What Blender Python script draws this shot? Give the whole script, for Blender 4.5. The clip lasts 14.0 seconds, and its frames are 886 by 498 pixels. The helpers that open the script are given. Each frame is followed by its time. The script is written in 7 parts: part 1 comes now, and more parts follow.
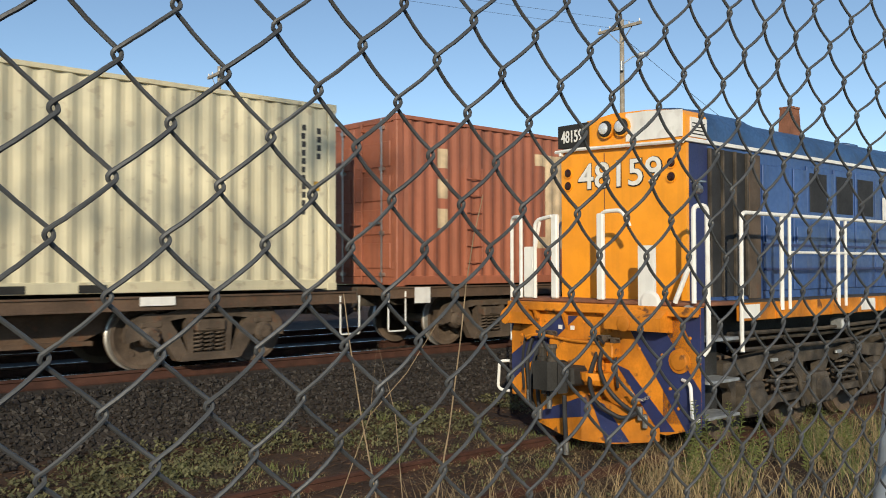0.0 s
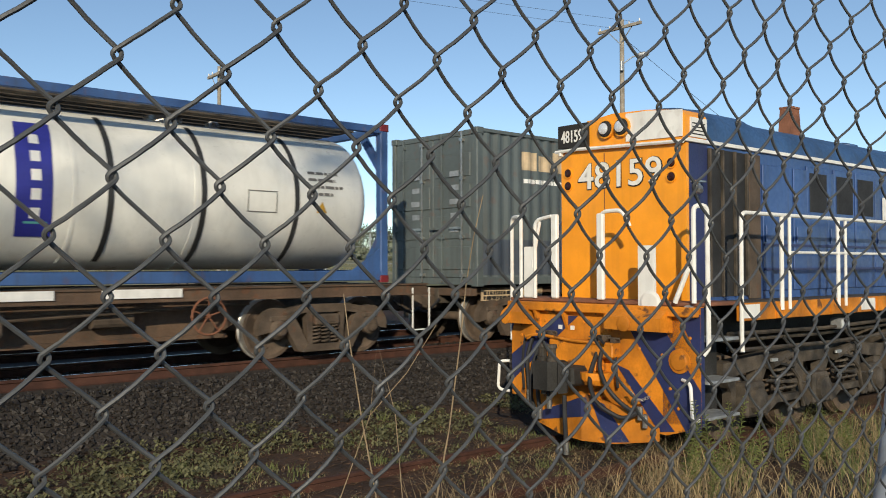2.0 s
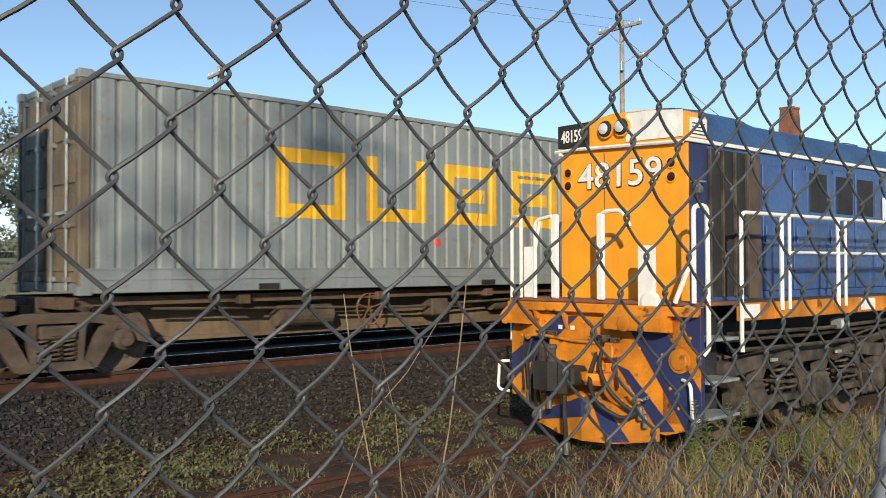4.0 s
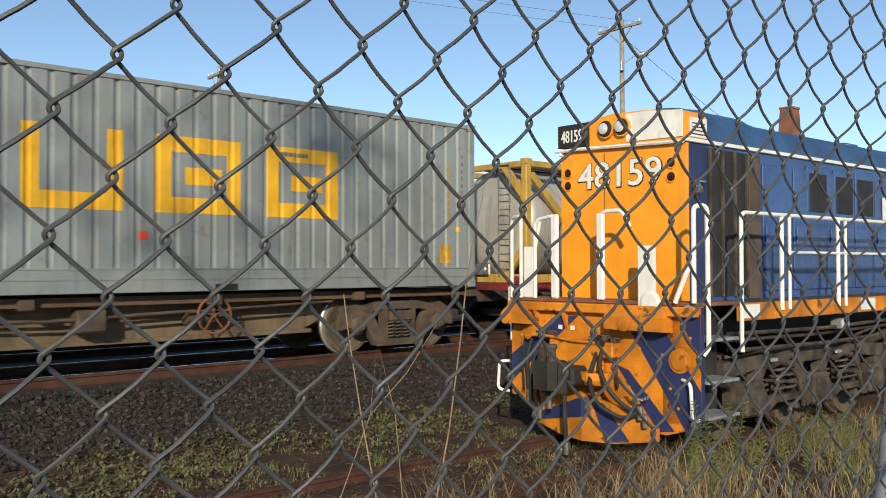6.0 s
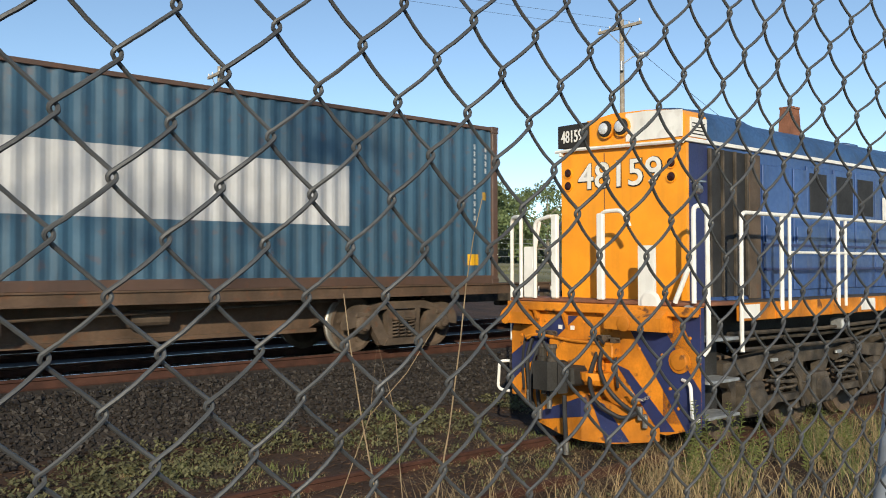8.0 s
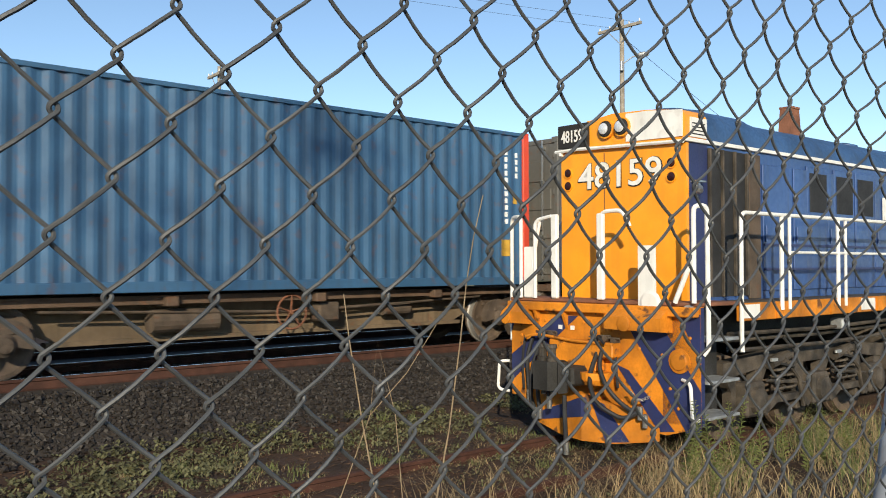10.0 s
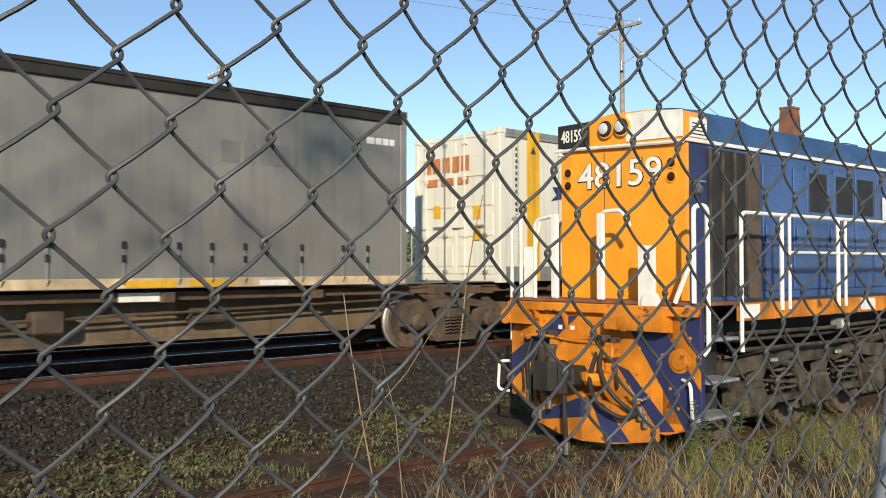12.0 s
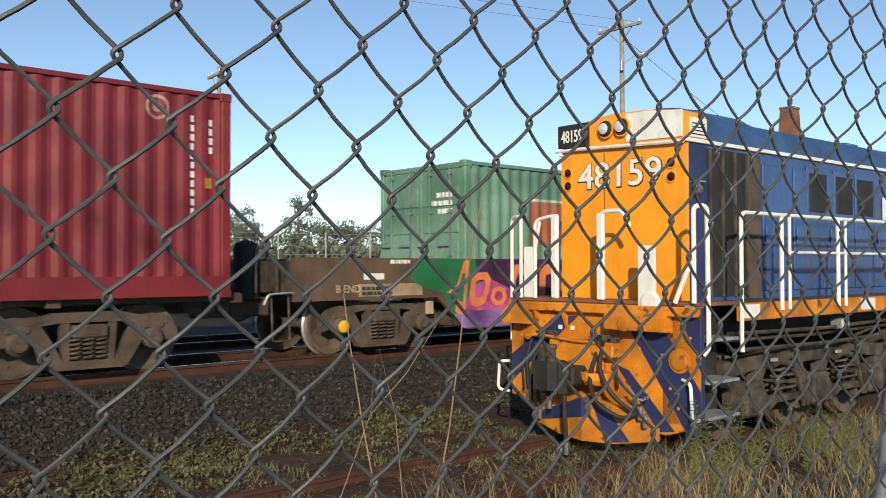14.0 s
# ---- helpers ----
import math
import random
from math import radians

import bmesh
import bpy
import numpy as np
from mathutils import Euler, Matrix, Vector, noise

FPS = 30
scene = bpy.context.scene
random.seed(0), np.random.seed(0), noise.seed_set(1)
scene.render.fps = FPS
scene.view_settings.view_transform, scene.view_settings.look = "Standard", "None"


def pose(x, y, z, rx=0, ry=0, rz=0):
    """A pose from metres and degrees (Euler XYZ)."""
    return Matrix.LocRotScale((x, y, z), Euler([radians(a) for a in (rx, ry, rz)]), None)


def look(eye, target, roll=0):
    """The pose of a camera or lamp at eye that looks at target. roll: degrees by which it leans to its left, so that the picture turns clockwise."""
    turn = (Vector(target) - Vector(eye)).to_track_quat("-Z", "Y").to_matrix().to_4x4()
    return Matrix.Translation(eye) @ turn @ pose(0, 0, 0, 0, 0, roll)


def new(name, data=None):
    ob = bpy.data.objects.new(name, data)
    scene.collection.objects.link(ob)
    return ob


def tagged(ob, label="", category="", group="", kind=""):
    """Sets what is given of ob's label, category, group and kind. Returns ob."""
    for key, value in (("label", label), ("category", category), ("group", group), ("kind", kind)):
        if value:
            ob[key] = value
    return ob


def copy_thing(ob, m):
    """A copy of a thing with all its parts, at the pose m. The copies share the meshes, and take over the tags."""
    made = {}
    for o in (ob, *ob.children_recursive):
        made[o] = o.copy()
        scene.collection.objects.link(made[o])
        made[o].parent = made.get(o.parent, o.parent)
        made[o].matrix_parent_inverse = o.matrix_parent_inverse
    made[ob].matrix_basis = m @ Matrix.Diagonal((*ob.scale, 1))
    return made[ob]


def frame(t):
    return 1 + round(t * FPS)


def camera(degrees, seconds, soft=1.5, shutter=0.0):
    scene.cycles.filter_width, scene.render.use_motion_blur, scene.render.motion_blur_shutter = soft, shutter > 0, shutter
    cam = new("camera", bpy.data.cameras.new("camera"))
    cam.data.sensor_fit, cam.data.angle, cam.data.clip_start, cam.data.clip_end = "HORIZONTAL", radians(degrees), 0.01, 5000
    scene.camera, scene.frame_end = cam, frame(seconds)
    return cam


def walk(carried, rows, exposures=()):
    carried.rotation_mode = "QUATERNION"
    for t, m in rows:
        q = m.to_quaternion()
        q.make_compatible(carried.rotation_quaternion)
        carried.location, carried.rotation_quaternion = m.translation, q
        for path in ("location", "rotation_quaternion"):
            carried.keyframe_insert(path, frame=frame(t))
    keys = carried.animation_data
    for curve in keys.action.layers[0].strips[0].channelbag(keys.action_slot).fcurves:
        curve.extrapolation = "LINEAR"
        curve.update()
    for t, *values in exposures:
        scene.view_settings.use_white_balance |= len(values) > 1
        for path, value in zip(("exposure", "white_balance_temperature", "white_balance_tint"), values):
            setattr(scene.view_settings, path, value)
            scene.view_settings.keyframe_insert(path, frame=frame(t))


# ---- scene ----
# camera on a tripod behind the mesh fence
cam = camera(53.0, 14.0, soft=1.0, shutter=0.06)
EYE = Vector((0.0, 0.0, 2.15))
AIM = (math.cos(radians(47.48)), math.sin(radians(47.48)), math.tan(radians(1.164)))
CAM_POSE = look(EYE, EYE + Vector(AIM), -0.146)
walk(cam, [(0.0, CAM_POSE), (14.0, CAM_POSE)], [(0.0, -0.05, 6750, 4), (1.0, 0.0, 6750, 4), (2.0, -0.08, 6750, 4), (2.5, 0.05, 6750, 4), (3.0, 0.2, 6750, 4), (5.5, 0.15, 6750, 4), (6.5, 0.06, 6750, 4), (7.5, -0.04, 6750, 4), (8.0, 0.15, 6750, 4), (10.5, 0.28, 6750, 4), (11.5, 0.28, 6750, 4), (12.5, 0.11, 6750, 4), (13.0, -0.02, 6750, 4), (13.5, 0.14, 6750, 4), (14.0, 0.1, 6750, 4)])

# ---- light: low morning sun behind the camera's left ----
SUN_AZ, SUN_EL = 224.0, 20.0  # degrees; azimuth from +x towards +y
world = bpy.data.worlds.new("sky")
scene.world = world
world.use_nodes = True
wn = world.node_tree.nodes
sky = wn.new("ShaderNodeTexSky")
sky.sky_type = "NISHITA"
sky.sun_disc = False
sky.sun_elevation = radians(SUN_EL)
sky.sun_rotation = radians(90 - SUN_AZ)
sky.air_density, sky.dust_density, sky.ozone_density = 0.82, 0.0, 1.4
sky.altitude = 1500
world.node_tree.links.new(sky.outputs[0], wn["Background"].inputs[0])
wn["Background"].inputs[1].default_value = 0.15
sun_data = bpy.data.lights.new("sun", "SUN")
sun_data.energy, sun_data.angle, sun_data.color = 4.4, radians(0.6), (1.0, 0.86, 0.68)
sun = new("sun", sun_data)
sd = Vector((math.cos(radians(SUN_AZ)) * math.cos(radians(SUN_EL)), math.sin(radians(SUN_AZ)) * math.cos(radians(SUN_EL)), math.sin(radians(SUN_EL))))
sun.matrix_world = look(sd * 60, (0, 0, 0))


# ---- mesh tools ----
def add(bm, verts, faces):
    vs = [bm.verts.new(v) for v in verts]
    for f in faces:
        try:
            bm.faces.new([vs[i] for i in f])
        except ValueError:
            pass
    return vs


def box(bm, x0, x1, y0, y1, z0, z1, c=0.0):
    """A box; c: chamfer of its twelve edges."""
    if c <= 0:
        v = [(x, y, z) for x in (x0, x1) for y in (y0, y1) for z in (z0, z1)]
        add(bm, v, [(0, 1, 3, 2), (4, 6, 7, 5), (0, 4, 5, 1), (2, 3, 7, 6), (0, 2, 6, 4), (1, 5, 7, 3)])
        return
    lo, hi = (x0, y0, z0), (x1, y1, z1)
    verts, idx = [], {}
    for sx in (0, 1):
        for sy in (0, 1):
            for sz in (0, 1):
                s = (sx, sy, sz)
                for ax in range(3):
                    p = [(hi[k] if s[k] else lo[k]) + (0 if k == ax else (-c if s[k] else c)) for k in range(3)]
                    idx[s, ax] = len(verts)
                    verts.append(p)
    faces = []
    for ax in range(3):
        a, b = (ax + 1) % 3, (ax + 2) % 3
        for s in (0, 1):
            q = []
            for i, j in ((0, 0), (1, 0), (1, 1), (0, 1)):
                k = [0, 0, 0]
                k[ax], k[a], k[b] = s, i, j
                q.append(idx[tuple(k), ax])
            faces.append(q if s else q[::-1])
        for i in (0, 1):
            for j in (0, 1):
                k0, k1 = [0, 0, 0], [0, 0, 0]
                k0[a] = k1[a] = i
                k0[b] = k1[b] = j
                k0[ax], k1[ax] = 0, 1
                k0, k1 = tuple(k0), tuple(k1)
                faces.append([idx[k0, a], idx[k1, a], idx[k1, b], idx[k0, b]])
    for s in [(i, j, k) for i in (0, 1) for j in (0, 1) for k in (0, 1)]:
        faces.append([idx[s, 0], idx[s, 1], idx[s, 2]])
    add(bm, verts, faces)


def frame_of(d):
    d = Vector(d).normalized()
    a = d.cross(Vector((0, 0, 1)))
    if a.length < 0.05:
        a = d.cross(Vector((0, 1, 0)))
    a.normalize()
    return a, d.cross(a).normalized()


def rod(bm, p0, p1, r0, r1=None, seg=10, caps=True):
    r1 = r0 if r1 is None else r1
    p0, p1 = Vector(p0), Vector(p1)
    a, b = frame_of(p1 - p0)
    v = []
    for p, r in ((p0, r0), (p1, r1)):
        for k in range(seg):
            w = 2 * math.pi * k / seg
            v.append(p + a * math.cos(w) * r + b * math.sin(w) * r)
    f = [(k, (k + 1) % seg, seg + (k + 1) % seg, seg + k) for k in range(seg)]
    if caps:
        f += [tuple(range(seg))[::-1], tuple(range(seg, 2 * seg))]
    add(bm, v, f)


def tube(bm, pts, r, seg=8, closed=False):
    pts = [Vector(p) for p in pts]
    n = len(pts)
    v = []
    prev = None
    for i, p in enumerate(pts):
        d = pts[(i + 1) % n] - pts[i - 1] if closed or 0 < i < n - 1 else (pts[1] - pts[0] if i == 0 else pts[-1] - pts[-2])
        d.normalize()
        if prev is None:
            a, b = frame_of(d)
        else:
            a = (prev - d * prev.dot(d)).normalized()
            b = d.cross(a)
        prev = a
        rr = r[i] if isinstance(r, (list, tuple)) else r
        for k in range(seg):
            w = 2 * math.pi * k / seg
            v.append(p + a * math.cos(w) * rr + b * math.sin(w) * rr)
    f = []
    for i in range(n if closed else n - 1):
        j = (i + 1) % n
        f += [(i * seg + k, i * seg + (k + 1) % seg, j * seg + (k + 1) % seg, j * seg + k) for k in range(seg)]
    if not closed:
        f += [tuple(range(seg))[::-1], tuple(range((n - 1) * seg, n * seg))]
    add(bm, v, f)


def bent(pts, r=0.08, n=4):
    """A polyline with its corners rounded to radius r."""
    pts = [Vector(p) for p in pts]
    out = [pts[0]]
    for a, b, c in zip(pts, pts[1:], pts[2:]):
        d0, d1 = (a - b), (c - b)
        k = min(r, d0.length * 0.45, d1.length * 0.45)
        s, e = b + d0.normalized() * k, b + d1.normalized() * k
        for i in range(n + 1):
            u = i / n
            out.append(s * (1 - u) ** 2 + b * 2 * u * (1 - u) + e * u * u)
    out.append(pts[-1])
    return out


def lathe(bm, prof, centre, axis, seg=24):
    """prof: (distance along axis, radius)."""
    c, ax = Vector(centre), Vector(axis).normalized()
    a, b = frame_of(ax)
    v = []
    for d, r in prof:
        for k in range(seg):
            w = 2 * math.pi * k / seg
            v.append(c + ax * d + a * math.cos(w) * max(r, 1e-4) + b * math.sin(w) * max(r, 1e-4))
    f = []
    for i in range(len(prof) - 1):
        f += [(i * seg + k, i * seg + (k + 1) % seg, (i + 1) * seg + (k + 1) % seg, (i + 1) * seg + k) for k in range(seg)]
    f += [tuple(range(seg))[::-1], tuple(range((len(prof) - 1) * seg, len(prof) * seg))]
    add(bm, v, f)


def prism(bm, poly, axis, d0, d1):
    """A polygon, given in the two other axes in order, drawn out along an axis (0, 1 or 2)."""
    n = len(poly)
    def at(u, w, d):
        q = [u, w]
        q.insert(axis, d)
        return q
    v = [at(u, w, d0) for u, w in poly] + [at(u, w, d1) for u, w in poly]
    add(bm, v, [tuple(range(n))[::-1], tuple(range(n, 2 * n))] + [(i, (i + 1) % n, n + (i + 1) % n, n + i) for i in range(n)])


def mesh_of(bm, name, material, smooth=False):
    me = bpy.data.meshes.new(name)
    bmesh.ops.recalc_face_normals(bm, faces=bm.faces[:]) if len(bm.faces) < 60000 else None
    bm.to_mesh(me)
    bm.free()
    me.materials.append(material)
    if smooth:
        me.polygons.foreach_set("use_smooth", [True] * len(me.polygons))
        me.set_sharp_from_angle(angle=radians(38))
    return me


def part(name, bm, material, parent, label="", smooth=False):
    ob = new(name, mesh_of(bm, name, material, smooth))
    ob.parent = parent
    if label:
        ob["label"] = label
    return ob


def share(name, me, parent, m=None):
    ob = new(name, me)
    ob.parent = parent
    if m is not None:
        ob.matrix_local = m
    return ob


def thing(name, m, label, category, group="", kind=""):
    ob = new(name)
    ob.empty_display_size = 0.2
    ob.matrix_world = m
    return tagged(ob, label, category, group, kind)


def lettering(words, size, bold=0.0, depth=0.004):
    cu = bpy.data.curves.new("letters", "FONT")
    cu.body, cu.size, cu.offset, cu.extrude = words, size, bold, depth
    cu.resolution_u = 3
    tmp = bpy.data.objects.new("letters", cu)
    scene.collection.objects.link(tmp)
    me = bpy.data.meshes.new_from_object(tmp.evaluated_get(bpy.context.evaluated_depsgraph_get()))
    bpy.data.objects.remove(tmp)
    return me


# ---- materials ----
def mat(name, col, rough=0.6, metal=0.0, var=0.2, scale=2.0, streak=0.0, rust=0.0, bump=0.0, bscale=40.0, grime=(0.05, 0.04, 0.03), rustcol=(0.16, 0.06, 0.025), hue=None, random_tone=0.0, coat=0.0, thin=0.0):
    m = bpy.data.materials.new(name)
    m.use_nodes = True
    nt = m.node_tree
    bsdf = nt.nodes["Principled BSDF"]
    bsdf.inputs["Roughness"].default_value = rough
    bsdf.inputs["Metallic"].default_value = metal
    bsdf.inputs["Coat Weight"].default_value = coat
    link = nt.links.new
    tc = nt.nodes.new("ShaderNodeTexCoord")

    def tex(sc, detail=4.0, stretch=None):
        n = nt.nodes.new("ShaderNodeTexNoise")
        n.inputs["Scale"].default_value = sc
        n.inputs["Detail"].default_value = detail
        if stretch:
            mp = nt.nodes.new("ShaderNodeMapping")
            mp.inputs["Scale"].default_value = stretch
            link(tc.outputs["Object"], mp.inputs[0])
            link(mp.outputs[0], n.inputs["Vector"])
        else:
            link(tc.outputs["Object"], n.inputs["Vector"])
        return n.outputs["Fac"]

    def ramp(sock, a, b, lo=0.0, hi=1.0):
        r = nt.nodes.new("ShaderNodeMapRange")
        r.inputs[1].default_value, r.inputs[2].default_value = a, b
        r.inputs[3].default_value, r.inputs[4].default_value = lo, hi
        link(sock, r.inputs[0])
        return r.outputs[0]

    def mix(fac, a, b, mode="MIX"):
        x = nt.nodes.new("ShaderNodeMix")
        x.data_type, x.blend_type = "RGBA", mode
        for sock, val in ((x.inputs[0], fac), (x.inputs[6], a), (x.inputs[7], b)):
            if isinstance(val, (int, float)):
                sock.default_value = val
            elif isinstance(val, tuple):
                sock.default_value = (*val, 1)
            else:
                link(val, sock)
        return x.outputs[2]

    dark = tuple(c * (1 - var) for c in col)
    light = tuple(min(1, c * (1 + var * 0.6)) for c in (hue or col))
    c = mix(ramp(tex(scale), 0.35, 0.65), dark, light)
    fine = tex(scale * 14, 6.0)
    c = mix(ramp(fine, 0.3, 0.7, 0.0, 0.35 * min(1, var * 2)), c, tuple(x * 0.6 for x in col))
    if random_tone:
        oi = nt.nodes.new("ShaderNodeNewGeometry")
        c = mix(ramp(oi.outputs["Random Per Island"], 0, 1, 0, random_tone), c, tuple(x * 0.35 for x in col))
    if streak:
        c = mix(ramp(tex(3.0, 5.0, (3.0, 3.0, 0.22)), 0.5, 0.72, 0.0, streak), c, grime)
    if rust:
        c = mix(ramp(tex(5.5, 9.0), 0.6, 0.66, 0.0, rust), c, rustcol)
    link(c, bsdf.inputs["Base Color"])
    link(ramp(fine, 0.3, 0.7, max(0.02, rough - 0.1), min(1, rough + 0.12)), bsdf.inputs["Roughness"])
    if bump:
        b = nt.nodes.new("ShaderNodeBump")
        b.inputs["Strength"].default_value = bump
        b.inputs["Distance"].default_value = 0.02
        link(tex(bscale, 6.0), b.inputs["Height"])
        link(b.outputs[0], bsdf.inputs["Normal"])
    if thin:
        tr = nt.nodes.new("ShaderNodeBsdfTranslucent")
        link(c, tr.inputs[0])
        ms = nt.nodes.new("ShaderNodeMixShader")
        ms.inputs[0].default_value = thin
        link(bsdf.outputs[0], ms.inputs[1])
        link(tr.outputs[0], ms.inputs[2])
        link(ms.outputs[0], nt.nodes["Material Output"].inputs[0])
    return m


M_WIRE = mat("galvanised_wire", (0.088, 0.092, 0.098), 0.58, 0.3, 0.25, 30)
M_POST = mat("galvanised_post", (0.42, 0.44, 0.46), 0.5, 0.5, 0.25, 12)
M_SOIL = mat("dark_soil", (0.034, 0.016, 0.0095), 0.95, 0, 0.5, 1.1, bump=0.9, bscale=22, hue=(0.056, 0.027, 0.014))
M_BANK = mat("ballast_fines", (0.032, 0.026, 0.022), 0.95, 0, 0.4, 5, bump=0.6, bscale=30)
M_STONE = mat("ballast_stone", (0.036, 0.028, 0.023), 0.62, 0, 0.4, 9, bump=0.4, bscale=60, random_tone=1.0)
M_RAIL = mat("rusty_rail", (0.078, 0.032, 0.021), 0.8, 0.2, 0.35, 5, bump=0.4, bscale=50)
M_SHINE = mat("polished_rail_head", (0.62, 0.62, 0.62), 0.22, 1.0, 0.1, 8)
M_SLEEPER = mat("weathered_sleeper", (0.13, 0.11, 0.09), 0.9, 0, 0.35, 6, bump=0.5)
M_ORANGE = mat("orange_paint", (0.90, 0.345, 0.022), 0.42, 0, 0.1, 2.2, streak=0.10, coat=0.2)
M_ORANGE_WORN = mat("worn_orange_paint", (0.66, 0.225, 0.014), 0.6, 0, 0.4, 2.2, streak=0.2, rust=0.85, bump=0.15, grime=(0.16, 0.07, 0.03), rustcol=(0.07, 0.035, 0.02))
M_NAVY = mat("navy_paint", (0.026, 0.036, 0.12), 0.45, 0, 0.2, 3, streak=0.2)
M_BLUE = mat("faded_blue_paint", (0.035, 0.085, 0.25), 0.4, 0, 0.25, 1.2, streak=0.3, coat=0.2)
M_ROOF = mat("dusty_blue_roof", (0.038, 0.095, 0.225), 0.5, 0, 0.3, 2, streak=0.25)
M_WHITE = mat("white_paint", (0.8, 0.79, 0.76), 0.45, 0, 0.08, 4, streak=0.12, rust=0.12)
M_BLACK = mat("sooty_black", (0.022, 0.021, 0.02), 0.75, 0, 0.4, 4, bump=0.2)
M_GREASE = mat("greasy_running_gear", (0.046, 0.039, 0.032), 0.75, 0.05, 0.45, 5, bump=0.3, hue=(0.085, 0.068, 0.052))
M_DUST = mat("dusty_cast_steel", (0.098, 0.072, 0.053), 0.85, 0.05, 0.4, 4, bump=0.3, rust=0.3)
M_WAGON = mat("brown_wagon_paint", (0.115, 0.072, 0.047), 0.8, 0, 0.35, 2, streak=0.4, rust=0.4)
M_TAN = mat("dusty_tan_wagon_paint", (0.16, 0.115, 0.072), 0.85, 0, 0.3, 1.2, streak=0.45, rust=0.3)
M_WAGON_RED = mat("red_wagon_paint", (0.23, 0.022, 0.03), 0.6, 0, 0.5, 1.2, streak=0.6)
M_STEEL = mat("bare_steel", (0.5, 0.49, 0.47), 0.35, 0.9, 0.2, 6)
M_RUST = mat("rust_brown", (0.22, 0.09, 0.05), 0.85, 0, 0.35, 4, bump=0.3)
M_GLASS = mat("dark_window_glass", (0.02, 0.022, 0.024), 0.12, 0, 0.2, 3)
M_GRILLE = mat("dark_grille", (0.03, 0.03, 0.032), 0.7, 0.2, 0.3, 6)
M_LEATHER = mat("rubber_hose", (0.02, 0.02, 0.022), 0.55, 0, 0.3, 8)
M_WOOD = mat("weathered_pole_wood", (0.34, 0.30, 0.25), 0.9, 0, 0.3, 3, streak=0.3, bump=0.4)
M_YELLOW = mat("yellow_paint", (0.78, 0.42, 0.02), 0.5, 0, 0.15, 2, streak=0.25)
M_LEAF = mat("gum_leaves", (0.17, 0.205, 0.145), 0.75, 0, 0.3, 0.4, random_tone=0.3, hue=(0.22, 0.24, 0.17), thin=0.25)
M_PINE = mat("dark_conifer", (0.17, 0.22, 0.155), 0.8, 0, 0.3, 0.5, random_tone=0.4, thin=0.1)
M_BUSH = mat("bright_foliage", (0.18, 0.235, 0.10), 0.7, 0, 0.3, 0.5, random_tone=0.35, thin=0.2)
M_BARK = mat("pale_bark", (0.32, 0.27, 0.22), 0.9, 0, 0.3, 2, bump=0.5)
M_PASTURE = mat("pasture_blades", (0.24, 0.24, 0.12), 0.8, 0, 0.3, 0.2, random_tone=0.4, thin=0.3)
M_LITTER = mat("brown_litter", (0.13, 0.072, 0.038), 0.9, 0, 0.4, 4, random_tone=0.85)
M_TALLWEED = mat("tall_weed_leaf", (0.24, 0.28, 0.09), 0.7, 0, 0.3, 3, random_tone=0.4, thin=0.4)
M_WEED = mat("yellow_green_weed", (0.21, 0.205, 0.10), 0.8, 0, 0.4, 3, random_tone=0.7, thin=0.2)
M_FIELD = mat("dry_pasture", (0.21, 0.21, 0.105), 0.95, 0, 0.35, 0.12, hue=(0.27, 0.24, 0.14), bump=0.6, bscale=9)
M_GRASS = mat("green_weed", (0.22, 0.26, 0.09), 0.75, 0, 0.35, 3, random_tone=0.5, thin=0.25)
M_STALK = mat("dead_stalk", (0.27, 0.20, 0.125), 0.85, 0, 0.35, 6)
M_STRAW = mat("dry_straw", (0.46, 0.34, 0.18), 0.8, 0, 0.3, 5, random_tone=0.5)
# ---- ground: one sheet to the horizon, the far side rising into pasture ----
PROFILE = [(-3000, 1.2), (-60, 1.0), (-4, 0.75), (2.0, 0.45), (4.2, 0.0), (9.0, -0.03), (10.4, 0.03), (11.0, 0.35), (19.0, 0.42), (21.0, 0.55), (32, 1.75), (45, 2.0), (80, 3.0), (140, 3.6), (3000, 3.6)]


def ground_z(x, y):
    for (y0, z0), (y1, z1) in zip(PROFILE, PROFILE[1:]):
        if y <= y1:
            z = z0 + (z1 - z0) * (y - y0) / (y1 - y0)
            break
    if -2 < y < 10.6:
        z += 0.05 * noise.noise(Vector((x * 0.5, y * 0.5, 0))) + 0.02 * noise.noise(Vector((x * 2.3, y * 2.3, 3)))
    elif y > 22:
        z += 0.15 * noise.noise(Vector((x * 0.06, y * 0.06, 0)))
    return z


def sheet(xs, ys):
    verts = [(x, y, ground_z(x, y)) for x in xs for y in ys]
    n = len(ys)
    faces = [(i * n + j, (i + 1) * n + j, (i + 1) * n + j + 1, i * n + j + 1) for i in range(len(xs) - 1) for j in range(n - 1)]
    return verts, faces


xs = [-3000, -800, -200, -60, -25, -12, -6] + [-3 + 0.22 * i for i in range(100)] + [20, 23, 27, 32, 40, 55, 80, 120, 200, 400, 1000, 3000]
ys = [-3000, -600, -120, -40, -10, -2, 0, 2] + [2.6 + 0.2 * i for i in range(42)] + [11.4, 13, 16, 19, 21, 24, 28, 32, 38, 45, 55, 66, 80, 100, 140, 300, 1000, 3000]
me = bpy.data.meshes.new("ground")
v, f = sheet(xs, ys)
me.from_pydata(v, [], f)
me.materials.append(M_SOIL)
me.materials.append(M_FIELD)
for p in me.polygons:
    p.material_index = 1 if p.center.y > 26 else 0
    p.use_smooth = True
tagged(new("ground", me), "dark damp soil with dry pasture beyond the line", "ground", kind="structure")

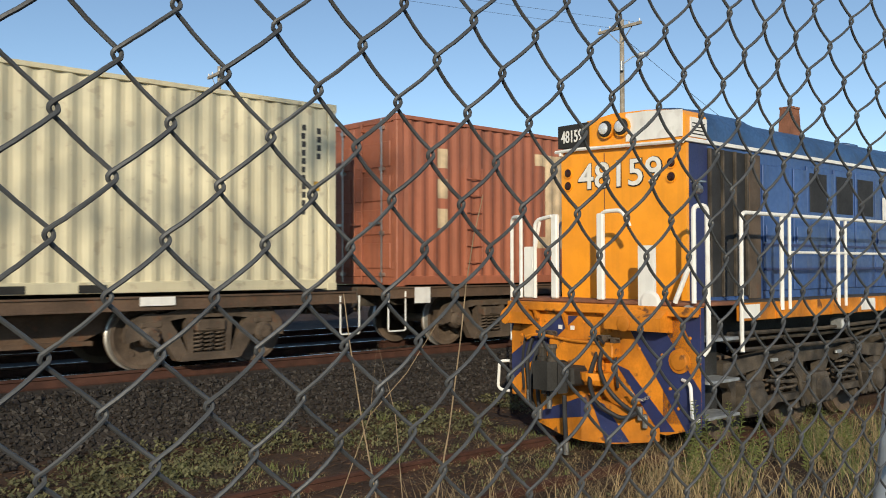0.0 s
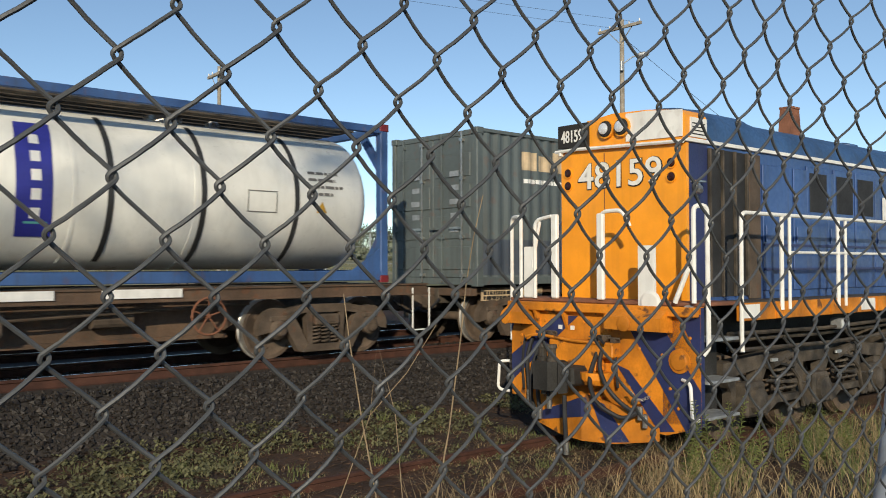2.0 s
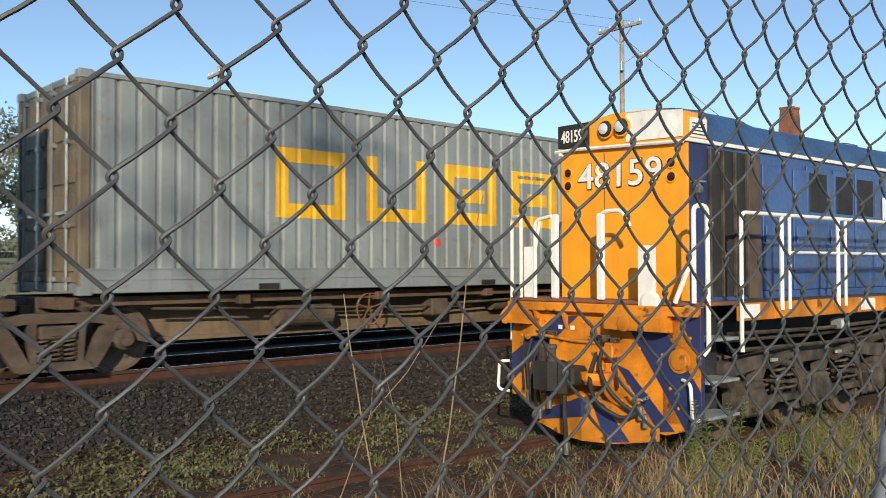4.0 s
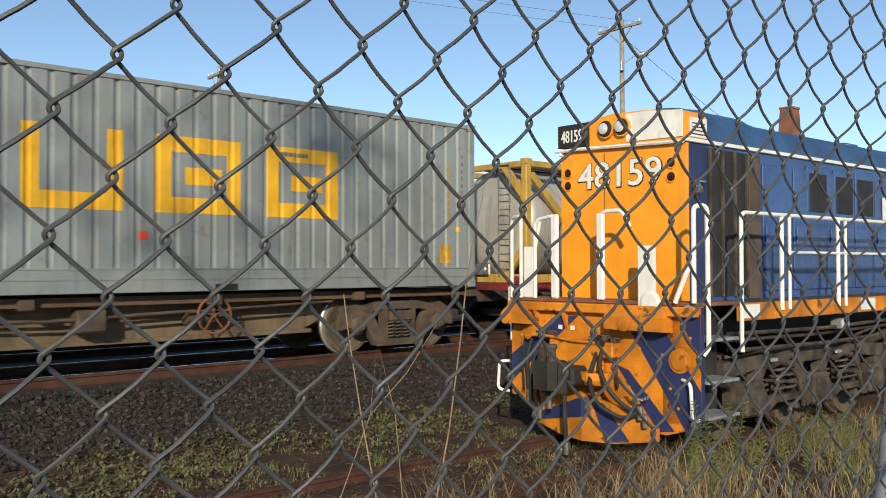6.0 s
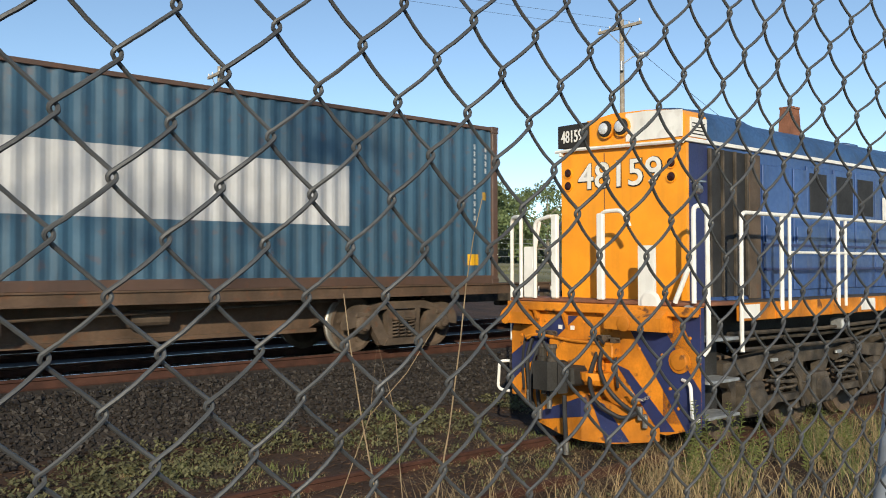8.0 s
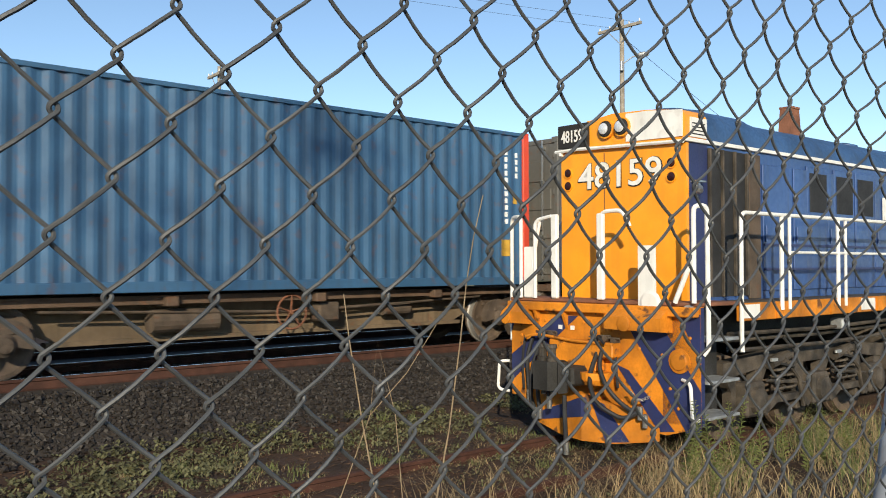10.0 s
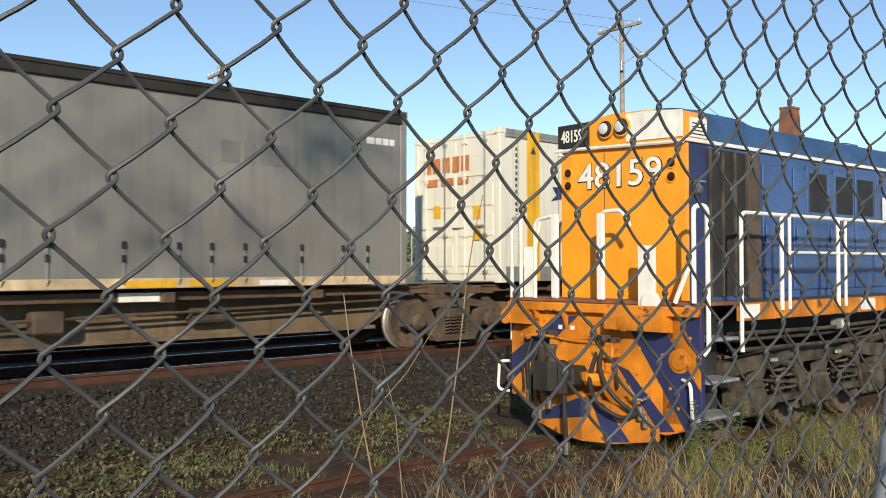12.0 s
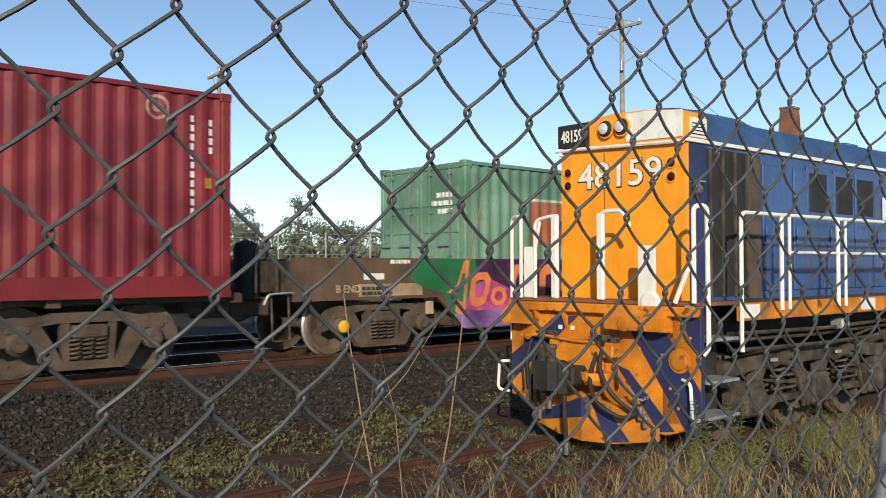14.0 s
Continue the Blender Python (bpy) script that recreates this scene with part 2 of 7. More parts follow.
# ---- the main line, its ballast bank and the far track ----
Y0 = 11.406          # near face of the passing containers
YC = Y0 + 1.219      # centre of the main line
ZR = 0.75            # its rail top
rng = random.Random(4)


def rail_bm(bm, x0, x1, y, top, head=0.07):
    prof = [(-0.068, -0.16), (0.068, -0.16), (0.068, -0.15), (0.012, -0.135), (0.012, -0.045), (head / 2, -0.035), (head / 2, -0.004), (head / 2 - 0.01, 0), (-head / 2 + 0.01, 0), (-head / 2, -0.004), (-head / 2, -0.035), (-0.012, -0.045), (-0.012, -0.135), (-0.068, -0.15)]
    prism(bm, [(y + a, top + b) for a, b in prof], 0, x0, x1)


def track(name, yc, top, shiny, label):
    tr = thing(name, pose(0, 0, 0), label, "railway track", kind="structure")
    for side in (-1, 1):
        bm = bmesh.new()
        rail_bm(bm, -400, 900, yc + side * 0.7525, top)
        part("rail", bm, M_RAIL, tr)
        if shiny:
            bm = bmesh.new()
            box(bm, -400, 900, yc + side * 0.7525 - 0.014, yc + side * 0.7525 + 0.014, top + 0.0005, top + 0.004)
            part("running_surface", bm, M_SHINE, tr, "bright polished running surface")
    bm = bmesh.new()
    box(bm, -0.11, 0.11, -1.2, 1.2, -0.12, 0, 0.012)
    sl = mesh_of(bm, "sleeper", M_SLEEPER)
    for i in range(60):
        share("sleeper", sl, tr, pose(-8 + i * 0.62, yc, top - 0.165, 0, 0, rng.uniform(-1, 1)))
    return tr


track("main_track", YC, ZR, True, "rusty steel rails with polished heads on sleepers")
track("far_track", 16.35, ZR - 0.02, True, "second track with polished rail heads")

bm = bmesh.new()
prism(bm, [(10.25, -0.05), (11.15, 0.55), (11.5, 0.60), (13.8, 0.60), (17.9, 0.58), (19.0, 0.3)], 0, -400, 900)
bank = part("ballast_bank", bm, M_BANK, None)
tagged(bank, "dark crushed stone ballast bank under the line", "ballast", kind="structure")


def stones(n, spots, size):
    """Many loose angular stones in one mesh."""
    verts, faces = [], []
    base = [(1, 0, 0), (-1, 0, 0), (0, 1, 0), (0, -1, 0), (0, 0, 1), (0, 0, -1)]
    tris = [(0, 2, 4), (2, 1, 4), (1, 3, 4), (3, 0, 4), (2, 0, 5), (1, 2, 5), (3, 1, 5), (0, 3, 5)]
    for _ in range(n):
        x, y, z = spots()
        s = size * rng.uniform(0.6, 1.35)
        e = Euler((rng.uniform(0, 6), rng.uniform(0, 6), rng.uniform(0, 6))).to_matrix()
        k = len(verts)
        for b in base:
            w = e @ (Vector(b) * s * rng.uniform(0.7, 1.15))
            verts.append((x + w.x, y + w.y, z + w.z * 0.8))
        faces += [tuple(k + i for i in t) for t in tris]
    me = bpy.data.meshes.new("ballast_stones")
    me.from_pydata(verts, [], faces)
    me.materials.append(M_STONE)
    return me


def on_bank():
    x = rng.uniform(-2, 22)
    y = rng.triangular(9.9, 11.85, 10.9)
    z = 0.02 if y < 10.25 else (-0.05 + 0.6 * (y - 10.25) / 0.9 if y < 11.15 else 0.57)
    return x, y, max(z, ground_z(x, y) + 0.005) + rng.uniform(-0.01, 0.02)


tagged(new("ballast_stones", stones(21000, on_bank, 0.045)), "loose dark grey crushed stones on the bank", "ballast", kind="stuff")
tagged(new("ballast_stones", stones(5000, lambda: (rng.uniform(-2, 20), rng.uniform(11.95, 13.3), 0.6 + rng.uniform(0, 0.02)), 0.034)), "crushed stones between the rails", "ballast", kind="stuff")
tagged(new("ground_pebbles", stones(2500, lambda: (lambda x, y: (x, y, ground_z(x, y)))(rng.uniform(0, 14), rng.uniform(4.5, 10.3)), 0.018)), "small stones trodden into the soil", "pebbles", kind="stuff")

# ---- siding under the parked locomotive ----
LOCO = pose(0, 0, 0, 0, 0, -1.96) @ pose(7.998, 6.628, 0.10)
sid = thing("siding_track", LOCO, "rust-brown siding rails sunk in soil and grass", "railway track", kind="structure")
for side in (-1, 1):
    bm = bmesh.new()
    rail_bm(bm, -60, 120, side * 0.7525, 0.0)
    part("rail", bm, M_RAIL, sid)
bm = bmesh.new()
box(bm, -0.11, 0.11, -1.2, 1.2, -0.12, 0, 0.012)
sl = mesh_of(bm, "sleeper", M_SLEEPER)
for i in range(40):
    share("sleeper", sl, sid, pose(-12 + i * 0.66, 0, -0.135, 0, 0, rng.uniform(-2, 2)))


# ---- plants ----
def tuft(n, height, spread, material, name, lean=0.35, wide=0.006):
    """Blades of grass in one mesh."""
    verts, faces = [], []
    for _ in range(n):
        a, r = rng.uniform(0, 6.283), spread * math.sqrt(rng.random())
        x, y = r * math.cos(a), r * math.sin(a)
        h = height * rng.uniform(0.45, 1.1)
        d = rng.uniform(0, 6.283)
        l = lean * h * rng.uniform(0.2, 1.3)
        w = wide * rng.uniform(0.6, 1.4)
        px, py = -math.sin(d) * w, math.cos(d) * w
        k = len(verts)
        verts += [(x - px, y - py, 0), (x + px, y + py, 0), (x + math.cos(d) * l * 0.35 - px * 0.8, y + math.sin(d) * l * 0.35 - py * 0.8, h * 0.6), (x + math.cos(d) * l * 0.35 + px * 0.8, y + math.sin(d) * l * 0.35 + py * 0.8, h * 0.6), (x + math.cos(d) * l, y + math.sin(d) * l, h)]
        faces += [(k, k + 1, k + 3, k + 2), (k + 2, k + 3, k + 4)]
    me = bpy.data.meshes.new(name)
    me.from_pydata(verts, [], faces)
    me.materials.append(material)
    return me


def leafy_weeds(n, spots, material, name, size=0.035):
    """Low broad-leaved weeds: rosettes of small leaves in one mesh."""
    verts, faces = [], []
    for _ in range(n):
        x, y, z = spots()
        for _ in range(rng.randint(5, 10)):
            d, s = rng.uniform(0, 6.283), size * rng.uniform(0.5, 1.4)
            c, q = math.cos(d), math.sin(d)
            up = rng.uniform(0.3, 1.6)
            ox, oy, oz = x + rng.uniform(-0.05, 0.05), y + rng.uniform(-0.05, 0.05), z + rng.uniform(0, 0.06)
            k = len(verts)
            verts += [(ox, oy, oz), (ox + c * s - q * s * 0.62, oy + q * s + c * s * 0.62, oz + s * up * 0.6), (ox + c * s * 1.8, oy + q * s * 1.8, oz + s * up), (ox + c * s + q * s * 0.62, oy + q * s - c * s * 0.62, oz + s * up * 0.6)]
            faces += [(k, k + 1, k + 2), (k, k + 2, k + 3)]
    me = bpy.data.meshes.new(name)
    me.from_pydata(verts, [], faces)
    me.materials.append(material)
    return me


def spot_in(x0, x1, y0, y1):
    def f():
        while True:
            x, y = rng.uniform(x0, x1), rng.uniform(y0, y1)
            if noise.noise(Vector((x * 0.8, y * 0.8, 7))) > -0.1 + rng.uniform(-0.15, 0.15):
                return x, y, ground_z(x, y)
    return f


tagged(new("low_weeds", leafy_weeds(1500, spot_in(0.5, 14, 8.5, 10.4), M_WEED, "low_weeds", 0.026)), "low yellow-green broad-leaved weeds at the ballast's foot", "weeds", kind="stuff")
tagged(new("low_weeds", leafy_weeds(2200, spot_in(1, 13, 4.6, 9.2), M_WEED, "low_weeds", 0.016)), "scattered small weeds on damp soil", "weeds", kind="stuff")


tagged(new("low_weeds", leafy_weeds(420, lambda: (lambda x, y: (x, y, ground_z(x, y)))(rng.uniform(1.2, 4.8), rng.triangular(7.8, 9.9, 9.0)), M_WEED, "low_weeds", 0.024)), "low yellow-green weeds in a loose patch", "weeds", kind="stuff")


def scatter(name, tufts, n, spots, label):
    """One sheet of grass out of turned copies of a few tufts."""
    verts, faces = [], []
    for _ in range(n):
        me = tufts[rng.randrange(len(tufts))]
        x, y, z = spots()
        a, s = rng.uniform(0, 6.283), rng.uniform(0.6, 1.25)
        c, q = math.cos(a) * s, math.sin(a) * s
        k = len(verts)
        verts += [(x + p.co.x * c - p.co.y * q, y + p.co.x * q + p.co.y * c, z + p.co.z * s) for p in me.vertices]
        faces += [tuple(k + i for i in p.vertices) for p in me.polygons]
    out = bpy.data.meshes.new(name)
    out.from_pydata(verts, [], faces)
    out.materials.append(tufts[0].materials[0])
    return tagged(new(name, out), label, "grass", kind="stuff")


short_green = [tuft(18, 0.11, 0.1, M_GRASS, "tuft", 0.8, 0.003) for _ in range(3)]
tall_green = [tuft(11, 0.42, 0.14, M_GRASS, "tuft", 1.0, 0.004) for _ in range(3)]
tall_straw = [tuft(10, 0.42, 0.25, M_STRAW, "tuft", 2.2, 0.0022) for _ in range(3)]
scatter("short_grass", short_green, 130, spot_in(2, 11, 4.6, 9.8), "short green grass on soil")
scatter("tall_grass", tall_green, 150, spot_in(7.3, 14, 2.9, 5.0), "tall green grass beside the siding")
scatter("dry_grass", tall_straw, 340, spot_in(6.4, 15, 2.4, 4.9), "tall dry straw-coloured grass beside the siding")
scatter("dry_grass", tall_straw, 70, spot_in(5.9, 8.0, 4.3, 5.3), "flattened dry straw-coloured grass along the rail")
short_straw = [tuft(16, 0.06, 0.16, M_STRAW, "tuft", 2.2, 0.0022) for _ in range(3)]
scatter("dry_grass", short_straw, 520, spot_in(1, 13, 5.0, 9.6), "short flattened straw on damp soil")
scatter("dry_grass", tall_straw, 25, spot_in(4.6, 6.2, 4.6, 5.6), "dry straw-coloured grass")
scatter("pasture_grass", [tuft(30, 0.11, 0.9, M_PASTURE, "tuft", 0.6, 0.02)], 700, spot_in(2, 75, 27, 60), "rough dry pasture grass")



def weed_leaves(height, n):
    """Narrow leaves standing all round an upright stem."""
    verts, faces = [], []
    for i in range(n):
        z = height * (0.12 + 0.86 * i / n)
        a = i * 2.4 + rng.uniform(-0.3, 0.3)
        l = (0.085 - 0.05 * i / n) * rng.uniform(0.7, 1.3)
        w = l * 0.13
        c, q = math.cos(a), math.sin(a)
        k = len(verts)
        verts += [(0, 0, z), (c * l * 0.5 - q * w, q * l * 0.5 + c * w, z + l * 0.45), (c * l, q * l, z + l * 0.4), (c * l * 0.5 + q * w, q * l * 0.5 - c * w, z + l * 0.45)]
        faces += [(k, k + 1, k + 2), (k, k + 2, k + 3)]
    me = bpy.data.meshes.new("leaves")
    me.from_pydata(verts, [], faces)
    me.materials.append(M_TALLWEED)
    return me


def tall_weed(x, y, height):
    w = thing("tall_weed", pose(x, y, ground_z(x, y) - 0.01, rng.uniform(-8, 8), rng.uniform(-8, 8), rng.uniform(0, 360)), "upright green weed with narrow leaves beside the siding", "weed", "tall weeds")
    bm = bmesh.new()
    tube(bm, [(0, 0, 0), (0.01, 0, height * 0.5), (0, 0.01, height)], [0.005, 0.004, 0.0015], 5)
    part("stem", bm, M_TALLWEED, w)
    lv = new("leaves", weed_leaves(height, 60))
    lv.parent = w
    return w


for x, y, h in ((8.0, 4.86, 0.62), (8.1, 4.8, 0.5), (7.85, 4.9, 0.48), (8.3, 4.72, 0.66), (8.42, 4.66, 0.58), (8.2, 4.7, 0.45), (8.55, 4.5, 0.5), (7.6, 4.78, 0.4), (7.45, 4.6, 0.36), (8.9, 4.45, 0.42), (9.3, 4.2, 0.45), (8.7, 4.1, 0.36), (7.9, 4.3, 0.34), (7.2, 4.3, 0.3), (9.7, 4.1, 0.4)):
    tall_weed(x, y, h * 1.1 + 0.15)


def litter(n, spots):
    """Flakes of bark, dead leaves and short twigs lying on the soil."""
    verts, faces = [], []
    for _ in range(n):
        x, y, z = spots()
        a, l, w = rng.uniform(0, 6.283), rng.uniform(0.012, 0.07), rng.uniform(0.003, 0.014)
        c, q = math.cos(a), math.sin(a)
        t = rng.uniform(-0.01, 0.02)
        k = len(verts)
        z += 0.006
        verts += [(x - c * l - q * w, y - q * l + c * w, z), (x - c * l + q * w, y - q * l - c * w, z + 0.004), (x + c * l + q * w, y + q * l - c * w, z + t), (x + c * l - q * w, y + q * l + c * w, z + t + 0.006)]
        faces.append((k, k + 1, k + 2, k + 3))
    me = bpy.data.meshes.new("ground_litter")
    me.from_pydata(verts, [], faces)
    me.materials.append(M_LITTER)
    return me


tagged(new("ground_litter", litter(9000, lambda: (lambda x, y: (x, y, ground_z(x, y)))(rng.uniform(1, 14), rng.uniform(4.4, 10.4)))), "dead leaves and twigs strewn over soil", "litter", kind="stuff")


def stalk(points, r):
    st = thing("dry_stalk", pose(*points[0]), "tall dry straw-brown grass stalk", "dry stalk", "dry stalks")
    base = Vector(points[0])
    bm = bmesh.new()
    pts = [Vector(p) - base for p in points]
    r *= 0.72
    tube(bm, pts, [r * (1 - 0.6 * i / (len(pts) - 1)) for i in range(len(pts))], 6)
    part("stem", bm, M_STALK, st)
    return st


def bush_crown(n, radius, height, base, leaf, material, clumps, lean=0.0, low=0.0):
    """Leaves gathered in uneven clumps, one mesh."""
    verts, faces = [], []
    cs = []
    for _ in range(clumps):
        a = rng.uniform(0, 6.283)
        h = rng.uniform(low, 1)
        r = radius * math.sqrt(rng.random()) * (0.35 + 0.65 * math.sin(math.pi * min(1, 0.15 + h * 0.85)))
        cs.append((r * math.cos(a) + lean * h, r * math.sin(a), base + h * (height - base), radius * rng.uniform(0.16, 0.42)))
    for _ in range(n):
        cx, cy, cz, cr = cs[rng.randrange(clumps)]
        d = Vector((rng.gauss(0, 1), rng.gauss(0, 1), rng.gauss(0, 0.75))).normalized() * cr * rng.random() ** 0.45
        e = d.to_track_quat("Z", "Y").to_matrix() @ Euler((rng.gauss(0, 0.6), rng.gauss(0, 0.6), rng.uniform(0, 6))).to_matrix()
        s = leaf * rng.uniform(0.5, 1.3)
        k = len(verts)
        for q in ((-0.5, 0, 0), (0.2, 0.45, 0.1), (0.9, 0, 0), (0.2, -0.45, -0.1)):
            w = e @ (Vector(q) * s)
            verts.append((cx + d.x + w.x, cy + d.y + w.y, cz + d.z + w.z))
        faces.append((k, k + 1, k + 2, k + 3))
    me = bpy.data.meshes.new("crown")
    me.from_pydata(verts, [], faces)
    me.materials.append(material)
    return me, cs


def tree(name, x, y, height, radius, material, label, n=5000, leaf=0.3, clumps=26, base=0.35, sink=0.0, lean=0.0, low=0.0, limb=0.4):
    t = thing(name, pose(x, y, ground_z(x, y) - sink), label, "tree")
    me, cs = bush_crown(n, radius, height, height * base, leaf, material, clumps, lean, low)
    cr = new("crown", me)
    cr.parent = t
    bm = bmesh.new()
    r = height * 0.018 + 0.06
    tops = [Vector((0, 0, -0.2)), Vector((0.1 + lean * 0.2, 0.05, height * 0.3)), Vector((lean * 0.5, -0.1, height * 0.62)), Vector((lean * 0.9, 0, height * 0.92))]
    tube(bm, tops, [r * 1.25, r, r * 0.6, r * 0.15], 8)
    for c in cs[:14]:
        z = max(height * 0.2, c[2] * 0.7)
        u = min(0.99, z / (height * 0.92))
        a = Vector((lean * u, 0, z))
        b = Vector(c[:3])
        tube(bm, [a, (a + b) / 2 + Vector((0, 0, -0.1 * height * 0.1)), b], [r * limb, r * limb * 0.7, r * limb * 0.2], 6)
    part("trunk", bm, M_BARK, t)
    return t


def conifer(x, y, height, radius, label):
    t = thing("conifer_tree", pose(x, y, ground_z(x, y)), label, "tree")
    bm = bmesh.new()
    rod(bm, (0, 0, -0.2), (0, 0, height * 0.97), 0.3, 0.03, 8)
    part("trunk", bm, M_BARK, t)
    verts, faces = [], []
    for b in range(130):
        h = (b / 130) ** 1.15
        reach = radius * (1 - h) ** 0.75 * rng.uniform(0.65, 1.12) + 0.25
        a = b * 2.4 + rng.uniform(-0.4, 0.4)
        rise = rng.uniform(-0.1, 0.3)
        for _ in range(75):
            u = rng.random() ** 0.6
            o = reach * u
            side = rng.gauss(0, 0.1) * (0.5 + reach)
            c, q = math.cos(a), math.sin(a)
            x, y, z = c * o - q * side, q * o + c * side, height * (0.05 + 0.93 * h) + o * rise - 0.12 * o * o / radius + rng.gauss(0, 0.16)
            s = rng.uniform(0.1, 0.26)
            e = Vector((c, q, 0.5)).to_track_quat("Z", "Y").to_matrix() @ Euler((rng.gauss(0, 0.7), rng.gauss(0, 0.7), rng.uniform(0, 6))).to_matrix()
            k = len(verts)
            for w in ((-0.6, 0, 0), (0.1, 0.4, 0), (1.0, 0, 0), (0.1, -0.4, 0)):
                v = e @ (Vector(w) * s)
                verts.append((x + v.x, y + v.y, z + v.z))
            faces.append((k, k + 1, k + 2, k + 3))
    me = bpy.data.meshes.new("crown")
    me.from_pydata(verts, [], faces)
    me.materials.append(M_PINE)
    cr = new("crown", me)
    cr.parent = t
    return t


def far(direction, dist):
    return direction[0] * dist, direction[1] * dist


conifer(*far((0.3835, 0.9235), 75), 7.7, 3.9, "dark green conical conifer at the pasture's edge")
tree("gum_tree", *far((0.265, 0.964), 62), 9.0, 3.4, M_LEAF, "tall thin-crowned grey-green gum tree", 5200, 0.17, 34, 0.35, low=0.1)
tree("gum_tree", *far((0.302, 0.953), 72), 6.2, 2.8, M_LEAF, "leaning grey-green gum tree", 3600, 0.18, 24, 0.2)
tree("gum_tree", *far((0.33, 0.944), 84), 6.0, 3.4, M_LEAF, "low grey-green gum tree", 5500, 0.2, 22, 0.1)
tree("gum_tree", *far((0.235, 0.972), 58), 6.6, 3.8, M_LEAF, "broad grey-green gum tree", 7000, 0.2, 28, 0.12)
tree("bushy_tree", *far((0.715, 0.699), 88), 7.6, 4.6, M_BUSH, "rounded bright green bushy tree", 11000, 0.24, 34, 0.08)
tree("bushy_tree", *far((0.672, 0.741), 92), 6.9, 4.0, M_BUSH, "rounded bright green bushy tree", 10000, 0.24, 32, 0.08)
tree("bushy_tree", *far((0.757, 0.653), 96), 8.0, 4.8, M_BUSH, "rounded bright green bushy tree", 10000, 0.24, 32, 0.08)
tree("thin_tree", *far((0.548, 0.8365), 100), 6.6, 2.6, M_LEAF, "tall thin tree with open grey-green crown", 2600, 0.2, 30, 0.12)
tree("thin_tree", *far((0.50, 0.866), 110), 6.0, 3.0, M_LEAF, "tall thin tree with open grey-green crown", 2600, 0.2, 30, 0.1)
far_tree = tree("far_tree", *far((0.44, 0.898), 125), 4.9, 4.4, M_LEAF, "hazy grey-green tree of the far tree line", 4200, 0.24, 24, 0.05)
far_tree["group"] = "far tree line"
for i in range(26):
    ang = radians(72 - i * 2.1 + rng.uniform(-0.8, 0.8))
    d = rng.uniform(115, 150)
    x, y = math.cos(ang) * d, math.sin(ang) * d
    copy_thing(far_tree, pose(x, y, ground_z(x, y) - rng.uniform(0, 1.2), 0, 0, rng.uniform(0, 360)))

# scrub under the tree line, close to the ground
verts, faces = [], []
for _ in range(15000):
    ang = radians(rng.uniform(14, 78))
    d = rng.uniform(95, 112)
    x, y = math.cos(ang) * d, math.sin(ang) * d
    h = (1.5 + 1.1 * noise.noise(Vector((ang * 30, 0, 0)))) * rng.random()
    s = rng.uniform(0.25, 0.6)
    e = Euler((rng.uniform(0, 6), rng.uniform(0, 6), rng.uniform(0, 6))).to_matrix()
    k = len(verts)
    for q in ((-0.6, 0, 0), (0.1, 0.5, 0.1), (0.8, 0, 0), (0.1, -0.5, 0)):
        w = e @ (Vector(q) * s)
        verts.append((x + w.x, y + w.y, ground_z(x, y) + h + w.z))
    faces.append((k, k + 1, k + 2, k + 3))
me = bpy.data.meshes.new("scrub")
me.from_pydata(verts, [], faces)
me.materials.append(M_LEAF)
tagged(new("scrub", me), "low grey-green scrub under the far trees", "scrub", kind="stuff")


# ---- poles and wires beyond the line ----
def utility_pole(x, y, top, lamp, turn, arm, thick, label):
    z = ground_z(x, y)
    p = thing("utility_pole", pose(x, y, z, 0, 0, turn), label, "utility pole", "utility poles")
    h = top - z
    bm = bmesh.new()
    rod(bm, (0, 0, -0.3), (0, 0, h), thick * 1.25, thick, 12)
    part("pole", bm, M_WOOD, p)
    bm = bmesh.new()
    box(bm, -arm, arm, -0.2, -0.1, h - 0.42, h - 0.3, 0.01)
    part("crossarm", bm, M_WOOD, p)
    for dx in (-0.92 * arm, -0.45 * arm, 0.45 * arm, 0.92 * arm):
        bm = bmesh.new()
        lathe(bm, [(0, 0.02), (0.04, 0.035), (0.07, 0.025), (0.09, 0.035), (0.12, 0.015)], (dx, -0.15, h - 0.3), (0, 0, 1), 8)
        part("insulator", bm, M_WHITE, p)
    for sg in (-1, 1):
        bm = bmesh.new()
        rod(bm, (0, -0.1, h - 1.0), (sg * arm * 0.55, -0.12, h - 0.42), 0.02, seg=6)
        part("brace", bm, M_POST, p)
    bm = bmesh.new()
    box(bm, 0.06, 0.18, -0.24, -0.1, h - 2.1, h - 1.7, 0.02)
    part("fuse_box", bm, M_POST, p)
    if lamp:
        c, q = math.cos(radians(51)), math.sin(radians(51))
        bm = bmesh.new()
        tube(bm, [(0.08 * c, 0.08 * q, h - 1.75), (0.4 * c, 0.4 * q, h - 1.5), (0.7 * c, 0.7 * q, h - 1.42)], 0.025, 8)
        part("lamp_arm", bm, M_POST, p)
        bm = bmesh.new()
        lathe(bm, [(0, 0.03), (0.08, 0.09), (0.3, 0.12), (0.46, 0.07), (0.5, 0.02)], (0.6 * c, 0.6 * q, h - 1.42), (c, q, 0.1), 12)
        part("lamp_head", bm, M_POST, p)
    return p


PA = far((0.475, 0.88), 38)
PB = far((0.809, 0.588), 36)
utility_pole(*PA, 2.15 + 0.2204 * 38, False, -97, 0.85, 0.075, "weathered wooden utility pole with crossarm")
utility_pole(*PB, 2.15 + 0.2738 * 36, True, -93, 1.08, 0.09, "wooden utility pole with crossarm and street lamp")


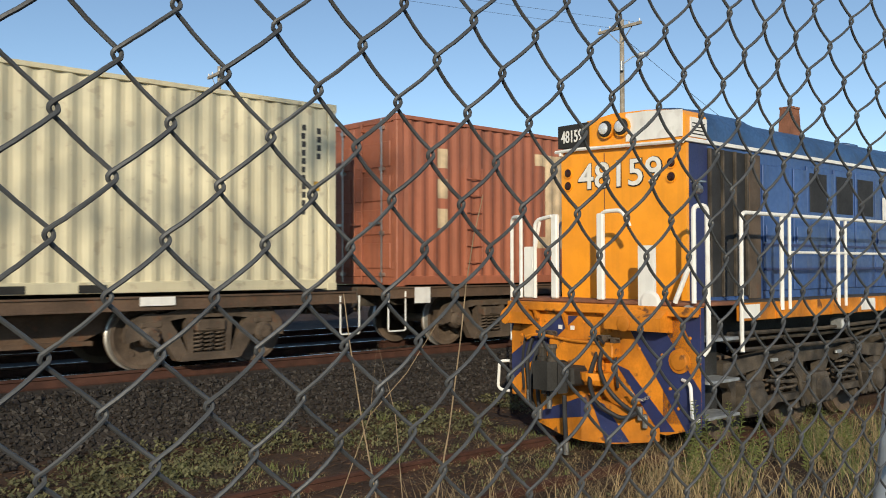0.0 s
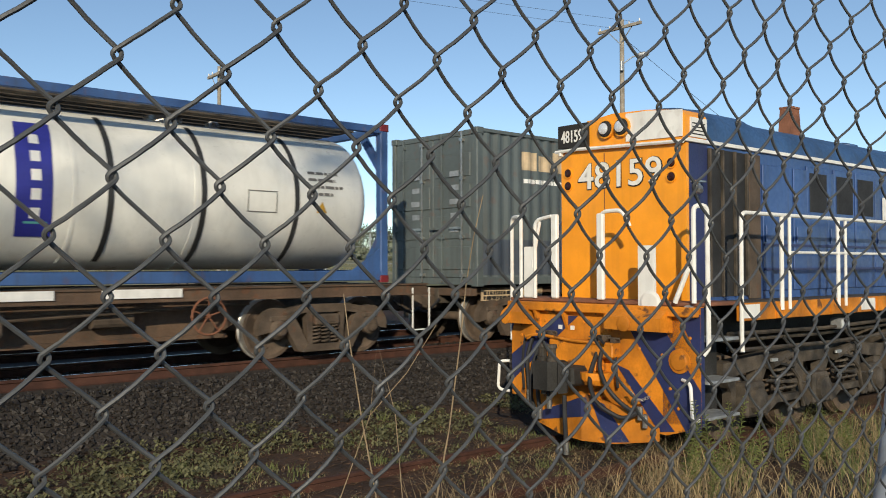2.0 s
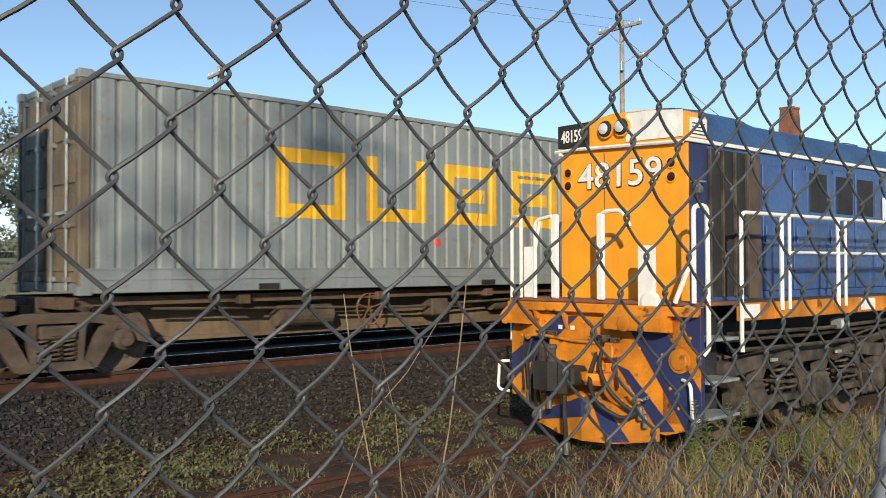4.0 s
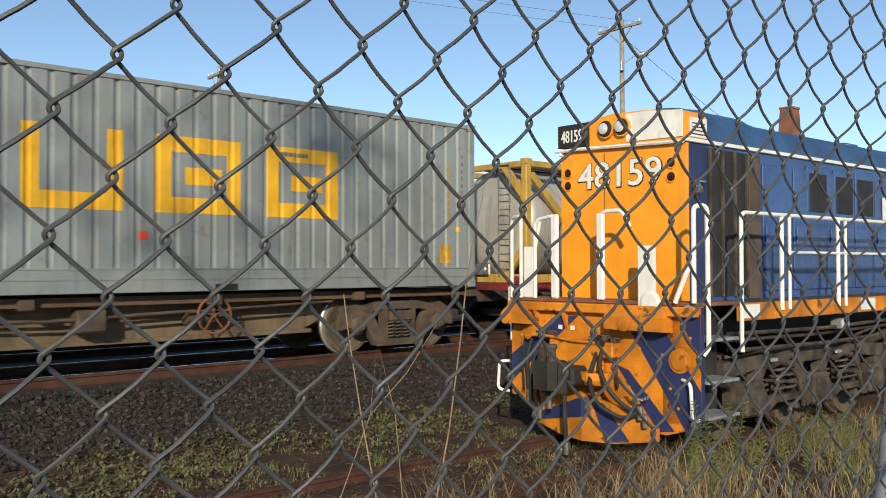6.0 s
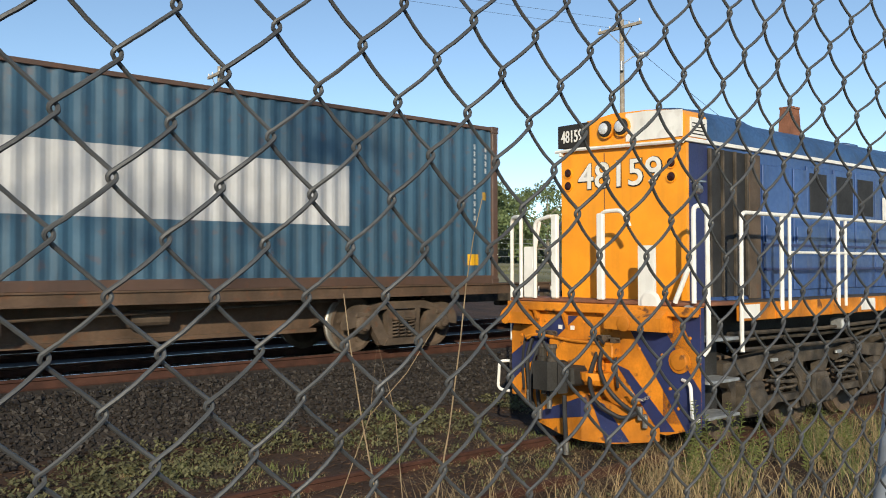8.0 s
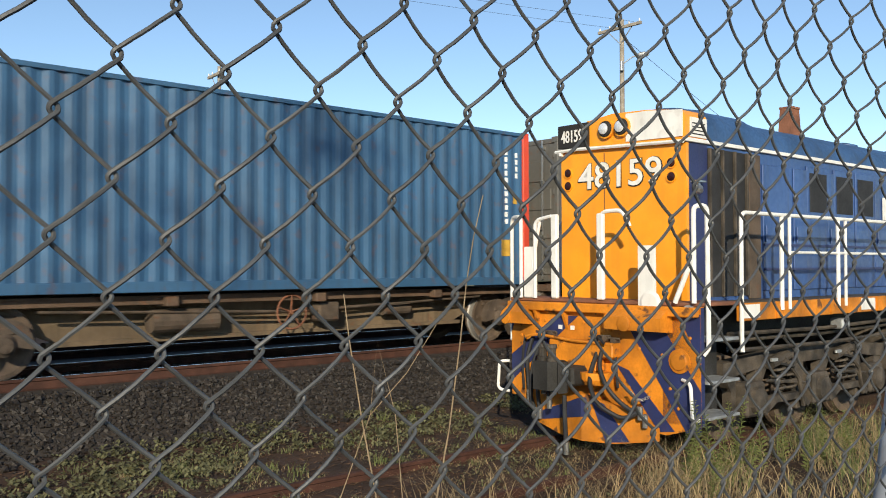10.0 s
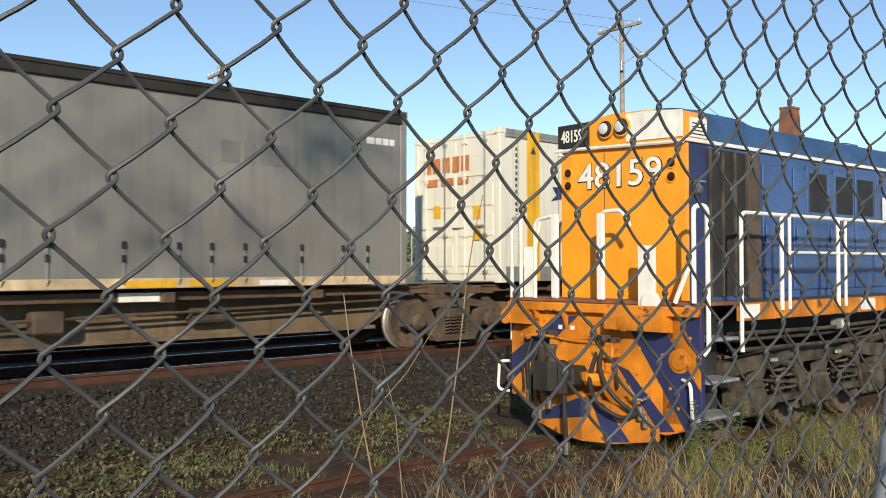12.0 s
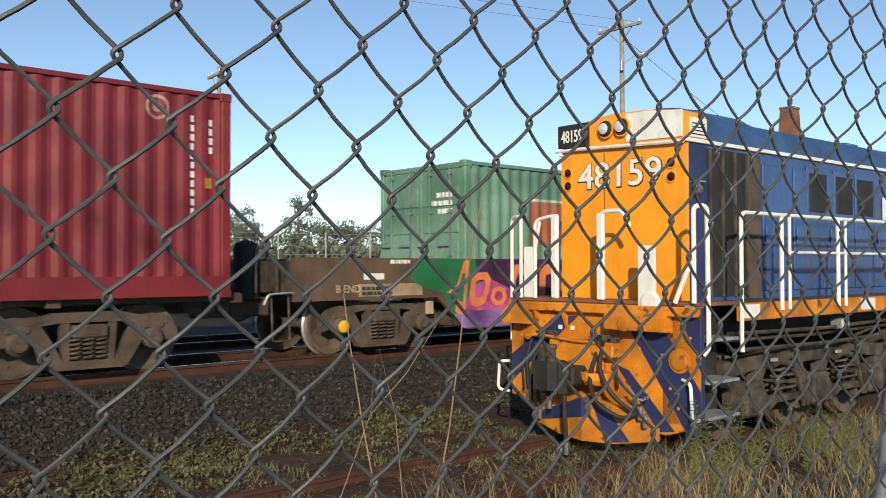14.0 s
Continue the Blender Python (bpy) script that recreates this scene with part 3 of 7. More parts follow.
def cable(a, b, sag, r=0.012):
    a, b = Vector(a), Vector(b)
    o = thing("overhead_cable", pose(*a), "thin dark overhead cable between poles", "cable", "overhead cables")
    bm = bmesh.new()
    tube(bm, [(b - a) * (i / 20) - Vector((0, 0, sag * 4 * (i / 20) * (1 - i / 20))) for i in range(21)], r, 5)
    part("strand", bm, M_BLACK, o)


zt = 2.15 + 0.2738 * 36
for dx in (-0.6, 0.6):
    cable((PB[0], PB[1] + dx, zt - 0.2), (PB[0] - 50, PB[1] + 16 + dx, zt + 2.5), 0.8, 0.006)
cable((PB[0] + 0.1, PB[1], zt - 0.7), (50.3, 21.4, 5.4), 0.25, 0.009)

# far boundary fence
bf = thing("boundary_fence", pose(0, 0, 0), "grey wire fence on thin posts across the pasture", "fence", kind="structure")
bm = bmesh.new()
rod(bm, (0, 0, -0.2), (0, 0, 2.2), 0.05, 0.05, 8)
pm = mesh_of(bm, "post", M_POST)
line = [(3 + i * 3.0, 46 - i * 0.35) for i in range(24)]
for x, y in line:
    share("post", pm, bf, pose(x, y, ground_z(x, y)))
for h in (0.4, 0.9, 1.4, 1.8, 2.1):
    bm = bmesh.new()
    tube(bm, [(x, y, ground_z(x, y) + h) for x, y in line], 0.012, 5)
    part("wire", bm, M_POST, bf)

# stacked sleepers lying in the pasture
for k, (x, y) in enumerate((far((0.315, 0.949), 33), far((0.475, 0.88), 34.5), far((0.452, 0.892), 34))):
    st = thing("sleeper_stack", pose(x, y, ground_z(x, y), 0, 0, 20 * k), "low stack of old grey timber sleepers in grass", "timber stack", "timber stacks")
    for j in range(5):
        bm = bmesh.new()
        box(bm, -1.1, 1.1, -0.5 + (j % 3) * 0.32, -0.24 + (j % 3) * 0.32, 0.0 + 0.2 * (j // 3), 0.18 + 0.2 * (j // 3), 0.01)
        part("timber", bm, M_SLEEPER, st)

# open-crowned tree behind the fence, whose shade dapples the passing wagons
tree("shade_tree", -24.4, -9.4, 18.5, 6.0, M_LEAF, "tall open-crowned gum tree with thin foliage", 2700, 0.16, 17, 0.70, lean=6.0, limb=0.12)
# ---- the passing freight train ----
SPEED = 16.85        # metres a second towards -x
MOVING = []          # things of the train: (thing, x at the clip's start, y, z)
WHEELS = []          # wheelsets: (part, pose in its bogie, x at the clip's start)
PITCH, DEPTH = 0.278, 0.031


def train_thing(name, s, y, z, label, category, group=""):
    t = thing(name, pose(s, y, z), label, category, group)
    MOVING.append((t, s, y, z))
    return t


WAVE = [0.21, 0.5, 0.71]     # where one corrugation leaves its crest, reaches its trough, leaves it


def corr(x, pitch=PITCH, depth=DEPTH):
    """How far a corrugated wall stands back at x."""
    u = (x / pitch) % 1.0
    a, b, c = WAVE
    if u < a:
        return 0.0
    if u < b:
        return depth * (u - a) / (b - a)
    if u < c:
        return depth
    return depth * (1 - u) / (1 - c)


def corr_stops(x0, x1, pitch=PITCH):
    xs = {x0, x1}
    k = math.floor(x0 / pitch)
    while k * pitch < x1:
        for u in (0, *WAVE):
            x = (k + u) * pitch
            if x0 < x < x1:
                xs.add(x)
        k += 1
    return sorted(xs)


def corr_wall(bm, x0, x1, z0, z1, y, way=1, depth=DEPTH, thick=0.0):
    xs = corr_stops(x0, x1)
    v = []
    for x in xs:
        yy = y + way * corr(x, PITCH, depth)
        v += [(x, yy, z0), (x, yy, z1)]
    add(bm, v, [(2 * i, 2 * i + 2, 2 * i + 3, 2 * i + 1) for i in range(len(xs) - 1)])


def inside(poly, x):
    """The stretches of z that the polygon covers at x."""
    hits = []
    for (xa, za), (xb, zb) in zip(poly, poly[1:] + poly[:1]):
        if (xa <= x) != (xb <= x):
            hits.append(za + (zb - za) * (x - xa) / (xb - xa))
    hits.sort()
    return list(zip(hits[::2], hits[1::2]))


def painted(owner, polys, y, material, depth=DEPTH, name="painted_mark", label="", holes=(), proud=0.004):
    """Paint that follows the corrugations: polygons in x and z."""
    if name in ("fork_pocket", "reflector_strip", "dot_mark", "warning_label", "ribbon_fold", "emblem_bar", "small_mark", "serial_mark", "company_mark", "block_mark", "banner_mark", "red_mark", "black_mark", "faint_mark", "globe_line") and len(polys) > 1:
        for poly in polys:
            painted(owner, [poly], y, material, depth, name, label, holes, proud)
        return None
    bm = bmesh.new()

    def spans_at(poly, x):
        spans = inside(poly, x)
        for h in holes:
            for h0, h1 in inside(h, x):
                cut = []
                for s0, s1 in spans:
                    if h1 <= s0 or h0 >= s1:
                        cut.append((s0, s1))
                    else:
                        if h0 > s0:
                            cut.append((s0, h0))
                        if h1 < s1:
                            cut.append((h1, s1))
                spans = cut
        return spans

    for poly in polys:
        lo, hi = min(p[0] for p in poly), max(p[0] for p in poly)
        xs = set(corr_stops(lo, hi) if depth else [lo, hi])
        for shape in (poly, *holes):
            xs |= {p[0] for p in shape if lo < p[0] < hi}
        xs = sorted(xs)
        for a, b in zip(xs, xs[1:]):
            if b - a < 1e-4:
                continue
            sa, sb = spans_at(poly, a + 2e-5), spans_at(poly, b - 2e-5)
            if len(sa) != len(sb):
                sa = sb = spans_at(poly, (a + b) / 2)
            ya, yb = y + corr(a + 1e-6, PITCH, depth) - proud, y + corr(b - 1e-6, PITCH, depth) - proud
            for (p0, p1), (q0, q1) in zip(sa, sb):
                add(bm, [(a, ya, p0), (b, yb, q0), (b, yb, q1), (a, ya, p1)], [(0, 1, 2, 3)])
    bmesh.ops.remove_doubles(bm, verts=bm.verts[:], dist=0.002)
    return part(name, bm, material, owner, label)


def rect(x0, x1, z0, z1):
    return [(x0, z0), (x1, z0), (x1, z1), (x0, z1)]


def disc(cx, cz, r, n=20, squash=1.0):
    return [(cx + r * math.cos(6.2832 * i / n), cz + r * squash * math.sin(6.2832 * i / n)) for i in range(n)]


def bars(x0, z0, w, h, rows, gap=0.45, seed=1, upright=False):
    """Writing that cannot be read, as rows of short bars."""
    r = random.Random(seed)
    out = []
    step = h / rows
    for i in range(rows):
        z = z0 + h - (i + 1) * step
        x = x0
        if upright:
            out.append(rect(x0 + w * r.uniform(0, 0.15), x0 + w * r.uniform(0.8, 1), z, z + step * (1 - gap)))
            continue
        end = x0 + w * r.uniform(0.55, 1)
        while x < end:
            l = step * r.uniform(0.4, 1.6)
            out.append(rect(x, min(end, x + l), z, z + step * (1 - gap)))
            x += l + step * 0.2
    return out


def flat_text(owner, words, x, y, z, size, material, bold=0.0, label="", name="lettering", width=0.0):
    me = lettering(words, size, bold, 0.002)
    me.materials.clear()
    me.materials.append(material)
    ob = new(name, me)
    ob.parent = owner
    k = width / max(v.co.x for v in me.vertices) if width else 1.0
    ob.matrix_local = pose(x, y, z, 90, 0, 0) @ Matrix.Diagonal((k, 1, 1, 1))
    if label:
        ob["label"] = label
    return ob


def castings(owner, L, W, H, material):
    bm = bmesh.new()
    box(bm, 0, 0.178, 0, 0.162, 0, 0.118, 0.008)
    me = mesh_of(bm, "corner_casting", material)
    for x in (-0.006, L - 0.172):
        for y in (-0.006, W - 0.156):
            for z in (-0.006, H - 0.112):
                share("corner_casting", me, owner, pose(x, y, z))


def container(s, L, H, paint, label, group="containers", zb=1.85, doors_front=True, smooth_side=False, frame_paint=None, deep=DEPTH, lowsill=0.16, end_paint=None):
    W = 2.438
    c = train_thing("shipping_container", s, Y0, zb, label, "container", group)
    fp = frame_paint or paint
    # near and far walls
    for y, way, nm in ((0.022, 1, "near_wall"), (W - 0.022, -1, "far_wall")):
        bm = bmesh.new()
        corr_wall(bm, 0.16, L - 0.16, lowsill, H - 0.06, y, way, 0.0006 if smooth_side else deep)
        part("side_wall", bm, paint, c)
    for y0 in (0.0, W - 0.07):
        bm = bmesh.new()
        box(bm, 0.02, L - 0.02, y0 + 0.002, y0 + 0.068, 0.02, lowsill + 0.005, 0.006)
        part("bottom_rail", bm, fp, c)
        bm = bmesh.new()
        box(bm, 0.02, L - 0.02, y0 + 0.004, y0 + 0.066, H - 0.075, H - 0.008, 0.006)
        part("top_rail", bm, fp, c)
    bm = bmesh.new()
    n = int(L / 0.5)
    for i in range(n):
        a, b = 0.08 + (L - 0.16) * i / n, 0.08 + (L - 0.16) * (i + 1) / n
        m = (a + b) / 2
        add(bm, [(a, 0.05, H - 0.03), (m, 0.05, H - 0.015), (m, W - 0.05, H - 0.015), (a, W - 0.05, H - 0.03), (b, 0.05, H - 0.03), (b, W - 0.05, H - 0.03)], [(0, 1, 2, 3), (1, 4, 5, 2)])
    part("roof", bm, paint, c)
    bm = bmesh.new()
    box(bm, 0.05, L - 0.05, 0.06, W - 0.06, 0.1, 0.13)
    part("floor", bm, M_SLEEPER, c)
    for x in (0.0, L - 0.15):
        for y in (0.0, W - 0.11):
            bm = bmesh.new()
            box(bm, x + 0.003, x + 0.147, y + 0.003, y + 0.107, 0.1, H - 0.1, 0.012)
            part("corner_post", bm, end_paint if end_paint and x == 0.0 else fp, c)
    castings(c, L, W, H, fp)
    for x in (0.03, L - 0.11):
        bm = bmesh.new()
        box(bm, x, x + 0.08, 0.1, W - 0.1, 0.02, 0.15, 0.008)
        part("end_sill", bm, fp, c)
        bm = bmesh.new()
        box(bm, x, x + 0.08, 0.1, W - 0.1, H - 0.12, H - 0.02, 0.008)
        part("end_header", bm, fp, c)
    # plain corrugated end
    xe, way = (L - 0.03, -1) if doors_front else (0.03, 1)
    bm = bmesh.new()
    ysl = corr_stops(0.1, W - 0.1)
    v = []
    for y in ysl:
        v += [(xe + way * corr(y), y, 0.14), (xe + way * corr(y), y, H - 0.11)]
    add(bm, v, [(2 * i, 2 * i + 2, 2 * i + 3, 2 * i + 1) for i in range(len(ysl) - 1)])
    part("end_wall", bm, paint, c)
    # doors
    xd, o = (0.03, 1) if doors_front else (L - 0.03, -1)
    for y0, y1 in ((0.115, W / 2 - 0.006), (W / 2 + 0.006, W - 0.115)):
        bm = bmesh.new()
        box(bm, min(xd, xd + o * 0.05), max(xd, xd + o * 0.05), y0, y1, 0.155, H - 0.125, 0.008)
        d = part("door", bm, end_paint or paint, c)
        for k in range(4):
            z = 0.3 + k * (H - 0.6) / 4
            bm = bmesh.new()
            box(bm, min(xd, xd - o * 0.02), max(xd, xd - o * 0.02), y0 + 0.08, y1 - 0.08, z, z + (H - 0.6) / 4 - 0.14, 0.012)
            part("door_panel", bm, end_paint or paint, d)
        for f in (0.25, 0.75):
            y = y0 + (y1 - y0) * f
            bm = bmesh.new()
            rod(bm, (xd - o * 0.05, y, 0.06), (xd - o * 0.05, y, H - 0.05), 0.017, seg=8)
            for z in (0.2, 0.9, H - 0.9, H - 0.2):
                box(bm, min(xd - o * 0.07, xd), max(xd - o * 0.07, xd), y - 0.04, y + 0.04, z - 0.03, z + 0.03)
            box(bm, min(xd - o * 0.075, xd - o * 0.055), max(xd - o * 0.075, xd - o * 0.055), y - 0.02, y + 0.32, 1.05, 1.09)
            part("locking_bar", bm, M_STEEL if f < 0.5 else fp, d)
        for k in range(4):
            z = 0.35 + k * (H - 0.7) / 3
            bm = bmesh.new()
            ye = y0 if y0 < 1 else y1
            rod(bm, (xd - o * 0.01, ye, z - 0.06), (xd - o * 0.01, ye, z + 0.06), 0.02, seg=8)
            part("hinge", bm, fp, d)
    return c


def id_marks(c, L, H, material=None, seed=1, rear=True):
    """Small upright rows of characters near the ends, too small to read."""
    mt = material or M_WHITE
    if rear:
        painted(c, bars(L - 0.62, H * 0.40, 0.075, 1.42, 11, 0.3, seed, True), 0.022, mt, name="serial_mark")
        painted(c, bars(L - 0.34, H * 0.70, 0.07, 0.52, 4, 0.3, seed + 3, True), 0.022, mt, name="serial_mark")
        painted(c, [rect(L - 0.40, L - 0.29, H * 0.53, H * 0.58)], 0.022, P_DULLY, name="warning_label")


def barrel_z(r, zc, phi):
    return zc + r * math.sin(phi)


def tank(s, L, H, frame_mat, shell_mat, label, zb=1.9, r=1.1, diag=False, end_red=False, ladder=True, brace=(0.62, 0.63)):
    """A tank held in an open steel frame."""
    W = 2.438
    c = train_thing("tank_container", s, Y0, zb, label, "tank container", "tank containers")
    for x in (0.0, L - 0.16):
        for y in (0.0, W - 0.15):
            bm = bmesh.new()
            box(bm, x + 0.003, x + 0.157, y + 0.003, y + 0.147, 0.1, H - 0.1, 0.015)
            part("corner_post", bm, frame_mat, c)
    castings(c, L, W, H, M_WAGON_RED if end_red else frame_mat)
    for y in (0.0, W - 0.11):
        for z0, z1 in ((0.03, 0.19), (H - 0.15, H - 0.03)):
            bm = bmesh.new()
            box(bm, 0.12, L - 0.12, y + 0.008, y + 0.102, z0, z1, 0.01)
            part("side_beam", bm, frame_mat, c)
    for x in (0.02, L - 0.12):
        for z0, z1 in ((0.03, 0.2), (H - 0.15, H - 0.03)):
            bm = bmesh.new()
            box(bm, x, x + 0.1, 0.1, W - 0.1, z0, z1, 0.01)
            part("end_beam", bm, frame_mat, c)
        for sy in (0, 1):
            for z0, z1 in ((0.12, 0.12 + brace[1]), (H - 0.12, H - 0.12 - brace[1])):
                bm = bmesh.new()
                y0, y1 = (brace[0], 0.1) if sy == 0 else (W - brace[0], W - 0.1)
                a, b = Vector((x + 0.05, y0, z0)), Vector((x + 0.05, y1, z1))
                d = (b - a).normalized()
                nrm = Vector((0, -d.z, d.y)) * 0.06
                v = []
                for dx in (-0.045, 0.045):
                    v += [a + nrm + Vector((dx, 0, 0)), a - nrm + Vector((dx, 0, 0)), b - nrm + Vector((dx, 0, 0)), b + nrm + Vector((dx, 0, 0))]
                add(bm, v, [(0, 1, 2, 3), (7, 6, 5, 4), (0, 4, 5, 1), (1, 5, 6, 2), (2, 6, 7, 3), (3, 7, 4, 0)])
                part("end_brace", bm, frame_mat, c)
    if diag:
        for y in (0.0, W - 0.1):
            for x0, z0, x1, z1 in ((0.2, H - 0.3, L * 0.40, 0.2), (L - 0.2, H - 0.3, L * 0.72, 0.2)):
                bm = bmesh.new()
                d = Vector((x1 - x0, 0, z1 - z0)).normalized()
                nr = Vector((-d.z, 0, d.x)) * 0.075
                a, b = Vector((x0, y + 0.02, z0)), Vector((x1, y + 0.02, z1))
                v = [a + nr, a - nr, b - nr, b + nr] + [q + Vector((0, 0.08, 0)) for q in (a + nr, a - nr, b - nr, b + nr)]
                add(bm, v, [(0, 1, 2, 3), (7, 6, 5, 4), (0, 4, 5, 1), (1, 5, 6, 2), (2, 6, 7, 3), (3, 7, 4, 0)])
                part("side_brace", bm, frame_mat, c)
    zc = H / 2 + 0.02
    bm = bmesh.new()
    e0, e1 = 0.16, L - 0.16
    lathe(bm, [(e0, 0.05), (e0 + 0.02, r * 0.35), (e0 + 0.06, r * 0.65), (e0 + 0.14, r * 0.88), (e0 + 0.24, r * 0.975), (e0 + 0.34, r), (e1 - 0.34, r), (e1 - 0.24, r * 0.975), (e1 - 0.14, r * 0.88), (e1 - 0.06, r * 0.65), (e1 - 0.02, r * 0.35), (e1, 0.05)], (0, W / 2, zc), (1, 0, 0), 56)
    shell = part("shell", bm, shell_mat, c, smooth=True)
    for f in (0.25, 0.5, 0.75):
        bm = bmesh.new()
        lathe(bm, [(L * f - 0.03, r), (L * f - 0.028, r + 0.006), (L * f + 0.028, r + 0.006), (L * f + 0.03, r)], (0, W / 2, zc), (1, 0, 0), 56)
        part("band", bm, shell_mat, shell, smooth=True)
    # walkway, manhole and ladder
    bm = bmesh.new()
    for y in (0.55, 0.85, 1.15, 1.45):
        box(bm, 0.3, L - 0.3, y, y + 0.22, H - 0.09, H - 0.06)
    part("walkway", bm, M_GREASE, c, "dark perforated walkway")
    bm = bmesh.new()
    rod(bm, (L * 0.5, W / 2, zc + r - 0.05), (L * 0.5, W / 2, zc + r + 0.08), 0.28, seg=16)
    part("manhole", bm, M_STEEL, c)
    bm = bmesh.new()
    rod(bm, (L * 0.62, W / 2, zc + r - 0.05), (L * 0.62, W / 2, zc + r + 0.1), 0.1, seg=12)
    part("relief_valve", bm, M_STEEL, c)
    if ladder:
        bm = bmesh.new()
        for y in (0.42, 0.72):
            rod(bm, (-0.015, y, 0.15), (-0.015, y, H - 0.05), 0.016, seg=8)
        for k in range(8):
            z = 0.3 + k * 0.29
            rod(bm, (-0.015, 0.42, z), (-0.015, 0.72, z), 0.012, seg=6)
        part("ladder", bm, M_STEEL, c, "thin steel ladder")
    bm = bmesh.new()
    box(bm, 0.02, 0.2, W / 2 - 0.2, W / 2 + 0.2, 0.12, 0.42, 0.02)
    rod(bm, (0.0, W / 2, 0.28), (0.1, W / 2, 0.28), 0.1, seg=12)
    part("outlet_valve", bm, M_STEEL, c)
    c["axis_height"], c["radius"] = zc, r
    return c


def barrel_mark(c, L, polys, material, zc, r, name="painted_mark", label="", W=2.438, proud=0.009):
    """Paint that follows the tank's round side: polygons in x and arc length above the mid-height."""
    bm = bmesh.new()
    rr = r + proud
    for poly in polys:
        lo, hi = min(p[0] for p in poly), max(p[0] for p in poly)
        xs = {p[0] for p in poly}
        if len(poly) != 4:
            xs |= {lo + (hi - lo) * i / 40 for i in range(41)}
        xs = sorted(xs)
        for a, b in zip(xs, xs[1:]):
            if b - a < 1e-4:
                continue
            sa, sb = inside(poly, a + 2e-5), inside(poly, b - 2e-5)
            for (p0, p1), (q0, q1) in zip(sa, sb):
                k = max(1, int(max(p1 - p0, q1 - q0) / 0.08))
                for j in range(k):
                    u, w = j / k, (j + 1) / k
                    q = [(a, p0 + (p1 - p0) * u), (b, q0 + (q1 - q0) * u), (b, q0 + (q1 - q0) * w), (a, p0 + (p1 - p0) * w)]
                    add(bm, [(x, W / 2 - rr * math.cos(v_ / r), zc + rr * math.sin(v_ / r)) for x, v_ in q], [(0, 1, 2, 3)])
    bmesh.ops.remove_doubles(bm, verts=bm.verts[:], dist=0.002)
    return part(name, bm, material, c, label)


# ---- wagons ----
def bogie_meshes():
    # cast side frame in elevation: top chord, hoods over the axles, struts down to the spring seat
    bm = bmesh.new()
    prism(bm, [(-0.80, 0.64), (-0.40, 0.70), (0.40, 0.70), (0.80, 0.64), (0.80, 0.75), (0.42, 0.83), (-0.42, 0.83), (-0.80, 0.75)], 1, -0.075, 0.075)
    for sx in (-1, 1):
        arc = [math.radians(-12 + 17 * i) for i in range(13)]
        hood = [(sx * 0.87 + 0.35 * math.cos(a), 0.46 + 0.33 * math.sin(a)) for a in arc]
        hood += [(sx * 0.87 + 0.15 * math.cos(a), 0.46 + 0.15 * math.sin(a)) for a in arc[::-1]]
        prism(bm, hood, 1, -0.07, 0.07)
        prism(bm, [(sx * 0.76, 0.56), (sx * 0.66, 0.36), (sx * 0.50, 0.11), (sx * 0.28, 0.11), (sx * 0.36, 0.26), (sx * 0.50, 0.52), (sx * 0.60, 0.66)], 1, -0.068, 0.068)
        prism(bm, [(sx * 0.25, 0.20), (sx * 0.33, 0.20), (sx * 0.36, 0.72), (sx * 0.25, 0.72)], 1, -0.066, 0.066)
        for y in (-0.085, 0.07):
            prism(bm, [(sx * 0.52, 0.74), (sx * 0.78, 0.68), (sx * 0.78, 0.715), (sx * 0.52, 0.775)], 1, y, y + 0.015)
    prism(bm, [(-0.46, 0.10), (0.46, 0.10), (0.38, 0.21), (-0.38, 0.21)], 1, -0.10, 0.10)
    sf = mesh_of(bm, "side_frame", M_DUST)
    bm = bmesh.new()
    box(bm, -0.23, 0.23, -0.13, 0.2, 0.50, 0.67, 0.025)
    prism(bm, [(-0.10, 0.55), (0.10, 0.55), (0.05, 0.64), (-0.05, 0.64)], 1, -0.15, -0.12)
    hole = mesh_of(bm, "bolster_end", M_DUST)
    bm = bmesh.new()
    for x in (-0.17, 0.0, 0.17):
        pts = [(x + 0.075 * math.cos(i * 0.8), -0.03 + 0.06 * math.sin(i * 0.8), 0.215 + i * 0.0072) for i in range(40)]
        tube(bm, pts, 0.017, 5)
    spr = mesh_of(bm, "spring_nest", M_DUST)
    axb = []
    for sx in (-1, 1):
        bm = bmesh.new()
        lathe(bm, [(-0.15, 0.03), (-0.145, 0.095), (-0.11, 0.115), (-0.08, 0.15), (0.02, 0.15)], (sx * 0.87, 0, 0.46), (0, 1, 0), 16)
        box(bm, sx * 0.87 - 0.15, sx * 0.87 + 0.15, -0.09, 0.05, 0.58, 0.67, 0.02)
        for a in (0.5, 2.6, 4.7):
            rod(bm, (sx * 0.87 + 0.06 * math.cos(a), -0.165, 0.46 + 0.06 * math.sin(a)), (sx * 0.87 + 0.06 * math.cos(a), -0.14, 0.46 + 0.06 * math.sin(a)), 0.016, seg=6)
        axb.append(mesh_of(bm, "axle_box", M_DUST))
    bm = bmesh.new()
    for y in (-0.7525, 0.7525):
        sgn = 1 if y > 0 else -1
        lathe(bm, [(-0.1, 0.49), (-0.065, 0.488), (-0.05, 0.465), (0.04, 0.457), (0.042, 0.40), (0.012, 0.36), (0.0, 0.16), (0.05, 0.14), (0.05, 0.09)], (0, y, 0), (0, sgn, 0), 36)
        lathe(bm, [(-0.1, 0.46), (-0.105, 0.38), (-0.06, 0.34)], (0, y, 0), (0, sgn, 0), 36)
    rod(bm, (0, -1.0, 0), (0, 1.0, 0), 0.08, seg=12)
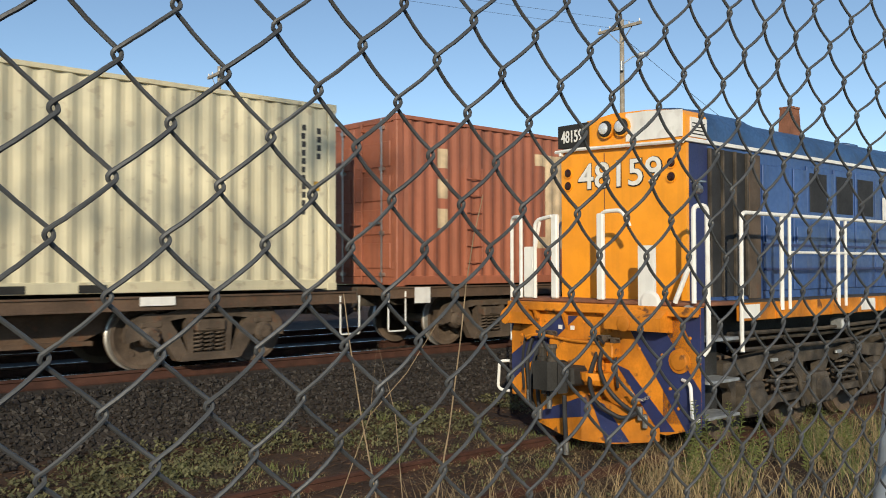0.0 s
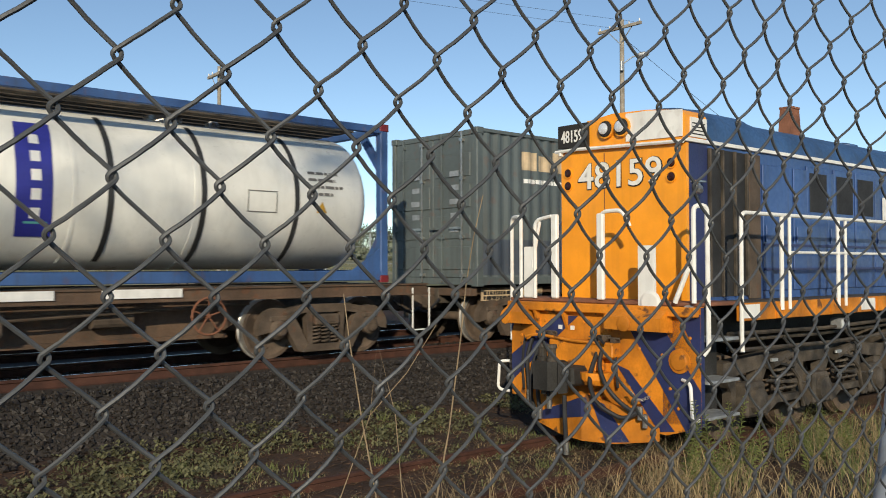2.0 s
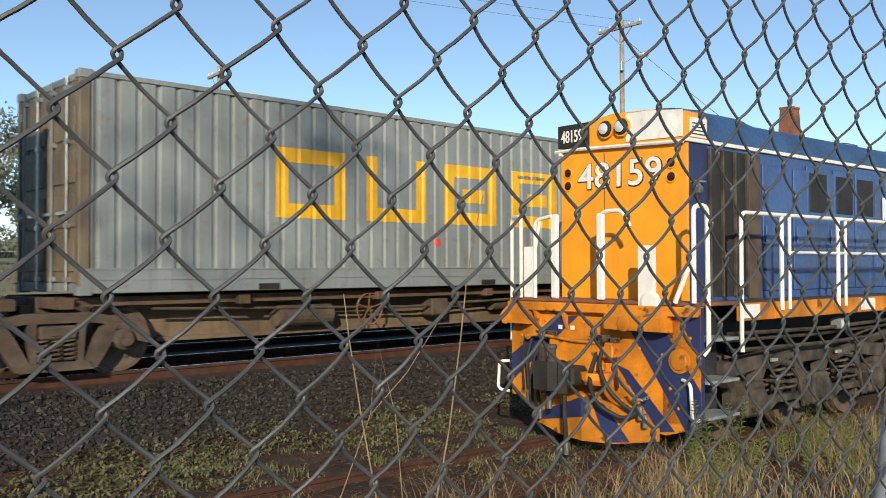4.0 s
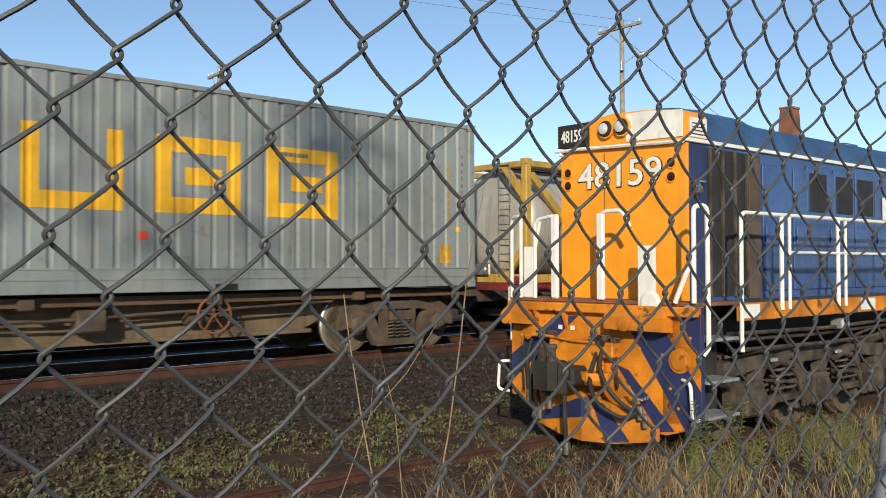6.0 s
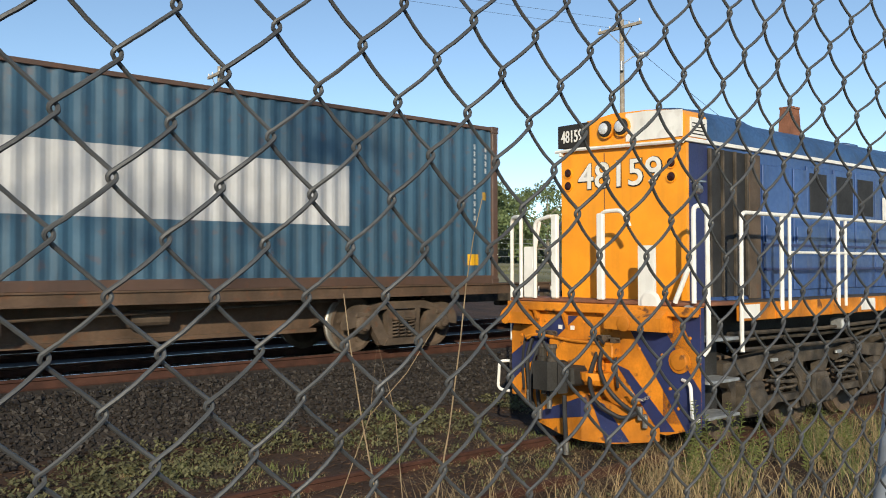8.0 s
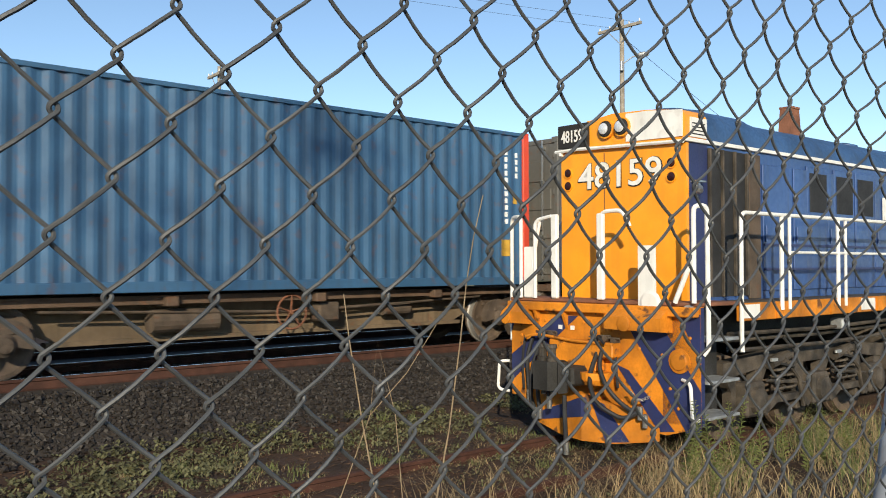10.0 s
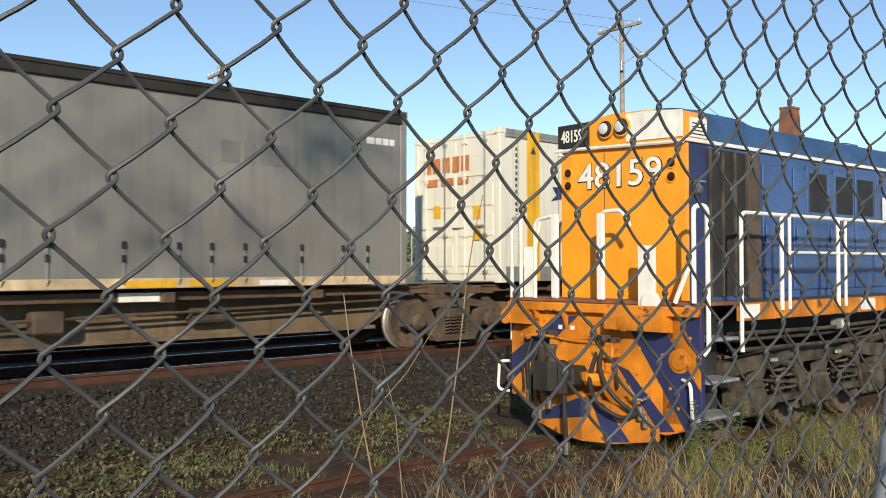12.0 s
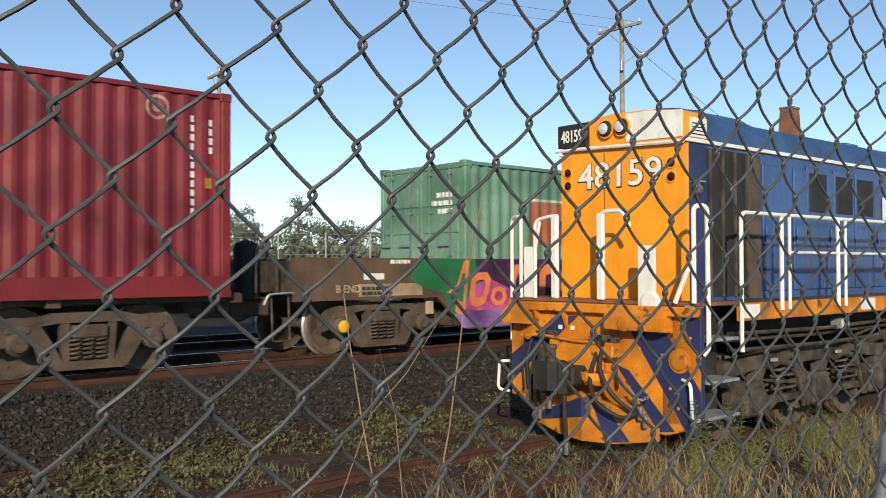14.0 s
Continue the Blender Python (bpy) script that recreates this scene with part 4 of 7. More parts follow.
    for k in range(6):
        a = k * 1.0472
        box(bm, 0.28 * math.cos(a) - 0.03, 0.28 * math.cos(a) + 0.03, -0.775, -0.745, 0.28 * math.sin(a) - 0.03, 0.28 * math.sin(a) + 0.03)
    whl = mesh_of(bm, "wheelset", M_WHEEL, True)
    whl.materials.append(M_TREAD)
    for p in whl.polygons:
        if 0.452 < math.hypot(p.center.x, p.center.z) < 0.487:
            p.material_index = 1
    bm = bmesh.new()
    box(bm, -0.2, 0.2, -1.0, 1.0, 0.42, 0.68, 0.03)
    bol = mesh_of(bm, "bolster", M_GREASE)
    return sf, hole, spr, axb, whl, bol


M_TREAD = mat("worn_wheel_tread", (0.5, 0.48, 0.45), 0.42, 0.7, 0.15, 6)
M_WHEEL = mat("worn_wheel_steel", (0.125, 0.09, 0.066), 0.75, 0.1, 0.35, 5, bump=0.1)
BOGIE = bogie_meshes()


def bogie(wagon, x, s, cap=0):
    sf, hole, spr, axb, whl, bol = BOGIE
    b = new("bogie")
    b.empty_display_size = 0.2
    b.parent = wagon
    b.matrix_local = pose(x, 0, 0)
    b["label"] = "three-piece cast steel bogie with coil springs"
    for y, turn in ((-1.0, 0), (1.0, 180)):
        for nm, me in (("side_frame", sf), ("bolster_end", hole), ("spring_nest", spr), ("axle_box", axb[0]), ("axle_box", axb[1])):
            share(nm, me, b, pose(0, y, 0, 0, 0, turn))
    share("bolster", bol, b)
    if cap:
        bm = bmesh.new()
        lathe(bm, [(0, 0.1), (0.03, 0.1), (0.045, 0.06), (0.05, 0.01)], (cap * 0.87, -1.14, 0.46), (0, -1, 0), 14)
        part("bearing_cap", bm, M_YELLOW, b, "yellow painted bearing cap")
    for dx in (-0.87, 0.87):
        w = share("wheelset", whl, b, pose(dx, 0, 0.46))
        WHEELS.append((w, dx, s + x + dx))


def handwheel(owner, x, z, y=-1.28, material=None):
    bm = bmesh.new()
    tube(bm, [(x + 0.26 * math.cos(i * 0.3142), y, z + 0.26 * math.sin(i * 0.3142)) for i in range(20)], 0.016, 6, True)
    for k in range(5):
        a = k * 1.2566 + 0.3
        rod(bm, (x, y + 0.03, z), (x + 0.26 * math.cos(a), y, z + 0.26 * math.sin(a)), 0.012, seg=6)
    rod(bm, (x, y, z), (x, y + 0.2, z), 0.03, seg=8)
    part("handbrake_wheel", bm, material or M_RUST, owner, "rusty spoked handbrake wheel")


def wagon(s0, s1, bogies, deck=1.10, paint=None, sills=True, plates=(), wheel_at=None, label="", sill_h=0.22, low=0.0, beam=True, irons=True, caps=()):
    """A skeletal container wagon from s0 to s1; bogies: their places along the train."""
    paint = paint or M_WAGON
    L = s1 - s0
    edge = 1.2 if irons else 0.98
    sill_h = sill_h if irons else 0.15
    w = train_thing("container_wagon", s0, YC, ZR, label or "dusty brown skeletal container wagon", "wagon", "container wagons")
    bm = bmesh.new()
    for y in (-0.22, 0.22):
        box(bm, 0.1, L - 0.1, y - 0.06, y + 0.06, 0.72, deck - 0.04, 0.01)
    part("centre_sill", bm, M_GREASE, w)
    for y in (-edge, edge - 0.08):
        bm = bmesh.new()
        box(bm, 0.1, L - 0.1, y, y + 0.08, deck - sill_h, deck - 0.03, 0.008)
        box(bm, 0.1, L - 0.1, y - 0.03, y + 0.08, deck - 0.055, deck - 0.03)
        box(bm, 0.1, L - 0.1, y - 0.03, y + 0.08, deck - sill_h, deck - sill_h + 0.02)
        part("side_sill", bm, paint, w)
    n = max(3, int(L / 2.2))
    for i in range(n + 1):
        x = 0.2 + (L - 0.4) * i / n
        bm = bmesh.new()
        box(bm, x - 0.09, x + 0.09, -1.12, 1.12, deck - 0.18, deck - 0.045, 0.01)
        part("cross_beam", bm, paint, w)
    # truss under the middle
    mids = [b - s0 for b in bogies]
    mids += [e for e in (0.0, L) if all(abs(e - m_) > 4 for m_ in mids)]
    mids.sort()
    for a, b in zip(mids, mids[1:]):
        if b - a > 6:
            for y in (-0.55,):
                bm = bmesh.new()
                x0, x1 = a + 0.5, b - 0.5
                prism(bm, [(x0, deck - 0.15), (x0 + 1.1, 0.42), (x1 - 1.1, 0.42), (x1, deck - 0.15)], 1, y - 0.03, y + 0.03) if beam else None
                if beam:
                    box(bm, x0 + 1.0, x1 - 1.0, y - 0.1, y + 0.1, 0.36, 0.42)
                part("fish_belly_beam", bm, paint if irons else M_TAN, w) if beam else bm.free()
            for k, dx in enumerate((0.32, 0.55, 0.7)):
                bm = bmesh.new()
                x = a + (b - a) * dx
                if k == 0:
                    rod(bm, (x - 0.5, -0.8, 0.66), (x + 0.5, -0.8, 0.66), 0.17, seg=16)
                elif k == 1:
                    box(bm, x - 0.2, x + 0.2, -1.0, -0.7, 0.55, 0.85, 0.03)
                else:
                    rod(bm, (x - 0.3, -0.75, 0.7), (x + 0.25, -0.75, 0.7), 0.12, seg=14)
                part(("air_reservoir", "brake_valve", "brake_cylinder")[k], bm, M_DUST, w)
            for y in (-0.95, -0.8):
                bm = bmesh.new()
                tube(bm, [(a + 1.3, y, 0.84), ((a + b) / 2, y, 0.72), (b - 1.3, y, 0.86)], 0.02, 6)
                part("brake_pipe", bm, M_DUST, w)
    for x in (0.0, L):
        d = -1 if x == 0 else 1
        bm = bmesh.new()
        box(bm, x - 0.35 if d > 0 else x - 0.25, x + 0.25 if d > 0 else x + 0.35, -0.11, 0.11, 0.62, 0.88, 0.03)
        prism(bm, [(x + d * 0.22, -0.18), (x + d * 0.42, -0.16), (x + d * 0.42, 0.02), (x + d * 0.3, 0.16), (x + d * 0.22, 0.16)], 2, 0.6, 0.9)
        part("coupler", bm, M_DUST, w)
        if irons:
            bm = bmesh.new()
            tube(bm, bent([(x - d * 0.05, -1.2, deck - 0.1), (x - d * 0.05, -1.2, 0.34), (x - d * 0.42, -1.2, 0.34), (x - d * 0.42, -1.2, deck - 0.1)], 0.04), 0.014, 6)
            part("step_iron", bm, M_WHITE, w, "whitened step iron")
        bm = bmesh.new()
        tube(bm, bent([(x - d * 0.1, -0.3, 0.8), (x + d * 0.25, -0.34, 0.55), (x + d * 0.5, -0.3, 0.66)], 0.2), 0.025, 7)
        part("air_hose", bm, M_LEATHER, w)
    r = random.Random(int(s0 * 10))
    for px, pw, ph, mt in plates:
        bm = bmesh.new()
        box(bm, px - s0, px - s0 + pw, -edge - 0.034, -edge - 0.026, deck - 0.06 - ph, deck - 0.04, 0.0)
        pl = part("plate", bm, mt, w)
        if pw > 0.7 and mt is not M_YELLOW and ph > 0.15:
            bm = bmesh.new()
            for q in bars(px - s0 + 0.06, deck - 0.04 - ph, pw - 0.15, ph - 0.04, 2, 0.25, int(px)):
                (a, z0), (b, _), (_, z1), _ = q
                box(bm, a, b, -edge - 0.037, -edge - 0.033, z0, z1)
            part("plate_mark", bm, M_BLACK, pl)
    for b in bogies:
        bogie(w, b - s0, s0, 1 if b in caps else 0)
    if wheel_at is not None:
        handwheel(w, wheel_at - s0, 0.72, -edge - 0.04)
    return w


def paint_of(name, col, **k):
    a = dict(rough=0.55, var=0.16, scale=0.7, streak=0.35, rust=0.25)
    a.update(k)
    return mat(name, col, **a)


P_CREAM = paint_of("cream_container_paint", (0.66, 0.60, 0.42), streak=0.15)
P_FAINT = mat("faded_ink", (0.16, 0.15, 0.14), 0.6, 0, 0.2, 4)
P_RED = paint_of("rust_red_container_paint", (0.37, 0.125, 0.07), rust=0.15)
P_CREAMLET = mat("faded_cream_lettering", (0.62, 0.47, 0.30), 0.7, 0, 0.3, 3, streak=0.3)
P_FAINTCREAM = mat("faded_pink_cream", (0.40, 0.25, 0.22), 0.7, 0, 0.2, 3)
P_DARK = paint_of("dark_slate_container_paint", (0.105, 0.128, 0.132))
P_GREY = paint_of("blue_grey_container_paint", (0.235, 0.262, 0.268), streak=0.25)
P_TEAL = paint_of("teal_blue_container_paint", (0.04, 0.102, 0.165))
P_BLUE = paint_of("blue_container_paint", (0.04, 0.115, 0.225))
P_CHAR = paint_of("charcoal_container_paint", (0.122, 0.118, 0.107))
P_CURTAIN = paint_of("grey_curtain", (0.20, 0.197, 0.19), rough=0.5, streak=0.2, rust=0.0, var=0.12)
P_FADEORANGE = mat("faded_orange_mark", (0.52, 0.20, 0.075), 0.6, 0, 0.3, 5)
P_REEFER = paint_of("white_reefer_panel", (0.72, 0.70, 0.62), streak=0.15, rust=0.0, var=0.06)
P_MAROON = paint_of("maroon_container_paint", (0.20, 0.017, 0.027), streak=0.2, grime=(0.10, 0.02, 0.025))
P_GREEN = paint_of("chalky_green_container_paint", (0.115, 0.27, 0.185), rust=0.3, streak=0.3, var=0.3, hue=(0.19, 0.33, 0.25), grime=(0.14, 0.12, 0.08))
P_OFRAME = paint_of("orange_frame_paint", (0.55, 0.105, 0.016), scale=2)
P_BFRAME = paint_of("blue_frame_paint", (0.045, 0.105, 0.27), scale=2)
P_YFRAME = paint_of("yellow_frame_paint", (0.50, 0.31, 0.06), scale=2)
P_SHELLW = paint_of("off_white_tank_shell", (0.68, 0.62, 0.50), rough=0.4, streak=0.12, rust=0.0)
P_SHELLB = paint_of("white_tank_shell", (0.78, 0.77, 0.72), rough=0.35, streak=0.08, rust=0.0)
P_SHELLS = mat("brushed_steel_shell", (0.60, 0.57, 0.51), 0.42, 0.45, 0.2, 1.2, streak=0.3, grime=(0.16, 0.11, 0.07))
P_SIGNRED = mat("sign_red", (0.68, 0.07, 0.03), 0.5, 0, 0.1, 3)
P_PINK = mat("crimson_disc", (0.62, 0.03, 0.07), 0.5, 0, 0.1, 3)
P_ROYAL = mat("royal_blue_mark", (0.03, 0.035, 0.27), 0.5, 0, 0.15, 3)
P_FADEWHITE = mat("faded_white_patch", (0.56, 0.53, 0.47), 0.6, 0.1, 0.15, 2, streak=0.2)
P_DULLY = mat("dull_yellow_label", (0.50, 0.29, 0.04), 0.6, 0, 0.3, 8)
P_NAVYM = mat("navy_mark", (0.012, 0.03, 0.10), 0.5, 0, 0.15, 3)
P_BLUEM = mat("bright_blue_mark", (0.03, 0.13, 0.36), 0.5, 0, 0.15, 3)
P_TEALM = mat("teal_mark", (0.12, 0.42, 0.38), 0.5, 0, 0.1, 3)
P_INK = mat("black_mark", (0.03, 0.03, 0.03), 0.6, 0, 0.2, 6)

# cream box
c = container(-4.0, 12.19, 2.896, P_CREAM, "cream corrugated steel shipping container, weathered", zb=1.80)
id_marks(c, 12.19, 2.896, P_INK, 2)
for x in (2.2, 3.2, 7.2, 8.2):
    painted(c, [rect(x, x + 0.36, 0.03, 0.13)], -0.002, M_BLACK, 0, "fork_pocket")

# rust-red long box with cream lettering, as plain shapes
L = 14.87
c = container(9.42, L, 2.896, P_RED, "rust-red corrugated container with big faded cream block marks", zb=1.83)
painted(c, [rect(3.8, 4.4, 0.9, 2.5), rect(4.4, 5.5, 2.1, 2.5), rect(3.45, 4.7, 0.68, 0.9), rect(3.5, 3.8, 2.28, 2.5)], 0.022, P_CREAMLET, name="block_mark")
painted(c, [disc(7.1, 1.6, 0.98, 32, 0.95)], 0.022, P_CREAMLET, name="ring_mark", holes=[disc(7.3, 1.6, 0.52, 28, 1.25)])
painted(c, [rect(9.6, 10.15, 0.95, 2.3), rect(9.35, 10.4, 2.3, 2.5), rect(9.3, 11.05, 0.68, 0.95)], 0.022, P_CREAMLET, name="block_mark")
for x in (5.55, 8.35, 11.3):
    painted(c, [disc(x + 0.15, 0.82, 0.16, 14)], 0.022, P_CREAMLET, name="dot_mark")
for x in (0.95, L - 0.85):
    painted(c, [rect(x, x + 0.22, z, z + 0.34) for z in (2.05, 1.52, 1.0)], 0.022, P_CREAMLET, name="small_mark")
for x in (1.6, L - 1.7):
    bm = bmesh.new()
    for dx in (0.0, 0.4):
        rod(bm, (x + dx, -0.01, 0.3), (x + dx, -0.01, 2.1), 0.012, seg=6)
    for k in range(6):
        rod(bm, (x, -0.01, 0.4 + k * 0.3), (x + 0.4, -0.01, 0.4 + k * 0.3), 0.012, seg=6)
    part("side_ladder", bm, P_RED, c)
painted(c, bars(L - 3.0, 2.05, 0.9, 0.3, 2, 0.4, 5), 0.022, M_WHITE, name="serial_mark")
painted(c, [rect(x, x + 0.5, 0.05, 0.11) for x in (4.8, 9.3)], -0.002, M_RUST, 0, "fork_pocket")

# orange-framed tank with a red angular sign
c = tank(29.98, 6.1, 2.591, P_OFRAME, P_SHELLW, "off-white tank in an orange steel frame, red angular sign", zb=1.905)
zc, r = c["axis_height"], c["radius"]
barrel_mark(c, 6.1, [[(0.85, 0.75), (2.2, 0.75), (2.75, 0.35), (2.75, -0.55), (1.75, -0.55), (0.9, 0.05)]], P_SIGNRED, zc, r, "sign", "red angular company sign")
barrel_mark(c, 6.1, [rect(1.05, 1.36, 0.3, 0.6), rect(1.48, 1.78, 0.3, 0.6), rect(1.9, 1.99, 0.3, 0.6), rect(1.99, 2.2, 0.5, 0.6)], M_WHITE, zc, r, "sign_mark", "", proud=0.013)
barrel_mark(c, 6.1, bars(1.45, -0.76, 1.1, 0.08, 1, 0.1, 4), P_FAINT, zc, r, "serial_mark")
barrel_mark(c, 6.1, bars(4.55, 0.2, 0.75, 0.3, 4, 0.55, 9), P_FAINT, zc, r, "serial_mark")
barrel_mark(c, 6.1, [[(4.85, -0.35), (5.1, -0.35), (4.97, -0.05)]], M_YELLOW, zc, r, "warning_label")

# blue-framed white tank
L = 6.72
c = tank(36.22, L, 2.591, P_BFRAME, P_SHELLB, "white tank in a blue steel frame with royal blue side banner", zb=1.905, end_red=True)
zc, r = c["axis_height"], c["radius"]
barrel_mark(c, L, [[(1.0, 0.85), (1.44, 0.85), (1.40, 0.3), (1.40, -0.2), (1.44, -0.72), (1.0, -0.72), (0.96, -0.2), (0.96, 0.4)]], P_ROYAL, zc, r, "banner", "royal blue curved banner")
for z in (0.5, 0.26, 0.02, -0.22, -0.46):
    barrel_mark(c, L, [rect(1.14, 1.26, z, z + 0.14)], M_WHITE, zc, r, "banner_mark", "", proud=0.013)
barrel_mark(c, L, [rect(1.08, 1.36, -0.53, -0.5)], P_TEALM, zc, r, "banner_line", "", proud=0.013)
for x in (2.1, 3.43, 4.98):
    barrel_mark(c, L, [rect(x, x + 0.085, -1.2, 1.2)], P_INK, zc, r, "strap")
for q in (rect(4.17, 4.67, 0.06, 0.075), rect(4.17, 4.67, -0.25, -0.235), rect(4.17, 4.185, -0.25, 0.07), rect(4.655, 4.67, -0.25, 0.07)):
    barrel_mark(c, L, [q], P_FAINT, zc, r, "panel_outline")
barrel_mark(c, L, bars(5.25, 0.05, 0.75, 0.45, 4, 0.6, 12), P_FAINT, zc, r, "serial_mark")
barrel_mark(c, L, [[(5.38, -0.22), (5.58, -0.22), (5.48, -0.04)]], P_DULLY, zc, r, "warning_label")
for x0, x1 in ((0.16, 0.75), (L - 0.16, L - 0.75)):
    bm = bmesh.new()
    prism(bm, [(x0, 0.18), (x1, 0.18), (x0, 0.55)], 1, 0.02, 0.05)
    part("corner_gusset", bm, P_BFRAME, c)

# dark slate box
L = 12.36
c = container(45.0, L, 2.896, P_DARK, "dark slate-grey corrugated container with scuffed lower half", zb=1.80)
painted(c, [rect(1.25, 1.65, 2.2, 2.55), rect(1.7, 2.1, 2.2, 2.5), rect(2.15, 2.5, 2.2, 2.6)], 0.022, P_CREAMLET, name="company_mark")
painted(c, [rect(2.55, 3.25, 2.2, 2.52)], 0.022, M_RUST, name="company_mark")
painted(c, bars(1.3, 1.95, 1.9, 0.09, 1, 0.1, 3), 0.022, M_WHITE, name="serial_mark")
painted(c, [rect(L - 1.38, L - 0.95, 0.45, 2.58)], 0.022, mat("chalky_panel", (0.42, 0.42, 0.40), 0.8, 0, 0.4, 4, streak=0.5), name="data_panel", label="white upright data panel, chalky")
painted(c, bars(L - 1.34, 0.6, 0.34, 0.9, 12, 0.55, 8), 0.022, P_INK, name="serial_mark", proud=0.006)
painted(c, [rect(0.2, L - 0.2, 0.2, 0.86)], 0.022, paint_of("slate_blue_patch", (0.06, 0.075, 0.10)), name="repaint_band", label="darker repainted lower band", proud=0.002)
id_marks(c, L, 2.896, M_WHITE, 21)
for y in (0.4, 1.5):
    for k in range(5):
        bm = bmesh.new()
        box(bm, 0.004, 0.01, y + 0.1, y + 0.34 - 0.03 * (k % 2), 1.0 + k * 0.26, 1.1 + k * 0.26)
        part("door_label", bm, M_POST, c)


P_STAINED = paint_of("rust_stained_end", (0.17, 0.135, 0.09), streak=0.6, rust=0.5, scale=1.5)


def grey_box(s, L=12.25, shapes=True, label="blue-grey corrugated container with large yellow square marks"):
    WAVE[:] = [0.68, 0.77, 0.91]
    c = container(s, L, 2.896, P_GREY, label, zb=1.80, frame_paint=P_GREY, lowsill=0.34, end_paint=P_STAINED)
    if shapes:
        z0, z1, a, w_ = 1.1, 2.16, 0.22, 1.28
        x = 2.9
        painted(c, [rect(x, x + w_, z0, z1)], 0.022, M_YELLOW, name="square_mark", holes=[rect(x + a, x + w_ - a, z0 + a, z1 - a)])
        x = 4.6
        painted(c, [rect(x, x + a, z0, z1), rect(x + a, x + w_ - a, z0, z0 + a), rect(x + w_ - a, x + w_, z0, z1)], 0.022, M_YELLOW, name="bracket_mark")
        for x in (6.33, 8.05):
            painted(c, [rect(x, x + w_, z0, z1)], 0.022, M_YELLOW, name="square_mark", holes=[rect(x + a, x + w_ - a, z0 + a, z1 - a)])
            painted(c, [rect(x + 0.42, x + w_ - 0.30, z0 + 0.40, z0 + 0.64)], 0.022, M_YELLOW, name="inner_mark")
    painted(c, bars(L - 0.66, 1.1, 0.06, 1.1, 9, 0.4, int(s), True), 0.022, P_DULLY, name="serial_mark")
    painted(c, bars(L - 0.34, 1.5, 0.05, 0.9, 7, 0.45, int(s) + 3, True), 0.022, P_FAINT, name="serial_mark")
    painted(c, [rect(L - 0.48, L - 0.36, 0.98, 1.06)], 0.022, M_YELLOW, name="warning_label")
    painted(c, [rect(L - 0.85, L - 0.58, 0.42, 0.72)], 0.022, P_DULLY, name="warning_label")
    painted(c, [rect(6.1, 6.22, 0.72, 0.84)], 0.022, P_SIGNRED, name="warning_label")
    painted(c, bars(8.2, 2.02, 0.85, 0.07, 1, 0.1, int(s) + 7), 0.022, P_FAINT, name="serial_mark", proud=0.007)
    # flanges and seam of the deep bottom rail
    for z in (0.325, 0.19):
        bm = bmesh.new()
        box(bm, 0.16, L - 0.16, -0.008, 0.004, z, z + 0.018)
        part("rail_flange", bm, P_GREY, c)
    for x in (2.6, 7.2):
        painted(c, [rect(x, x + 0.36, 0.03, 0.12)], 0.0, M_BLACK, 0, "fork_pocket")
    WAVE[:] = [0.21, 0.5, 0.71]
    return c


grey_box(58.12)
grey_box(71.6)
grey_box(86.95)
grey_box(100.0, 12.35)

# yellow-framed steel tank with a crimson disc
L = 6.15
c = tank(113.72, L, 2.42, P_YFRAME, P_SHELLS, "dull steel tank in a yellow braced frame, crimson disc", zb=1.81, diag=True)
zc, r = c["axis_height"], c["radius"]
barrel_mark(c, L, [disc(2.05, 0.07, 0.53, 28)], P_PINK, zc, r, "disc_sign", "crimson round company sign")
barrel_mark(c, L, [disc(2.05, 0.22, 0.24, 20)], M_WHITE, zc, r, "disc_ring", "", proud=0.013)
barrel_mark(c, L, [disc(2.05, 0.22, 0.17, 20)], P_PINK, zc, r, "disc_ring", "", proud=0.017)
barrel_mark(c, L, [disc(2.05, 0.22, 0.10, 16)], M_WHITE, zc, r, "disc_ring", "", proud=0.020)
barrel_mark(c, L, [disc(2.05, 0.22, 0.05, 12)], P_PINK, zc, r, "disc_ring", "", proud=0.023)
barrel_mark(c, L, bars(1.7, -0.22, 0.75, 0.1, 1, 0.1, 3), M_WHITE, zc, r, "disc_mark", "", proud=0.013)
barrel_mark(c, L, bars(4.1, 0.05, 0.9, 0.4, 5, 0.55, 5), P_FAINT, zc, r, "serial_mark")
barrel_mark(c, L, [[(4.3, -0.4), (4.55, -0.4), (4.42, -0.12)]], P_INK, zc, r, "warning_label")


def placard(c, x, z, y=0.0, way=0):
    """A hazard placard: white board with number, lines and a red diamond."""
    bm = bmesh.new()
    box(bm, x, x + 0.72, y - 0.012, y, z, z + 0.62)
    b = part("hazard_placard", bm, M_WHITE, c, "white hazard placard with red diamond")
    bm = bmesh.new()
    for q in (rect(x + 0.03, x + 0.4, z + 0.54, z + 0.58), rect(x + 0.03, x + 0.69, z + 0.2, z + 0.215), rect(x + 0.05, x + 0.3, z + 0.1, z + 0.14), rect(x + 0.05, x + 0.25, z + 0.04, z + 0.08), rect(x + 0.42, x + 0.66, z + 0.08, z + 0.13), rect(x + 0.41, x + 0.42, z + 0.02, z + 0.6)):
        (a, z0), (e, _), (_, z1), _ = q
        box(bm, a, e, y - 0.015, y - 0.0115, z0, z1)
    part("placard_line", bm, P_INK, b)
    bm = bmesh.new()
    prism(bm, [(x + 0.55, z + 0.24), (x + 0.67, z + 0.4), (x + 0.55, z + 0.56), (x + 0.43, z + 0.4)], 1, y - 0.015, y - 0.0115)
    part("diamond", bm, P_SIGNRED, b)
    return b


